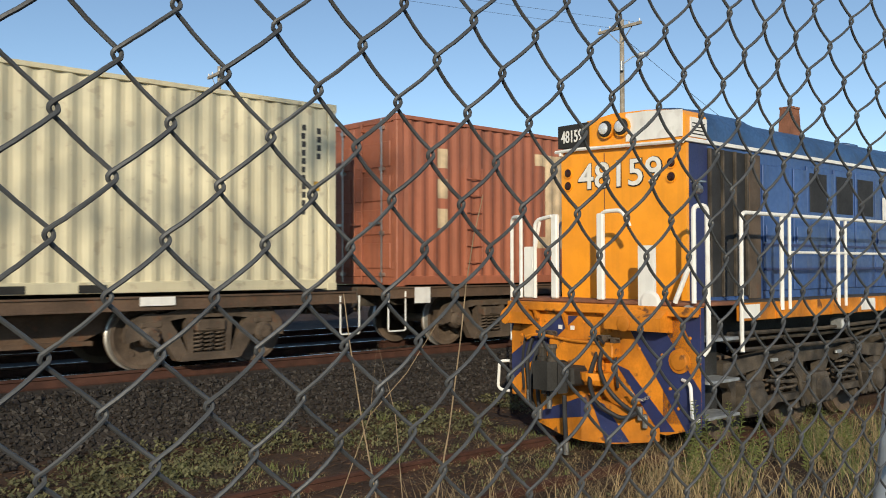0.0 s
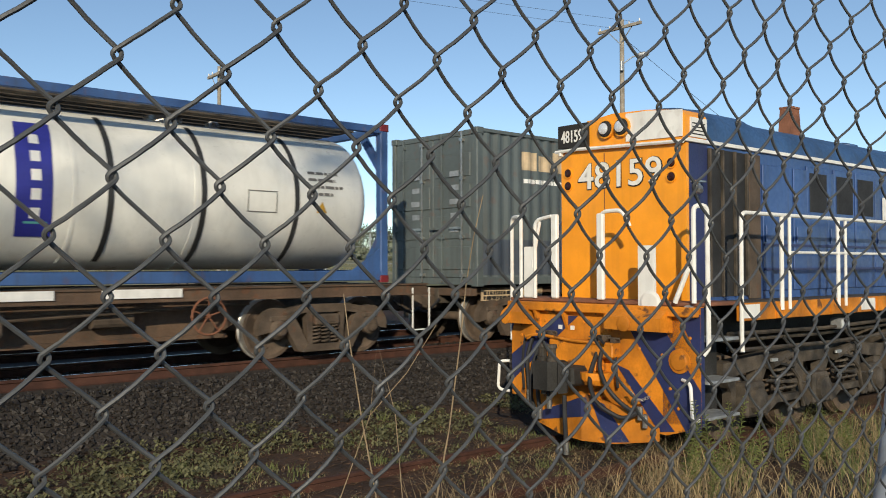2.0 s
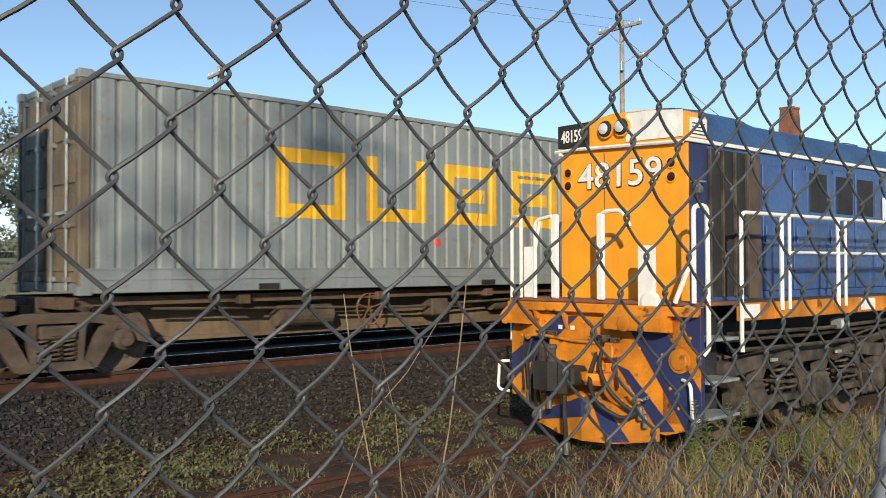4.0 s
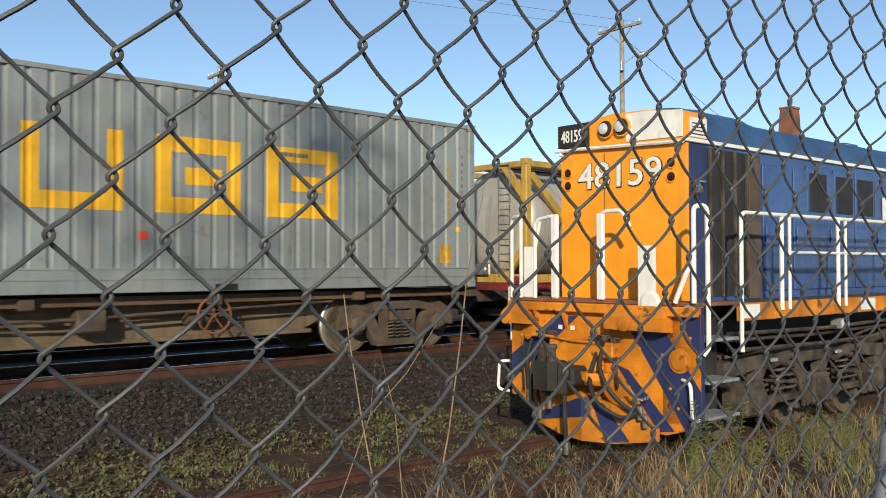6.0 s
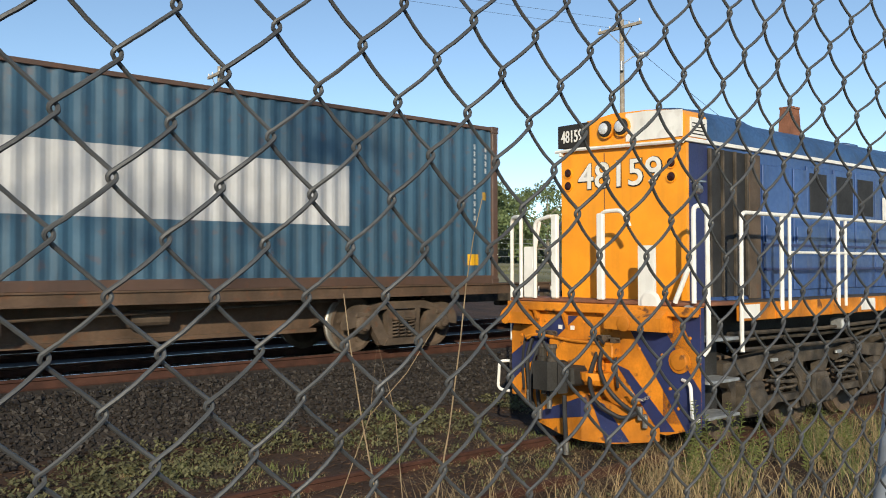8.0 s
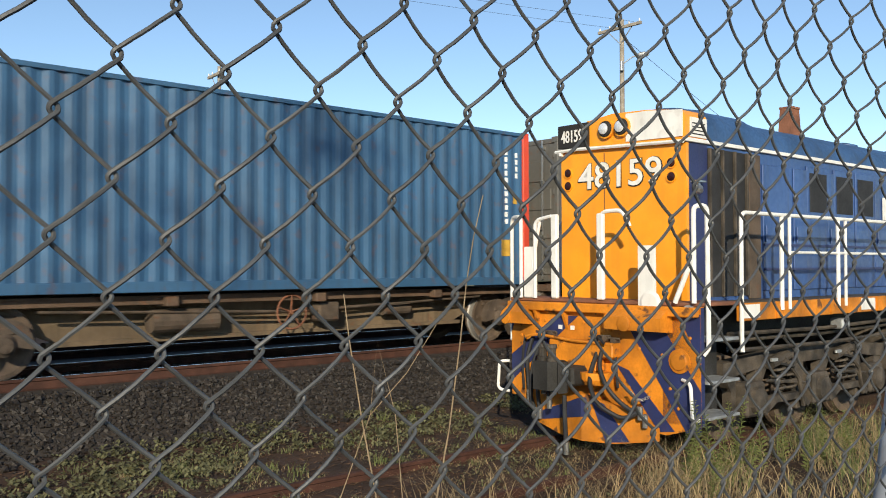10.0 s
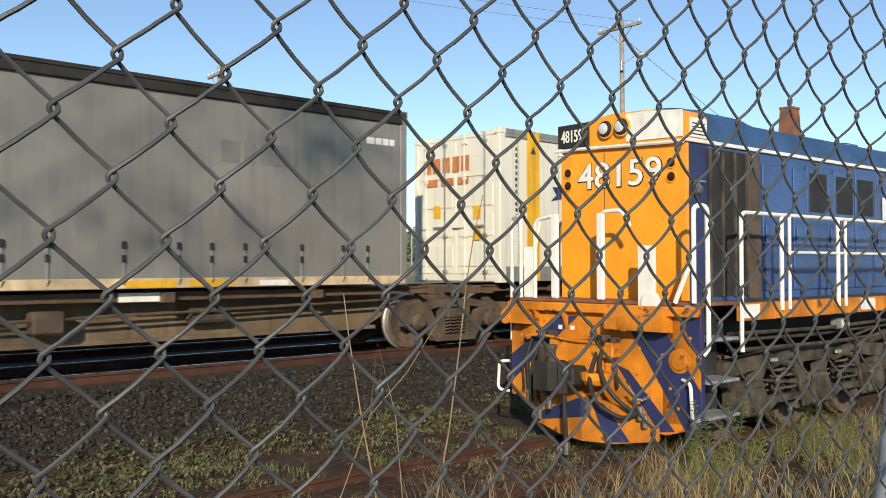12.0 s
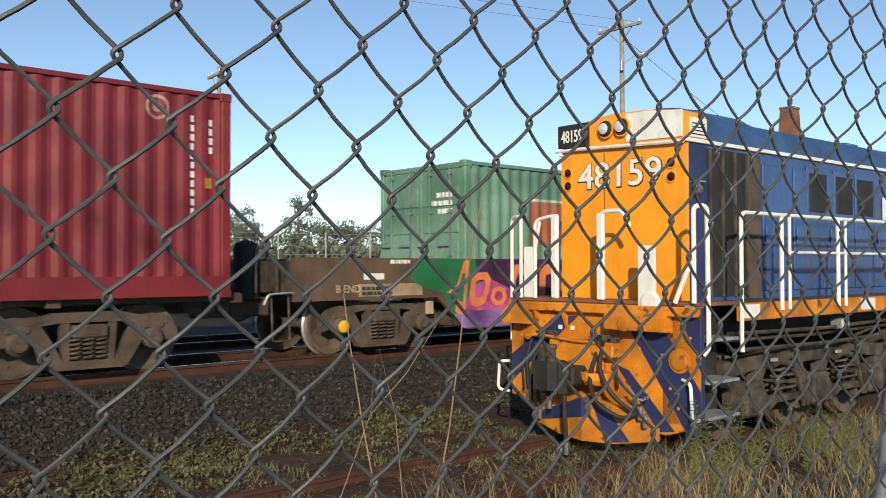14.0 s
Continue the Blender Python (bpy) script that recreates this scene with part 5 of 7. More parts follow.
b = placard(c, 5.2, 0.25, -0.004)
flat_text(b, "2448", 5.24, -0.017, 0.58, 0.14, P_INK)
flat_text(b, "1Y", 5.29, -0.017, 0.48, 0.11, P_INK)

# second yellow-framed steel tank, white diamond
L = 6.5
c = tank(127.6, L, 2.591, P_YFRAME, P_SHELLS, "scuffed steel tank in a yellow frame, white faded diamond", zb=1.90, ladder=False, brace=(0.95, 1.15))
zc, r = c["axis_height"], c["radius"]
barrel_mark(c, L, [[(1.1, 0.05), (1.75, 0.62), (2.4, 0.05), (1.75, -0.6)]], P_FADEWHITE, zc, r, "faded_diamond", "faded white diamond patch")
barrel_mark(c, L, [rect(2.5, 4.0, 0.1, 0.35), rect(1.6, 3.2, -0.12, 0.05)], P_FADEWHITE, zc, r, "faded_patch", "faded white strip")
barrel_mark(c, L, bars(5.0, -0.45, 0.8, 0.32, 4, 0.55, 15), P_FAINT, zc, r, "serial_mark")
barrel_mark(c, L, [rect(4.05, 4.75, -0.2, 0.45)], M_WHITE, zc, r, "hazard_placard", "white hazard placard with red diamond")
barrel_mark(c, L, [[(4.45, 0.2), (4.58, 0.4), (4.71, 0.2), (4.58, 0.0)]], P_SIGNRED, zc, r, "diamond", "", proud=0.013)
for q in bars(4.08, 0.05, 0.34, 0.36, 3, 0.4, 4) + bars(4.08, -0.18, 0.6, 0.14, 2, 0.5, 6):
    barrel_mark(c, L, [q], P_INK, zc, r, "placard_line", "", proud=0.013)
bm = bmesh.new()
prism(bm, [(0.7, 0.45), (1.75, 0.45), (1.95, 0.9), (1.95, 1.6), (1.7, 2.1), (0.75, 2.1), (0.5, 1.6), (0.5, 0.9)], 0, 0.1, 0.115)
e = part("end_board", bm, M_WHITE, c, "white end plate with hazard placards")
for y, z, w_, h_ in ((1.28, 1.86, 0.5, 0.035), (1.28, 1.76, 0.46, 0.035), (1.34, 1.62, 0.3, 0.07), (1.34, 1.5, 0.18, 0.06), (1.28, 1.38, 0.5, 0.03), (1.28, 1.30, 0.42, 0.03), (0.85, 1.24, 0.9, 0.012), (0.85, 2.0, 0.9, 0.012), (1.2, 1.24, 0.012, 0.77), (1.25, 0.95, 0.36, 0.03)):
    bm = bmesh.new()
    box(bm, 0.096, 0.1, y, y + w_, z, z + h_)
    part("placard_line", bm, P_INK, e)
for y, z, k in ((1.0, 1.62, 1.0), (1.45, 0.75, 0.7)):
    bm = bmesh.new()
    prism(bm, [(y, z - 0.2 * k), (y + 0.15 * k, z), (y, z + 0.2 * k), (y - 0.15 * k, z)], 0, 0.095, 0.1)
    part("diamond", bm, P_SIGNRED, e)
bm = bmesh.new()
box(bm, 0.09, 0.1, 0.52, 1.94, 1.12, 1.16)
part("board_seam", bm, M_POST, e)

# teal box with a pale patch
L = 12.19
L = 12.35
c = container(134.3, L, 2.896, P_TEAL, "teal-blue corrugated container with pale grey repaint patch", zb=1.83, frame_paint=paint_of("rusty_teal_frame", (0.10, 0.06, 0.045)))
painted(c, [rect(3.55, 8.95, 0.98, 1.93)], 0.022, mat("pale_grey_patch", (0.47, 0.48, 0.50), 0.6, 0, 0.15, 1, streak=0.3), name="repaint_patch", label="pale grey painted-over patch")
painted(c, [rect(2.1, 2.25, 0.3, 2.6)], 0.022, mat("pale_streak", (0.13, 0.20, 0.26), 0.7, 0, 0.3, 2), name="scuff")
id_marks(c, L, 2.896, M_WHITE, 33)
painted(c, [rect(L - 0.75, L - 0.48, 0.35, 0.55)], 0.022, M_YELLOW, name="warning_label")

# unseen neighbour and the blue box with its red end frame
c = container(155.2, 12.19, 2.591, P_RED, "rust-red corrugated container, weathered")
id_marks(c, 12.19, 2.591, M_WHITE, 41)
L = 12.19
c = container(169.0, L, 2.896, P_BLUE, "blue corrugated container with orange-red end frame", zb=1.80, frame_paint=P_BLUE)
bm = bmesh.new()
box(bm, L - 0.155, L + 0.004, -0.008, 0.115, 0.0, 2.90, 0.01)
part("red_corner_post", bm, P_SIGNRED, c, "orange-red corner post")
id_marks(c, L, 2.896, M_WHITE, 45)
painted(c, [rect(L - 0.74, L - 0.44, 0.55, 0.86)], 0.022, P_DULLY, name="warning_label")

# charcoal box with red sign
L = 15.3
c = container(182.05, L, 2.896, P_CHAR, "charcoal corrugated container with small red angular sign", zb=1.842, frame_paint=P_CHAR, lowsill=0.36)


def angular_sign(c, x, z, k, y, depth):
    painted(c, [[(x, z + 0.95 * k), (x + 0.75 * k, z + 0.95 * k), (x + 1.25 * k, z + 0.5 * k), (x + 1.25 * k, z), (x + 0.55 * k, z), (x, z + 0.4 * k)]], y, P_SIGNRED, depth, "sign", "red angular company sign")
    painted(c, [rect(x + 0.06 * k, x + 0.36 * k, z + 0.52 * k, z + 0.82 * k), rect(x + 0.42 * k, x + 0.72 * k, z + 0.52 * k, z + 0.82 * k), rect(x + 0.78 * k, x + 0.95 * k, z + 0.52 * k, z + 0.7 * k)], y, M_WHITE, depth, "sign_mark", "", (), 0.007)


angular_sign(c, 2.26, 1.58, 1.17, 0.022, DEPTH)
id_marks(c, L, 2.896, M_WHITE, 51)
for x in (2.9, L - 3.0):
    painted(c, [rect(x, x + 0.55, 0.18, 0.3)], -0.001, M_YELLOW, 0, "warning_label")

# grey curtain-sided box
P_CREAMEND = paint_of("stained_cream_end", (0.46, 0.42, 0.34), streak=0.45, rust=0.1)
L = 12.45
c = container(199.4, L, 2.896, P_CURTAIN, "plain grey curtain-sided container with red angular sign", zb=1.86, smooth_side=True, lowsill=0.12)
angular_sign(c, 0.62, 1.55, 1.36, 0.02, 0)
bm = bmesh.new()
box(bm, 0.12, L - 0.12, -0.03, 0.03, 2.68, 2.82, 0.012)
box(bm, 0.06, L - 0.06, -0.045, 0.06, 2.815, 2.875, 0.008)
part("top_pelmet", bm, M_BLACK, c, "dark pelmet rail over the curtain")
bm = bmesh.new()
box(bm, 0.06, L - 0.06, -0.012, 0.02, 0.015, 0.15, 0.006)
part("curtain_rail", bm, P_CREAMLET, c, "dirty cream lower curtain rail")
for k in range(17):
    x = 0.55 + k * 0.69 + (0.0, -0.16, 0.12, 0.2)[k % 4]
    bm = bmesh.new()
    box(bm, x, x + 0.03, -0.004, 0.012, 0.1, 0.62)
    part("curtain_strap", bm, P_GREY, c)
    bm = bmesh.new()
    box(bm, x - 0.014, x + 0.044, -0.016, 0.004, 0.54, 0.64, 0.004)
    box(bm, x - 0.01, x + 0.04, -0.014, 0.004, 0.36, 0.46, 0.004)
    rod(bm, (x + 0.015, -0.008, 0.06), (x + 0.045, -0.02, 0.14), 0.01, seg=6)
    part("strap_buckle", bm, M_BLACK, c, "dark strap buckle")
painted(c, [rect(x, x + 0.5, 0.03, 0.11) for x in (1.0, 5.4, 9.6)], -0.014, M_WHITE, 0, "reflector_strip")
painted(c, [rect(x, x + 0.7, 0.03, 0.12) for x in (3.7, 4.6, 7.6, 8.5)], -0.014, M_YELLOW, 0, "reflector_strip")
painted(c, bars(9.0, 1.8, 1.7, 0.35, 1, 0.1, 9), 0.02, mat("faint_grey_mark", (0.16, 0.16, 0.16), 0.6, 0, 0.1, 3), 0, "faint_mark")
painted(c, bars(11.6, 2.3, 0.7, 0.12, 1, 0.1, 19), 0.02, M_WHITE, 0, "serial_mark")
bm = bmesh.new()
box(bm, -0.046, -0.041, 0.02, 2.42, 0.3, 2.86)
for k in range(11):
    box(bm, -0.062, -0.0455, 0.14 + k * 0.2, 0.24 + k * 0.2, 0.36, 2.74, 0.006)
box(bm, -0.07, -0.0415, 0.02, 2.42, 0.02, 0.298, 0.01)
part("end_wall", bm, P_CREAMEND, c, "pale cream ribbed end wall, stained")
bm = bmesh.new()
box(bm, -0.068, -0.0625, 1.96, 2.16, 0.75, 1.15)
part("warning_label", bm, M_YELLOW, c)
bm = bmesh.new()
box(bm, -0.068, -0.0625, 1.35, 2.1, 2.1, 2.6)
part("end_sign", bm, P_SIGNRED, c, "small red sign on the end doors")

# white refrigerated box with ribbon banners
L = 14.45
c = container(214.1, L, 2.9, P_REEFER, "white refrigerated container with navy ribbon banners and yellow stripes", zb=1.86, smooth_side=True, lowsill=0.28)
bm = bmesh.new()
for k in range(23):
    x = 0.5 + k * 0.59
    box(bm, x, x + 0.008, 0.012, 0.02, 0.32, 2.82)
    for j in range(24):
        box(bm, x + 0.02, x + 0.032, 0.014, 0.02, 0.36 + j * 0.1, 0.372 + j * 0.1)
part("panel_joint", bm, P_GREY, c, "thin riveted panel joints")
for x in (0.72, L - 0.98):
    painted(c, [rect(x, x + 0.36, 0.02, 2.87)], -0.017, M_YELLOW, 0, "yellow_stripe", "yellow upright stripe")
    painted(c, [[(x + 0.1, 2.45), (x + 0.26, 2.45), (x + 0.18, 2.6)]], -0.017, P_INK, 0, "warning_label", "", (), 0.007)
painted(c, [[(1.45, 1.58), (1.62, 1.70), (1.5, 1.86), (1.95, 1.87), (2.6, 1.80), (3.4, 1.80), (3.9, 1.86), (3.78, 1.72), (3.95, 1.60), (3.4, 1.58), (2.6, 1.58), (1.95, 1.66)]], 0.018, P_NAVYM, 0, "ribbon_banner", "navy ribbon banner")
painted(c, bars(1.8, 1.66, 2.4, 0.11, 1, 0.05, 31)[:15], 0.016, M_WHITE, 0, "banner_mark")
for k in (0.2, 0.36):
    painted(c, [disc(2.62, 1.72, k, 28, 1.0)], 0.0205, P_TEALM, 0, "globe_ring", "teal globe outline", [disc(2.62, 1.72, k - 0.03, 28)])
painted(c, [rect(2.605, 2.635, 1.36, 2.08), rect(2.3, 2.94, 1.95, 1.975), rect(2.3, 2.94, 1.47, 1.495)], 0.0215, P_TEALM, 0, "globe_line")
painted(c, [[(4.75, 1.58), (5.05, 1.85), (4.78, 2.12), (5.4, 2.14), (9.9, 2.16), (10.55, 2.2), (10.3, 1.93), (10.6, 1.62), (10.0, 1.66), (5.4, 1.6)]], 0.018, P_BLUEM, 0, "ribbon_banner", "blue ribbon banner")
painted(c, [[(5.38, 1.72), (5.38, 2.24), (9.92, 2.3), (9.92, 1.82)]], 0.016, P_NAVYM, 0, "banner_plate", "navy banner plate")
painted(c, [[(5.5, 1.62), (6.3, 1.62), (5.9, 1.5)], [(9.0, 1.7), (9.8, 1.72), (9.3, 1.55)]], 0.016, P_SIGNRED, 0, "ribbon_fold", "red ribbon fold")
painted(c, [[(a, z + 0.008 * a), (b, z + 0.008 * b), (b, z + 0.26 + 0.008 * b), (a, z + 0.26 + 0.008 * a)] for a, b, z in ((5.55, 5.8, 1.82), (5.86, 5.94, 1.82), (6.0, 6.28, 1.82), (6.34, 6.62, 1.82), (6.68, 6.94, 1.82), (7.0, 7.26, 1.82), (7.48, 7.72, 1.82), (7.78, 8.04, 1.82), (8.1, 8.36, 1.82), (8.42, 8.68, 1.82), (8.74, 9.0, 1.82), (9.06, 9.32, 1.82), (9.38, 9.62, 1.82))], 0.014, M_WHITE, 0, "banner_mark")
flat_text(c, "All Divisions of", 2.85, 0.014, 0.68, 0.30, P_INK, width=3.2)
painted(c, [disc(6.72, 0.78, 0.23, 20)], 0.018, P_PINK, 0, "swirl_sign", "red round sign")
painted(c, [rect(7.1 + k * 0.32, 7.35 + k * 0.32, 0.68, 0.88) for k in range(6)], 0.018, P_PINK, 0, "red_mark")
painted(c, [rect(9.3 + k * 0.3, 9.54 + k * 0.3, 0.68, 0.88) for k in range(9)], 0.018, P_INK, 0, "black_mark")
painted(c, [disc(12.5, 1.87, 0.5, 28)], 0.018, P_BLUEM, 0, "round_sign", "round blue and green sign")
P_LEAFGREEN = mat("leaf_green_mark", (0.07, 0.36, 0.06), 0.5, 0, 0.1, 3)
painted(c, [[(12.16, 1.75), (12.22, 2.0), (12.5, 2.28), (12.48, 1.9), (12.5, 1.45), (12.3, 1.52)]], 0.016, M_YELLOW, 0, "round_sign_leaf", "yellow leaf shape")
painted(c, [[(12.5, 1.45), (12.49, 1.9), (12.52, 2.2), (12.66, 1.98), (12.8, 2.02), (12.84, 1.75), (12.7, 1.52)]], 0.016, P_LEAFGREEN, 0, "round_sign_leaf", "green leaf shape")
painted(c, [[(12.7, 1.52), (12.84, 1.75), (12.82, 1.98), (12.88, 1.85), (12.86, 1.65)]], 0.015, M_YELLOW, 0, "round_sign_leaf", "yellow leaf edge")
painted(c, bars(11.75, 1.17, 1.75, 0.13, 1, 0.05, 47), 0.018, P_INK, 0, "black_mark")
painted(c, [rect(1.62, 1.95, 0.78, 1.14)], 0.018, P_DULLY, 0, "warning_label")
flat_text(c, "46\u00276\"  x  9\u002710\"", 11.95, 0.014, 0.42, 0.2, P_PINK, width=1.05)
painted(c, bars(0.42, 1.1, 0.07, 1.5, 13, 0.4, 52, True), 0.016, P_INK, 0, "serial_mark")
bm = bmesh.new()
box(bm, L - 0.012, L + 0.28, 0.25, 2.2, 0.3, 2.7, 0.04)
part("cooling_unit", bm, M_BLACK, c, "dark refrigeration unit on the end")
for y in (0.03, 2.32):
    bm = bmesh.new()
    box(bm, L + 0.46, L + 0.57, y, y + 0.09, 0.03, 2.84, 0.01)
    box(bm, L + 0.001, L + 0.46, y + 0.01, y + 0.08, 2.74, 2.83, 0.008)
    box(bm, L + 0.001, L + 0.46, y + 0.01, y + 0.08, 1.44, 1.53, 0.008)
    box(bm, L + 0.001, L + 0.46, y + 0.01, y + 0.08, 0.04, 0.14, 0.008)
    rod(bm, (L + 0.06, y + 0.045, 1.55), (L + 0.47, y + 0.045, 2.74), 0.032, seg=6)
    rod(bm, (L + 0.06, y + 0.045, 1.42), (L + 0.47, y + 0.045, 0.14), 0.032, seg=6)
    part("end_guard", bm, M_WHITE, c, "white braced end guard")
bm = bmesh.new()
box(bm, L + 0.02, L + 0.36, 0.12, 0.5, 0.06, 0.66, 0.02)
part("battery_box", bm, M_WHITE, c, "white battery box")
P_RAILGREY = paint_of("dull_aluminium_rail", (0.30, 0.30, 0.29), scale=2, rust=0.0, metal=0.3)
bm = bmesh.new()
box(bm, 0.15, L - 0.15, -0.010, 0.012, 2.73, 2.885, 0.006)
box(bm, 0.15, L - 0.15, -0.016, -0.009, 2.80, 2.82)
part("roof_rail", bm, P_RAILGREY, c, "grey aluminium roof rail")
bm = bmesh.new()
box(bm, 0.15, L - 0.15, -0.008, 0.012, 0.012, 0.30, 0.006)
box(bm, 0.15, L - 0.15, -0.014, -0.007, 0.17, 0.19)
part("skirt_rail", bm, P_RAILGREY, c, "grey aluminium skirt rail")

for y, z, w, h in ((2.02, 2.15, 0.2, 0.3), (1.76, 2.15, 0.22, 0.3), (1.48, 2.15, 0.22, 0.3), (1.2, 2.15, 0.2, 0.3), (0.94, 2.15, 0.22, 0.3), (1.9, 1.9, 0.32, 0.14), (1.45, 1.9, 0.36, 0.14), (1.0, 1.9, 0.3, 0.14)):
    bm = bmesh.new()
    box(bm, 0.001, 0.006, y - w / 2, y + w / 2, z, z + h)
    part("door_mark", bm, P_FADEORANGE, c, "faded orange painted mark")
for y, z in ((0.62, 1.2), (0.62, 0.8), (1.75, 1.25)):
    bm = bmesh.new()
    box(bm, 0.001, 0.006, y - 0.1, y + 0.1, z, z + 0.26)
    part("warning_label", bm, M_YELLOW, c)

# maroon box
L = 12.4
c = container(229.85, L, 2.896, P_MAROON, "maroon corrugated container with yellow round emblem", zb=1.73, lowsill=0.3)
painted(c, [disc(1.02, 2.17, 0.41, 26)], 0.022, mat("old_gold", (0.66, 0.42, 0.12), 0.6, 0, 0.15, 3), name="round_emblem", label="faded yellow round emblem")
painted(c, [rect(0.78, 1.18, 2.08, 2.15), rect(0.88, 1.3, 2.2, 2.27)], 0.022, P_MAROON, name="emblem_bar", proud=0.007)
painted(c, bars(1.66, 1.8, 1.05, 0.5, 3, 0.5, 61), 0.022, P_DULLY, name="company_mark")
id_marks(c, L, 2.896, M_WHITE, 63)
painted(c, [disc(L - 1.1, 2.6, 0.17, 20)], 0.022, P_FAINTCREAM, name="small_emblem", holes=[disc(L - 1.1, 2.6, 0.13, 18)])
painted(c, [disc(L - 1.1, 2.6, 0.07, 12)], 0.022, P_FAINTCREAM, name="small_emblem")
painted(c, [rect(L - 7.3, L - 6.9, 0.04, 0.14)], -0.001, M_BLACK, 0, "fork_pocket")
flat_text(c, "EMPTY LIFT ONLY", L - 6.3, -0.002, 0.07, 0.11, M_WHITE)
painted(c, bars(0.5, 1.2, 0.09, 1.2, 9, 0.3, 66, True), 0.022, M_WHITE, name="serial_mark")

# green box low in the last wagon
L = 12.19
c = container(246.9, L, 2.591, P_GREEN, "green weathered corrugated container with red stripe", zb=1.48, lowsill=0.16)
painted(c, [rect(1.75, 11.5, 1.1, 1.9)], 0.022, mat("faded_brick_red", (0.34, 0.11, 0.06), 0.7, 0, 0.25, 1.5, streak=0.4, rust=0.3), name="red_stripe", label="faded red stripe")
painted(c, [rect(1.75, 11.5, 1.93, 1.98)], 0.022, P_CREAMLET, name="pale_stripe")
bm = bmesh.new()
for q in bars(0.35, 1.65, 0.6, 0.45, 3, 0.4, 71):
    (a, z0), (b_, _), (_, z1), _ = q
    box(bm, 0.002, 0.008, a, b_, z0, z1)
part("door_label", bm, M_WHITE, c)

# wagons under them
W_P = M_WHITE
wagon(-7.5, 8.7, (-4.5, 6.1), deck=1.05, plates=((2.0, 0.9, 0.1, W_P), (5.0, 0.5, 0.1, W_P)))
wagon(9.2, 27.6, (11.8, 26.3), deck=1.10, wheel_at=22.9, plates=((9.8, 0.35, 0.25, W_P), (14.0, 1.1, 0.24, W_P), (18.0, 0.9, 0.12, W_P), (19.4, 0.5, 0.12, W_P)))
wagon(28.6, 43.9, (30.9, 41.8), deck=1.155, wheel_at=39.7, paint=M_WAGON, plates=((30.1, 1.0, 0.11, W_P), (33.2, 1.1, 0.28, W_P), (34.5, 3.1, 0.1, W_P), (38.2, 1.1, 0.1, W_P)))
wagon(44.8, 57.4, (46.4, ), deck=1.05, wheel_at=50.6, plates=((45.3, 1.7, 0.22, P_CREAMLET), (48.3, 0.8, 0.12, W_P)), irons=False)
wagon(57.6, 71.0, (57.6,), deck=1.05, wheel_at=62.4, plates=((59.0, 0.8, 0.1, W_P), (61.4, 0.6, 0.1, W_P)), irons=False)
wagon(71.3, 84.4, (71.4, 83.4), deck=1.05, wheel_at=76.4, irons=False)
wagon(86.3, 99.1, (87.4,), deck=1.05, wheel_at=91.4, plates=((88.0, 0.8, 0.2, W_P),), irons=False)
wagon(99.4, 112.6, (99.3, 110.7), deck=1.05, wheel_at=107.3, plates=((101.0, 0.8, 0.1, W_P),), irons=False)
wagon(113.2, 126.6, (115.3, 124.5), deck=1.13, paint=M_WAGON_RED, label="red container wagon with dark deck and brake frame", caps=(124.5,), plates=((113.6, 0.35, 0.3, W_P), (116.4, 0.6, 0.14, M_YELLOW), (125.4, 0.4, 0.12, M_YELLOW), (115.0, 0.8, 0.14, W_P)))
fr = MOVING[-1][0]
M_FRAMERED = mat("bright_red_paint", (0.55, 0.035, 0.025), 0.5, 0, 0.2, 3, streak=0.3)
bm = bmesh.new()
FX0, FX1 = 7.66, 8.92
prism(bm, [(FX0, 1.0), (FX0, 0.27), (FX1, 0.27), (FX1, 1.0), (FX1 - 0.14, 1.0), (FX1 - 0.14, 0.36), (FX0 + 0.14, 0.36), (FX0 + 0.14, 1.0)], 1, -1.27, -1.22)
part("brake_frame", bm, M_FRAMERED, fr, "bright red frame round the handbrake")
handwheel(fr, (FX0 + FX1) / 2, 0.66, -1.2)
for x in (0.5, 6.4, 7.0, 12.2):
    bm = bmesh.new()
    box(bm, x - 0.12, x + 0.12, -1.24, -0.95, 1.1, 1.22, 0.02)
    part("twist_lock", bm, M_WAGON_RED, fr)
wagon(127.2, 148.2, (130.0, 144.5), deck=1.13, wheel_at=135.4, plates=((128.3, 0.5, 0.1, W_P), (131.5, 0.9, 0.22, W_P), (134.9, 0.6, 0.2, W_P), (137.5, 0.4, 0.1, W_P)))
wagon(149.0, 168.3, (151.0, 166.4), deck=1.08, wheel_at=160.0)
wagon(168.9, 181.6, (171.0, 181.4), deck=1.05, wheel_at=176.0, irons=False)
wagon(181.9, 197.0, (197.2,), deck=1.09, plates=((189.45, 0.62, 0.22, W_P), (188.55, 0.7, 0.07, W_P), (195.0, 0.5, 0.07, W_P), (185.0, 0.8, 0.07, W_P)), irons=False)
wagon(197.6, 212.8, (213.1,), deck=1.10, plates=((201.0, 0.7, 0.1, W_P), (207.0, 0.8, 0.1, W_P)), irons=False)
wagon(213.4, 229.0, (229.2,), deck=1.10, plates=((216.2, 0.6, 0.08, W_P), (221.5, 0.4, 0.1, W_P)), irons=False)
wagon(229.4, 242.6, (240.3,), deck=1.07, plates=((233.0, 0.8, 0.1, W_P),), irons=False)

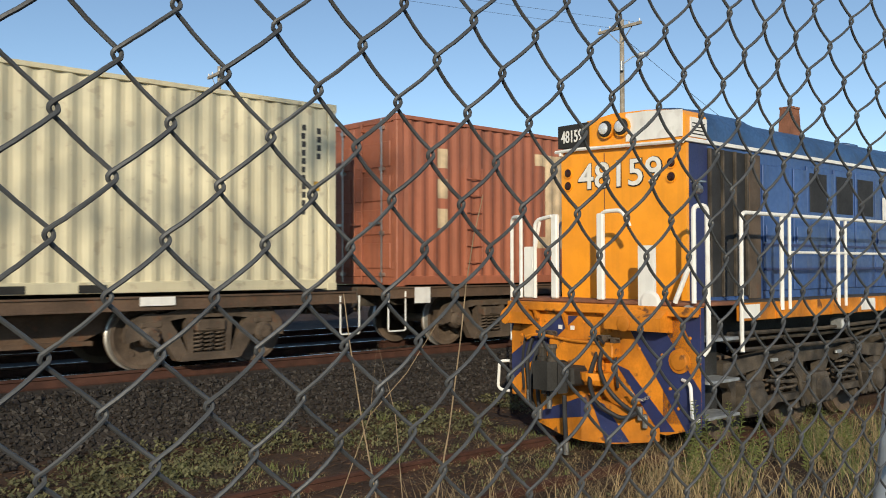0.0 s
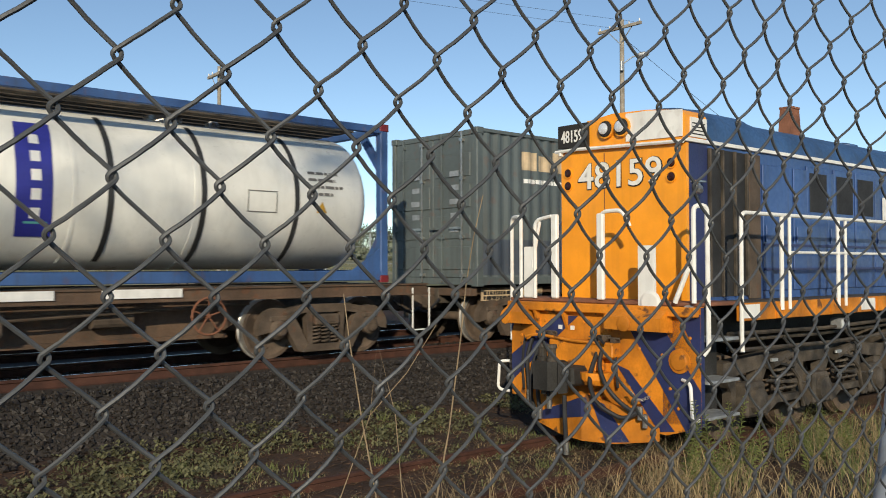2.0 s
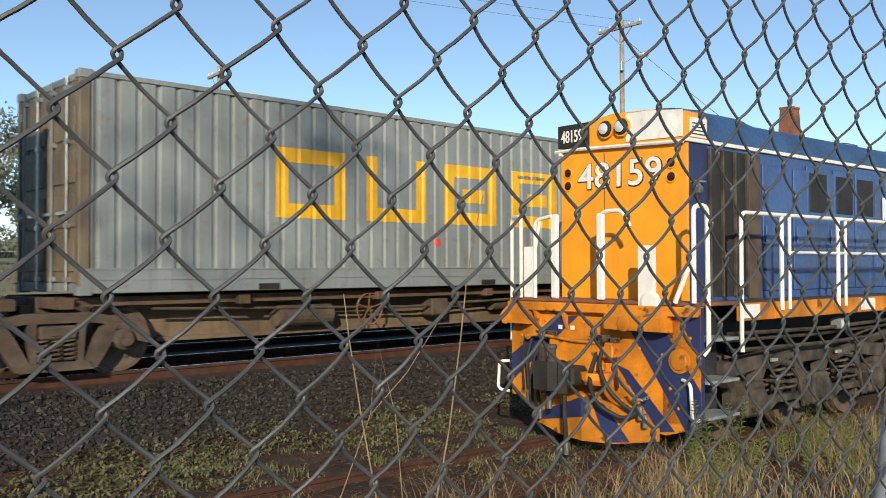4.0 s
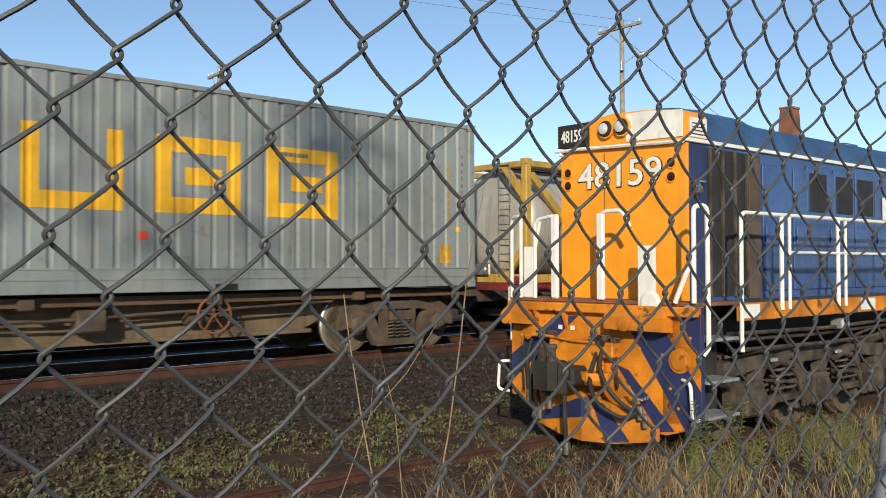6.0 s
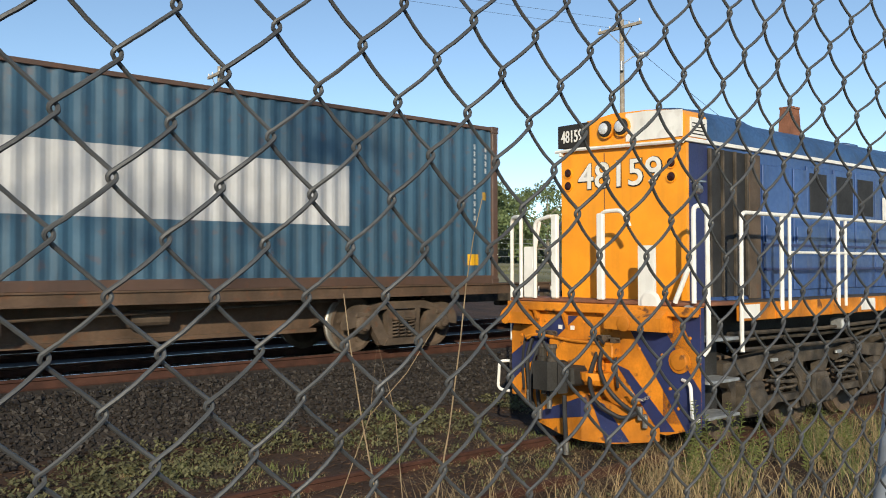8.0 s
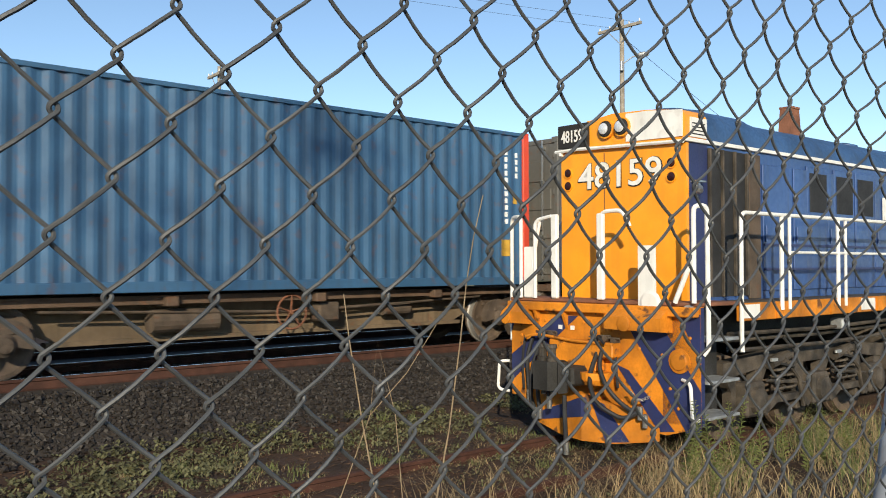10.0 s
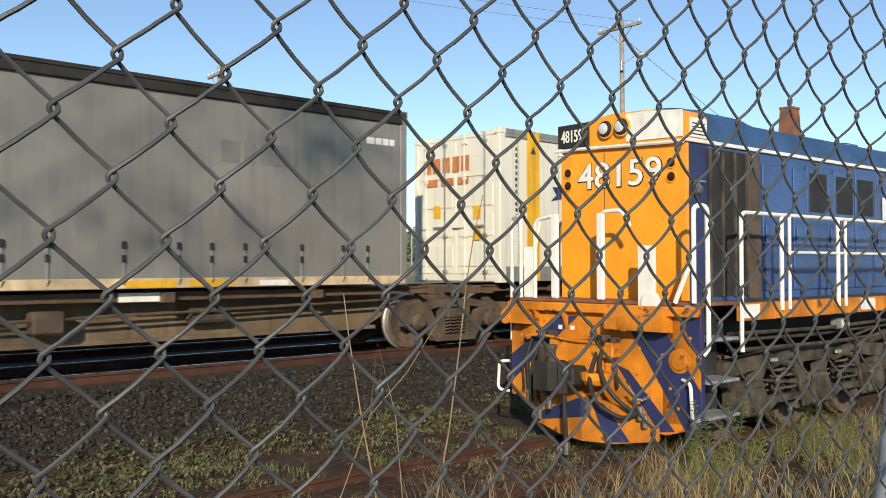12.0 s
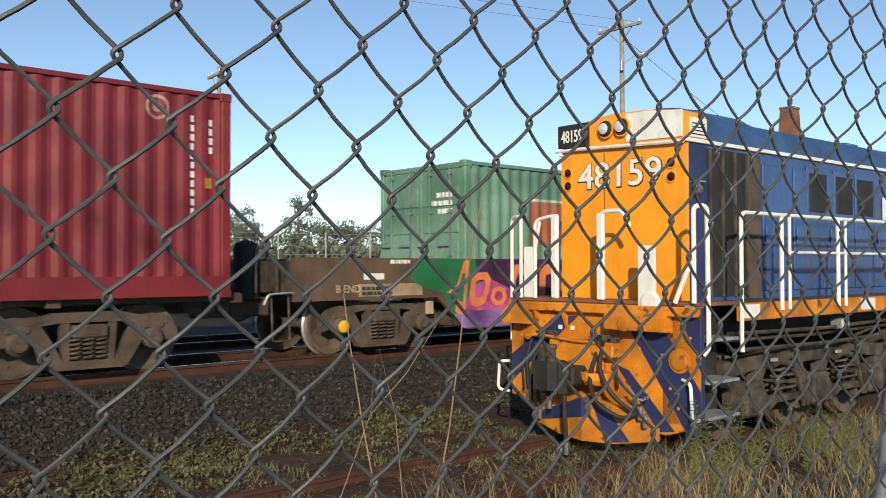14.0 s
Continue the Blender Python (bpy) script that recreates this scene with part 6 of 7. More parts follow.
# last wagon: deep well sides, sprayed with colour
WL = 17.5
S9 = 243.3
w = train_thing("well_wagon", S9, YC, ZR, "brown well wagon with sprayed green and purple sides", "wagon", "container wagons")
M_WELLGREEN = mat("sprayed_green", (0.02, 0.16, 0.06), 0.6, 0, 0.2, 2)
M_WELLPURP = mat("sprayed_purple", (0.16, 0.06, 0.26), 0.6, 0, 0.4, 1.5, hue=(0.28, 0.16, 0.45))
M_WELLPLUM = mat("sprayed_plum", (0.06, 0.015, 0.06), 0.6, 0, 0.3, 2)
M_WELLORANGE = mat("sprayed_orange", (0.75, 0.22, 0.08), 0.6, 0, 0.2, 3)
for y in (-1.25, 1.17):
    bm = bmesh.new()
    prism(bm, [(0.0, 0.88), (0.0, 1.55), (WL, 1.55), (WL, 0.88), (WL - 2.9, 0.88), (WL - 3.6, 0.3), (3.6, 0.3), (2.9, 0.88)], 1, y, y + 0.08)
    part("side_wall", bm, M_WAGON, w)
bm = bmesh.new()
box(bm, 0.05, 1.2, -1.17, 1.17, 1.0, 1.5, 0.02)
box(bm, WL - 1.2, WL - 0.3, -1.17, 1.17, 1.0, 1.36, 0.02)
part("end_deck", bm, M_GREASE, w)
bm = bmesh.new()
box(bm, 3.4, WL - 3.4, -1.17, 1.17, 0.35, 0.62, 0.02)
part("well_floor", bm, M_GREASE, w)
M_WELLPINK = mat("sprayed_magenta", (0.42, 0.04, 0.22), 0.6, 0, 0.35, 2.5, hue=(0.5, 0.1, 0.3))
for nm, pol, mt, up in (
        ("sprayed_patch", [(2.27, 1.2), (2.5, 1.54), (12.0, 1.54), (12.0, 0.32), (3.55, 0.32), (3.2, 0.62), (3.05, 0.95), (2.6, 1.04)], M_WELLGREEN, 0.004),
        ("sprayed_ground", [(3.95, 1.10), (3.8, 1.54), (13.0, 1.54), (13.0, 0.8), (4.4, 0.8)], M_WELLPLUM, 0.007),
        ("sprayed_fade", [(3.5, 0.32), (3.3, 0.58), (4.0, 0.66), (5.5, 0.74), (13.0, 0.7), (13.0, 0.32)], M_WELLPURP, 0.010),
        ("sprayed_glow", [(3.52, 0.62), (3.72, 1.05), (4.15, 1.2), (4.7, 1.0), (5.3, 0.76), (4.5, 0.62)], M_WELLPINK, 0.012)):
    painted(w, [pol], -1.25, mt, 0, nm, "", (), up)
for pol in ([(3.1, 0.95), (3.35, 1.08), (3.52, 1.5), (3.6, 1.54), (3.66, 1.5), (3.6, 1.0), (3.55, 0.6), (3.42, 0.56), (3.3, 0.62), (3.36, 0.92)],
            [(3.66, 0.98), (3.72, 1.24), (3.85, 1.3), (4.1, 1.31), (4.2, 1.2), (4.16, 1.0), (4.05, 0.75), (3.85, 0.68), (3.7, 0.72)],
            [(4.18, 0.82), (4.25, 1.0), (4.4, 1.05), (4.58, 1.0), (4.62, 0.82), (4.5, 0.7), (4.3, 0.7)],
            [(4.7, 0.62), (4.72, 1.2), (4.85, 1.44), (5.15, 1.46), (5.32, 1.25), (5.25, 0.9), (5.05, 0.6)],
            [(5.5, 0.66), (5.55, 1.4), (5.8, 1.46), (6.2, 1.3), (6.3, 0.9), (6.0, 0.62)]):
    cx, cz = sum(p[0] for p in pol) / len(pol), sum(p[1] for p in pol) / len(pol)
    inner = [(cx + (a - cx) * 0.5, cz + (b - cz) * 0.52) for a, b in pol]
    painted(w, [pol], -1.25, M_WELLORANGE, 0, "sprayed_letter", "orange sprayed letter outline", [inner], 0.015)
painted(w, [rect(1.3, 1.72, 1.2, 1.3)], -1.25, M_WHITE, 0, "plate")
painted(w, bars(1.85, 1.46, 0.55, 0.07, 1, 0.1, 83), -1.25, M_WHITE, 0, "serial_mark", "", (), 0.006)
painted(w, [rect(2.62, 2.8, 0.6, 0.82)], -1.25, P_CREAMLET, 0, "small_plate")
painted(w, bars(1.26, 0.95, 0.7, 0.16, 2, 0.3, 81), -1.25, P_INK, 0, "serial_mark", "", (), 0.008)
painted(w, [rect(1.2, 2.55, 0.93, 1.13)], -1.25, mat("stained_cream_plate", (0.36, 0.27, 0.18), 0.8, 0, 0.3, 4), 0, "plate", "", (), 0.002)
flat_text(w, "B END", 0.75, -1.256, 1.0, 0.17, P_CREAMLET)
bm = bmesh.new()
tube(bm, bent([(-0.1, -0.9, 1.0), (-0.1, -0.9, 1.7), (-0.1, -0.3, 1.7), (-0.1, -0.3, 1.0)], 0.1), 0.02, 6)
part("hand_rail", bm, M_GREASE, w)
bm = bmesh.new()
box(bm, -0.6, 0.25, -0.14, 0.14, 0.62, 0.9, 0.03)
part("coupler", bm, M_DUST, w)
bm = bmesh.new()
rod(bm, (-0.16, -0.1, 0.9), (-0.16, -0.1, 1.72), 0.21, 0.2, 16)
lathe(bm, [(0, 0.2), (0.06, 0.18), (0.1, 0.1), (0.12, 0.02)], (-0.16, -0.1, 1.72), (0, 0, 1), 16)
part("hand_brake_stand", bm, M_BLACK, w)
for pts, nm in (([(0.05, -1.2, 1.0), (-0.1, -1.24, 1.02), (-0.45, -1.24, 1.0), (-0.5, -1.2, 0.85)], "uncoupling_lever"), ([(-0.05, -1.15, 1.0), (-0.05, -1.2, 0.3), (-0.35, -1.2, 0.3), (-0.35, -1.15, 1.0)], "step_iron")):
    bm = bmesh.new()
    tube(bm, bent(pts, 0.05), 0.018, 6)
    part(nm, bm, M_POST if nm == "uncoupling_lever" else M_GREASE, w)
bm = bmesh.new()
tube(bm, bent([(0.0, -0.5, 1.5), (-0.05, -0.5, 1.78), (-0.05, -0.2, 1.86), (-0.02, -0.1, 1.8)], 0.08), 0.014, 6)
part("hose_hook", bm, M_GREASE, w)
bogie(w, 1.85, S9, -1)
bogie(w, WL - 1.85, S9)
# ---- parked diesel locomotive on the siding ----
loco = thing("diesel_locomotive", LOCO, "orange-nosed blue diesel locomotive with white handrails, parked", "locomotive")
LL = 14.7


def poly_plate(owner, name, poly, x, material, proud=0.005, label=""):
    bm = bmesh.new()
    prism(bm, poly, 0, x - proud, x)
    return part(name, bm, material, owner, label)


# underframe and platform
bm = bmesh.new()
box(bm, 0.02, LL - 0.02, -0.9, 0.9, 1.25, 1.6, 0.01)
part("underframe", bm, M_BLACK, loco)
bm = bmesh.new()
box(bm, -0.03, 0.75, -1.375, 1.375, 1.63, 1.67, 0.008)
part("front_platform", bm, M_RUST, loco, "worn steel front platform")
for y0 in (-1.375, 0.9):
    bm = bmesh.new()
    box(bm, 0.75, LL - 0.75, y0, y0 + 0.475, 1.62, 1.655)
    part("walkway", bm, M_GREASE, loco)
    bm = bmesh.new()
    yy = -1.378 if y0 < 0 else 1.33
    box(bm, 0.75, LL - 0.75, yy, yy + 0.05, 1.45, 1.65, 0.006)
    sill = part("side_sill", bm, M_ORANGE_WORN, loco, "chipped orange side sill")
    if y0 < 0:
        for x0, x1 in ((0.78, 1.15), (3.65, 4.05), (7.0, 7.4)):
            bm = bmesh.new()
            box(bm, x0, x1, yy - 0.005, yy, 1.48, 1.63)
            part("data_plate", bm, M_WHITE, sill)
        for k in range(9):
            bm = bmesh.new()
            x = 1.5 + k * 1.3
            prism(bm, [(x, 1.46), (x + 0.12, 1.46), (x + 0.05, 1.64), (x - 0.02, 1.64)], 1, yy - 0.02, yy)
            part("bracket", bm, M_ORANGE_WORN, sill)

# headstock with navy chevrons
bm = bmesh.new()
prism(bm, [(-1.375, 0.38), (-1.375, 1.63), (1.375, 1.63), (1.375, 0.45), (1.2, 0.45), (0.95, 0.25), (-0.95, 0.25)], 0, 0.0, 0.06)
head = part("headstock", bm, M_ORANGE_WORN, loco, "chipped orange headstock")
for pol in ([(1.373, 0.62), (1.373, 0.95), (0.62, 1.47), (0.28, 1.47)], [(1.373, 1.25), (1.373, 1.6), (1.2, 1.6)],
            [(-0.45, 1.38), (-0.95, 1.34), (-1.373, 0.75), (-1.373, 0.3), (-1.2, 0.3), (-0.72, 1.0)], [(-1.1, 1.55), (-1.373, 1.55), (-1.373, 1.05)],
            [(-0.28, 0.95), (-0.45, 0.9), (-1.05, 0.3), (-0.85, 0.27)]):
    poly_plate(head, "chevron", pol, 0.0, M_NAVY, 0.005, "navy blue chevron stripe")
# bolt heads
bm = bmesh.new()
lathe(bm, [(0, 0.02), (0.012, 0.018), (0.016, 0.004)], (0, 0, 0), (-1, 0, 0), 8)
bolt = mesh_of(bm, "bolt", M_ORANGE_WORN)
for yy, zz in ((1.2, 1.2), (1.2, 0.7), (1.0, 1.35), (0.8, 1.4), (0.2, 1.4), (-0.1, 1.32), (-0.6, 1.15), (-0.8, 0.85), (-1.0, 0.75), (-1.25, 1.3), (-1.28, 0.9), (-1.1, 0.55), (-0.9, 1.1), (-0.35, 0.55), (-0.6, 0.5)):
    share("bolt", bolt, head, pose(0, yy, zz))
# buffer beam
bm = bmesh.new()
box(bm, -0.1, 0.0, -1.36, 1.36, 1.52, 1.625, 0.01)
part("buffer_beam", bm, M_ORANGE_WORN, loco)
for y0, y1 in ((-1.03, -0.28), (1.0, 1.33)):
    bm = bmesh.new()
    prism(bm, [(-0.22, 1.36), (-0.22, 1.5), (-0.05, 1.62), (0.0, 1.62), (0.0, 1.34)], 1, y0, y1)
    bx = part("jumper_box", bm, M_ORANGE_WORN, loco)
    bm = bmesh.new()
    yc = (y0 + y1) / 2
    lathe(bm, [(0, 0.085), (0.012, 0.085), (0.016, 0.07), (0.02, 0.02)], (-0.222, yc + 0.1, 1.43), (-1, 0, 0), 16)
    part("jumper_cover", bm, M_ORANGE_WORN, bx)
for yy in (-0.2, 0.45, 0.9):
    bm = bmesh.new()
    prism(bm, [(-0.1, 1.52), (0, 1.52), (0, 1.3)], 1, yy - 0.02, yy + 0.02)
    part("gusset", bm, M_ORANGE_WORN, loco)
# coupler pocket, coupler and uncoupling gear
bm = bmesh.new()
box(bm, -0.16, 0.0, -0.35, 0.6, 1.03, 1.2, 0.015)
box(bm, -0.16, 0.0, -0.12, 0.6, 0.86, 1.06, 0.015)
part("coupler_pocket", bm, M_ORANGE_WORN, loco)
bm = bmesh.new()
box(bm, -0.40, 0.0, 0.02, 0.26, 0.70, 0.92, 0.03)
prism(bm, [(-0.62, 0.20), (-0.62, 0.42), (-0.38, 0.46), (-0.30, 0.24), (-0.40, 0.10), (-0.52, 0.12)], 2, 0.66, 0.98)
prism(bm, [(-0.60, 0.06), (-0.50, 0.02), (-0.38, 0.10), (-0.48, 0.18)], 2, 0.64, 0.98)
for yy in (0.22, 0.36):
    rod(bm, (-0.5, yy, 0.6), (-0.5, yy, 1.04), 0.035, seg=8)
part("coupler", bm, M_BLACK, loco, "greasy black knuckle coupler")
bm = bmesh.new()
lathe(bm, [(0, 0.02), (0.02, 0.13), (0.08, 0.17), (0.16, 0.18)], (-0.14, -0.1, 0.70), (0, 0, 1), 16)
part("draft_pocket", bm, M_ORANGE_WORN, loco)
for yy in (0.24, 0.38):
    bm = bmesh.new()
    lathe(bm, [(0, 0.06), (0.1, 0.065), (0.11, 0.05), (0.2, 0.05), (0.21, 0.065), (0.25, 0.06)], (-0.5, yy, 0.92), (0, 0, 1), 12)
    part("draft_cylinder", bm, M_GREASE, loco)
for pts in ([(-0.02, 1.12, 1.2), (-0.06, 1.14, 0.9), (-0.05, 1.12, 0.55)], [(-0.02, 0.6, 1.22), (-0.14, 0.6, 1.05), (-0.2, 0.62, 0.75), (-0.12, 0.6, 0.5)], [(-0.02, -0.3, 1.22), (-0.1, -0.34, 1.02), (-0.08, -0.36, 0.7)], [(-0.02, -0.1, 1.24), (-0.2, -0.16, 1.28), (-0.24, -0.3, 1.2)]):
    bm = bmesh.new()
    tube(bm, bent(pts, 0.12, 4), 0.017, 7)
    part("brake_pipe", bm, M_LEATHER, loco)
for yy, zz in ((-0.2, 1.24), (-0.32, 1.22), (0.62, 1.25), (0.78, 1.24), (-0.05, 1.22)):
    bm = bmesh.new()
    rod(bm, (-0.02, yy, zz), (-0.12, yy, zz), 0.035, seg=10)
    rod(bm, (-0.1, yy - 0.08, zz + 0.03), (-0.1, yy + 0.08, zz + 0.03), 0.012, seg=6)
    part("angle_cock", bm, M_DUST, loco)
bm = bmesh.new()
tube(bm, bent([(-0.14, -0.35, 1.18), (-0.2, 0.2, 1.2), (-0.14, 0.8, 1.24), (-0.14, 1.0, 1.2)], 0.1), 0.018, 6)
part("uncoupling_lever", bm, M_ORANGE_WORN, loco)
for k, pts in enumerate(([(-0.06, 0.95, 1.2), (-0.12, 1.0, 0.95), (-0.1, 0.98, 0.5)], [(-0.06, 0.78, 1.2), (-0.16, 0.88, 0.85), (-0.16, 0.9, 0.45), (-0.12, 0.85, 0.3)], [(-0.06, 0.68, 0.95), (-0.18, 0.78, 0.65), (-0.16, 0.75, 0.32)],
                         [(-0.08, -0.18, 1.2), (-0.25, -0.22, 0.95), (-0.3, -0.38, 0.72), (-0.25, -0.55, 0.55), (-0.18, -0.8, 0.42)], [(-0.1, -0.12, 1.15), (-0.3, -0.12, 0.8), (-0.4, -0.3, 0.55), (-0.3, -0.6, 0.4), (-0.2, -0.75, 0.5)], [(-0.45, 0.1, 0.6), (-0.5, 0.05, 0.4), (-0.5, 0.03, 0.05)], [(-0.1, 0.5, 0.95), (-0.3, 0.5, 0.7), (-0.35, 0.42, 0.5)])):
    bm = bmesh.new()
    tube(bm, bent(pts, 0.15, 5), 0.026, 8)
    h = part("air_hose", bm, M_LEATHER, loco)
    bm = bmesh.new()
    e = Vector(pts[-1])
    rod(bm, e + Vector((0, 0, 0.05)), e - Vector((0, 0, 0.09)), 0.036, 0.03, 10)
    part("hose_coupling", bm, M_STEEL, h)
bm = bmesh.new()
for i in range(11):
    a = Vector((-0.2, -0.62, 0.7)) + Vector((0, -0.04 * i * 0.6, -0.028 * i + 0.0025 * i * i))
    tube(bm, [a + Vector((0, 0.022 * math.cos(q), 0.014 * math.sin(q))) if i % 2 else a + Vector((0.014 * math.sin(q), 0.022 * math.cos(q), 0)) for q in (0, 1.05, 2.1, 3.14, 4.2, 5.24)], 0.006, 5, True)
part("chain", bm, M_STEEL, loco, "steel safety chain")
# plough
bm = bmesh.new()
tip = -0.28
plough = [(0.0, 0.62), (0.5, 0.5), (0.88, 0.32), (0.88, 0.18), (0.4, 0.10), (0.0, 0.09)]
for sgn in (1, -1):
    def px_(y):
        return tip * (1 - abs(y) / 1.25)
    v = [(px_(y), sgn * y, z) for y, z in plough] + [(px_(y) + 0.05, sgn * y, z) for y, z in plough]
    n = len(plough)
    add(bm, v, [tuple(range(n)), tuple(range(n, 2 * n))[::-1]] + [(i, (i + 1) % n, n + (i + 1) % n, n + i) for i in range(n)])
pl = part("plough", bm, M_ORANGE_WORN, loco, "orange and navy striped plough blade")
for sgn, pol in ((1, [(0.86, 0.20), (0.86, 0.29), (0.0, 0.58), (0.0, 0.36)]), (-1, [(0.0, 0.36), (0.0, 0.58), (0.07, 0.58), (0.07, 0.36)]), (-1, [(0.12, 0.57), (0.28, 0.53), (0.58, 0.14), (0.30, 0.105)])):
    bm = bmesh.new()
    add(bm, [(tip * (1 - y / 1.25) - 0.006, sgn * y, z) for y, z in pol], [tuple(range(len(pol)))])
    part("plough_stripe", bm, M_NAVY, pl)
# marker light and lifting lug on the headstock
bm = bmesh.new()
lathe(bm, [(0, 0.13), (0.02, 0.13), (0.022, 0.1), (0.04, 0.09), (0.042, 0.02)], (-0.001, -1.12, 1.05), (-1, 0, 0), 20)
part("tow_socket", bm, M_ORANGE_WORN, loco)
for yy, zz in ((0.55, 1.33), (0.36, 1.33)):
    bm = bmesh.new()
    box(bm, -0.012, -0.006, yy - 0.03, yy + 0.03, zz - 0.025, zz + 0.025)
    part("data_plate", bm, M_WHITE, head)
bm = bmesh.new()
rod(bm, (-0.02, -1.26, 1.58), (-0.06, -1.26, 1.58), 0.07, seg=14)
box(bm, -0.012, -0.004, -1.12, -0.92, 1.52, 1.6)
part("end_fitting", bm, M_POST, loco)

# hood
def arch(half, z0, z1, n=18, k=2.6):
    """A rounded roof in section."""
    out = []
    for i in range(n + 1):
        a = math.pi * i / n
        out.append((-half * math.copysign(abs(math.cos(a)) ** (2 / k), math.cos(a)), z0 + (z1 - z0) * math.sin(a) ** (2 / k)))
    return out


ARCH = arch(0.9, 3.45, 3.9)
bm = bmesh.new()
box(bm, 0.5, LL - 2.0, -0.9, 0.9, 1.63, 3.45)
hood = part("hood", bm, M_BLUE, loco, "faded blue hood side")
bm = bmesh.new()
prism(bm, ARCH, 0, 2.1, LL - 2.0)
roof = part("roof", bm, M_ROOF, loco, "dusty blue arched roof", smooth=True)
bm = bmesh.new()
prism(bm, arch(0.9, 3.45, 3.94, 18, 3.2), 0, 0.85, 1.9)
prism(bm, arch(0.895, 3.45, 3.91, 18, 3.0), 0, 1.9, 2.1)
lathe(bm, [(0, 0.42), (0.05, 0.40), (0.06, 0.05)], (1.5, 0, 3.92), (0, 0, 1), 24)
part("roof_cap", bm, M_ROOF, loco, "raised blue roof section", smooth=True)
bm = bmesh.new()
prism(bm, [(-0.91, 1.67), (0.93, 1.67), (0.93, 3.5), (-0.91, 3.43)], 0, 0.45, 0.5)
nose = part("nose", bm, M_ORANGE, loco, "bright orange flat nose end")
bm = bmesh.new()
prism(bm, [(-0.91, 3.46), (-0.91, 3.74), (-0.85, 3.8), (-0.4, 3.86), (0.1, 3.88), (0.45, 3.84), (0.5, 3.84), (0.5, 3.5)], 0, 0.44, 0.85)
part("light_housing", bm, M_ORANGE, loco)
bm = bmesh.new()
prism(bm, [(0.46, 3.52), (0.94, 3.54), (0.94, 3.82), (0.46, 3.82)], 0, 0.40, 0.7)
nb = part("number_board", bm, M_BLACK, loco, "black number board with white figures")


def nose_text(owner, words, y, z, size, x, bold, material, sx=1.0):
    me = lettering(words, size, bold, 0.003)
    me.materials.clear()
    me.materials.append(material)
    ob = new("lettering", me)
    ob.parent = owner
    ob.matrix_local = pose(x, y, z, 90, 0, -90) @ Matrix.Diagonal((sx, 1, 1, 1))
    return ob


nose_text(nb, "48159", 0.885, 3.6, 0.21, 0.397, 0.003, M_WHITE, 0.66)
nose_text(nose, "48159", 0.648, 3.0, 0.445, 0.444, 0.012, M_BLACK, 1.13)
nose_text(nose, "48159", 0.64, 3.006, 0.44, 0.437, 0.004, M_WHITE, 1.13)
bm = bmesh.new()
prism(bm, [(-0.88, 3.5), (-0.1, 3.52), (-0.1, 3.85), (-0.4, 3.845), (-0.88, 3.8)], 0, 0.425, 0.437)
part("blank_panel", bm, M_WHITE, loco, "white painted blank panel")
M_LENS = mat("headlight_glass", (0.82, 0.84, 0.86), 0.2, 0.35, 0.1, 8)
for y in (0.18, -0.06):
    bm = bmesh.new()
    lathe(bm, [(0, 0.115), (0.05, 0.115), (0.05, 0.10), (0.03, 0.09)], (0.44, y, 3.7), (-1, 0, 0), 24)
    hl = part("headlight", bm, M_ORANGE, loco, "round headlight in orange rim", smooth=True)
    bm = bmesh.new()
    lathe(bm, [(0.0, 0.095), (0.02, 0.09), (0.035, 0.05), (0.04, 0.01)], (0.394, y, 3.7), (-1, 0, 0), 20)
    part("reflector", bm, M_GRILLE, hl, smooth=True)
    bm = bmesh.new()
    lathe(bm, [(0.0, 0.068), (0.008, 0.064), (0.016, 0.04), (0.02, 0.01)], (0.354, y, 3.7), (-1, 0, 0), 20)
    part("lens", bm, M_LENS, hl, smooth=True)
M_TAIL = mat("dark_red_lens", (0.035, 0.010, 0.008), 0.2, 0, 0.2, 8)
for y in (0.81, -0.72):
    for z in (3.22, 3.06):
        bm = bmesh.new()
        lathe(bm, [(0, 0.066), (0.02, 0.066), (0.02, 0.056), (0.012, 0.05)], (0.45, y, z), (-1, 0, 0), 16)
        ml = part("marker_light", bm, M_ORANGE, loco)
        bm = bmesh.new()
        lathe(bm, [(0, 0.055), (0.02, 0.05), (0.026, 0.02)], (0.448, y, z), (-1, 0, 0), 12)
        part("lens", bm, M_TAIL, ml)
# door seams on the nose
for y in (0.24,):
    bm = bmesh.new()
    box(bm, 0.446, 0.449, y - 0.006, y + 0.006, 1.7, 3.42)
    part("door_seam", bm, M_RUST, nose)
# gutter round the nose and along the sides
bm = bmesh.new()
tube(bm, [(0.42, 1.0, 3.5), (0.40, 0.6, 3.5), (0.40, -0.91, 3.44)], 0.022, 6)
part("nose_gutter", bm, M_WHITE, loco, "white gutter strip")
for y in (-0.915, 0.915):
    bm = bmesh.new()
    box(bm, 0.4, LL - 2.0, y - 0.02, y + 0.02, 3.44, 3.485, 0.006)
    part("side_gutter", bm, M_WHITE, loco, "white gutter strip")
bm = bmesh.new()
box(bm, 0.52, 0.84, -0.925, -0.912, 3.5, 3.72)
sb = part("notice_board", bm, M_WHITE, loco, "white notice on the roof corner")
bm = bmesh.new()
for k in range(4):
    box(bm, 0.55, 0.8, -0.929, -0.925, 3.53 + k * 0.04, 3.542 + k * 0.04)
part("notice_line", bm, M_BLACK, sb)
bm = bmesh.new()
box(bm, 0.502, 0.868, -0.906, -0.9, 1.68, 3.43)
part("corner_panel", bm, M_NAVY, loco, "dark navy corner panel")
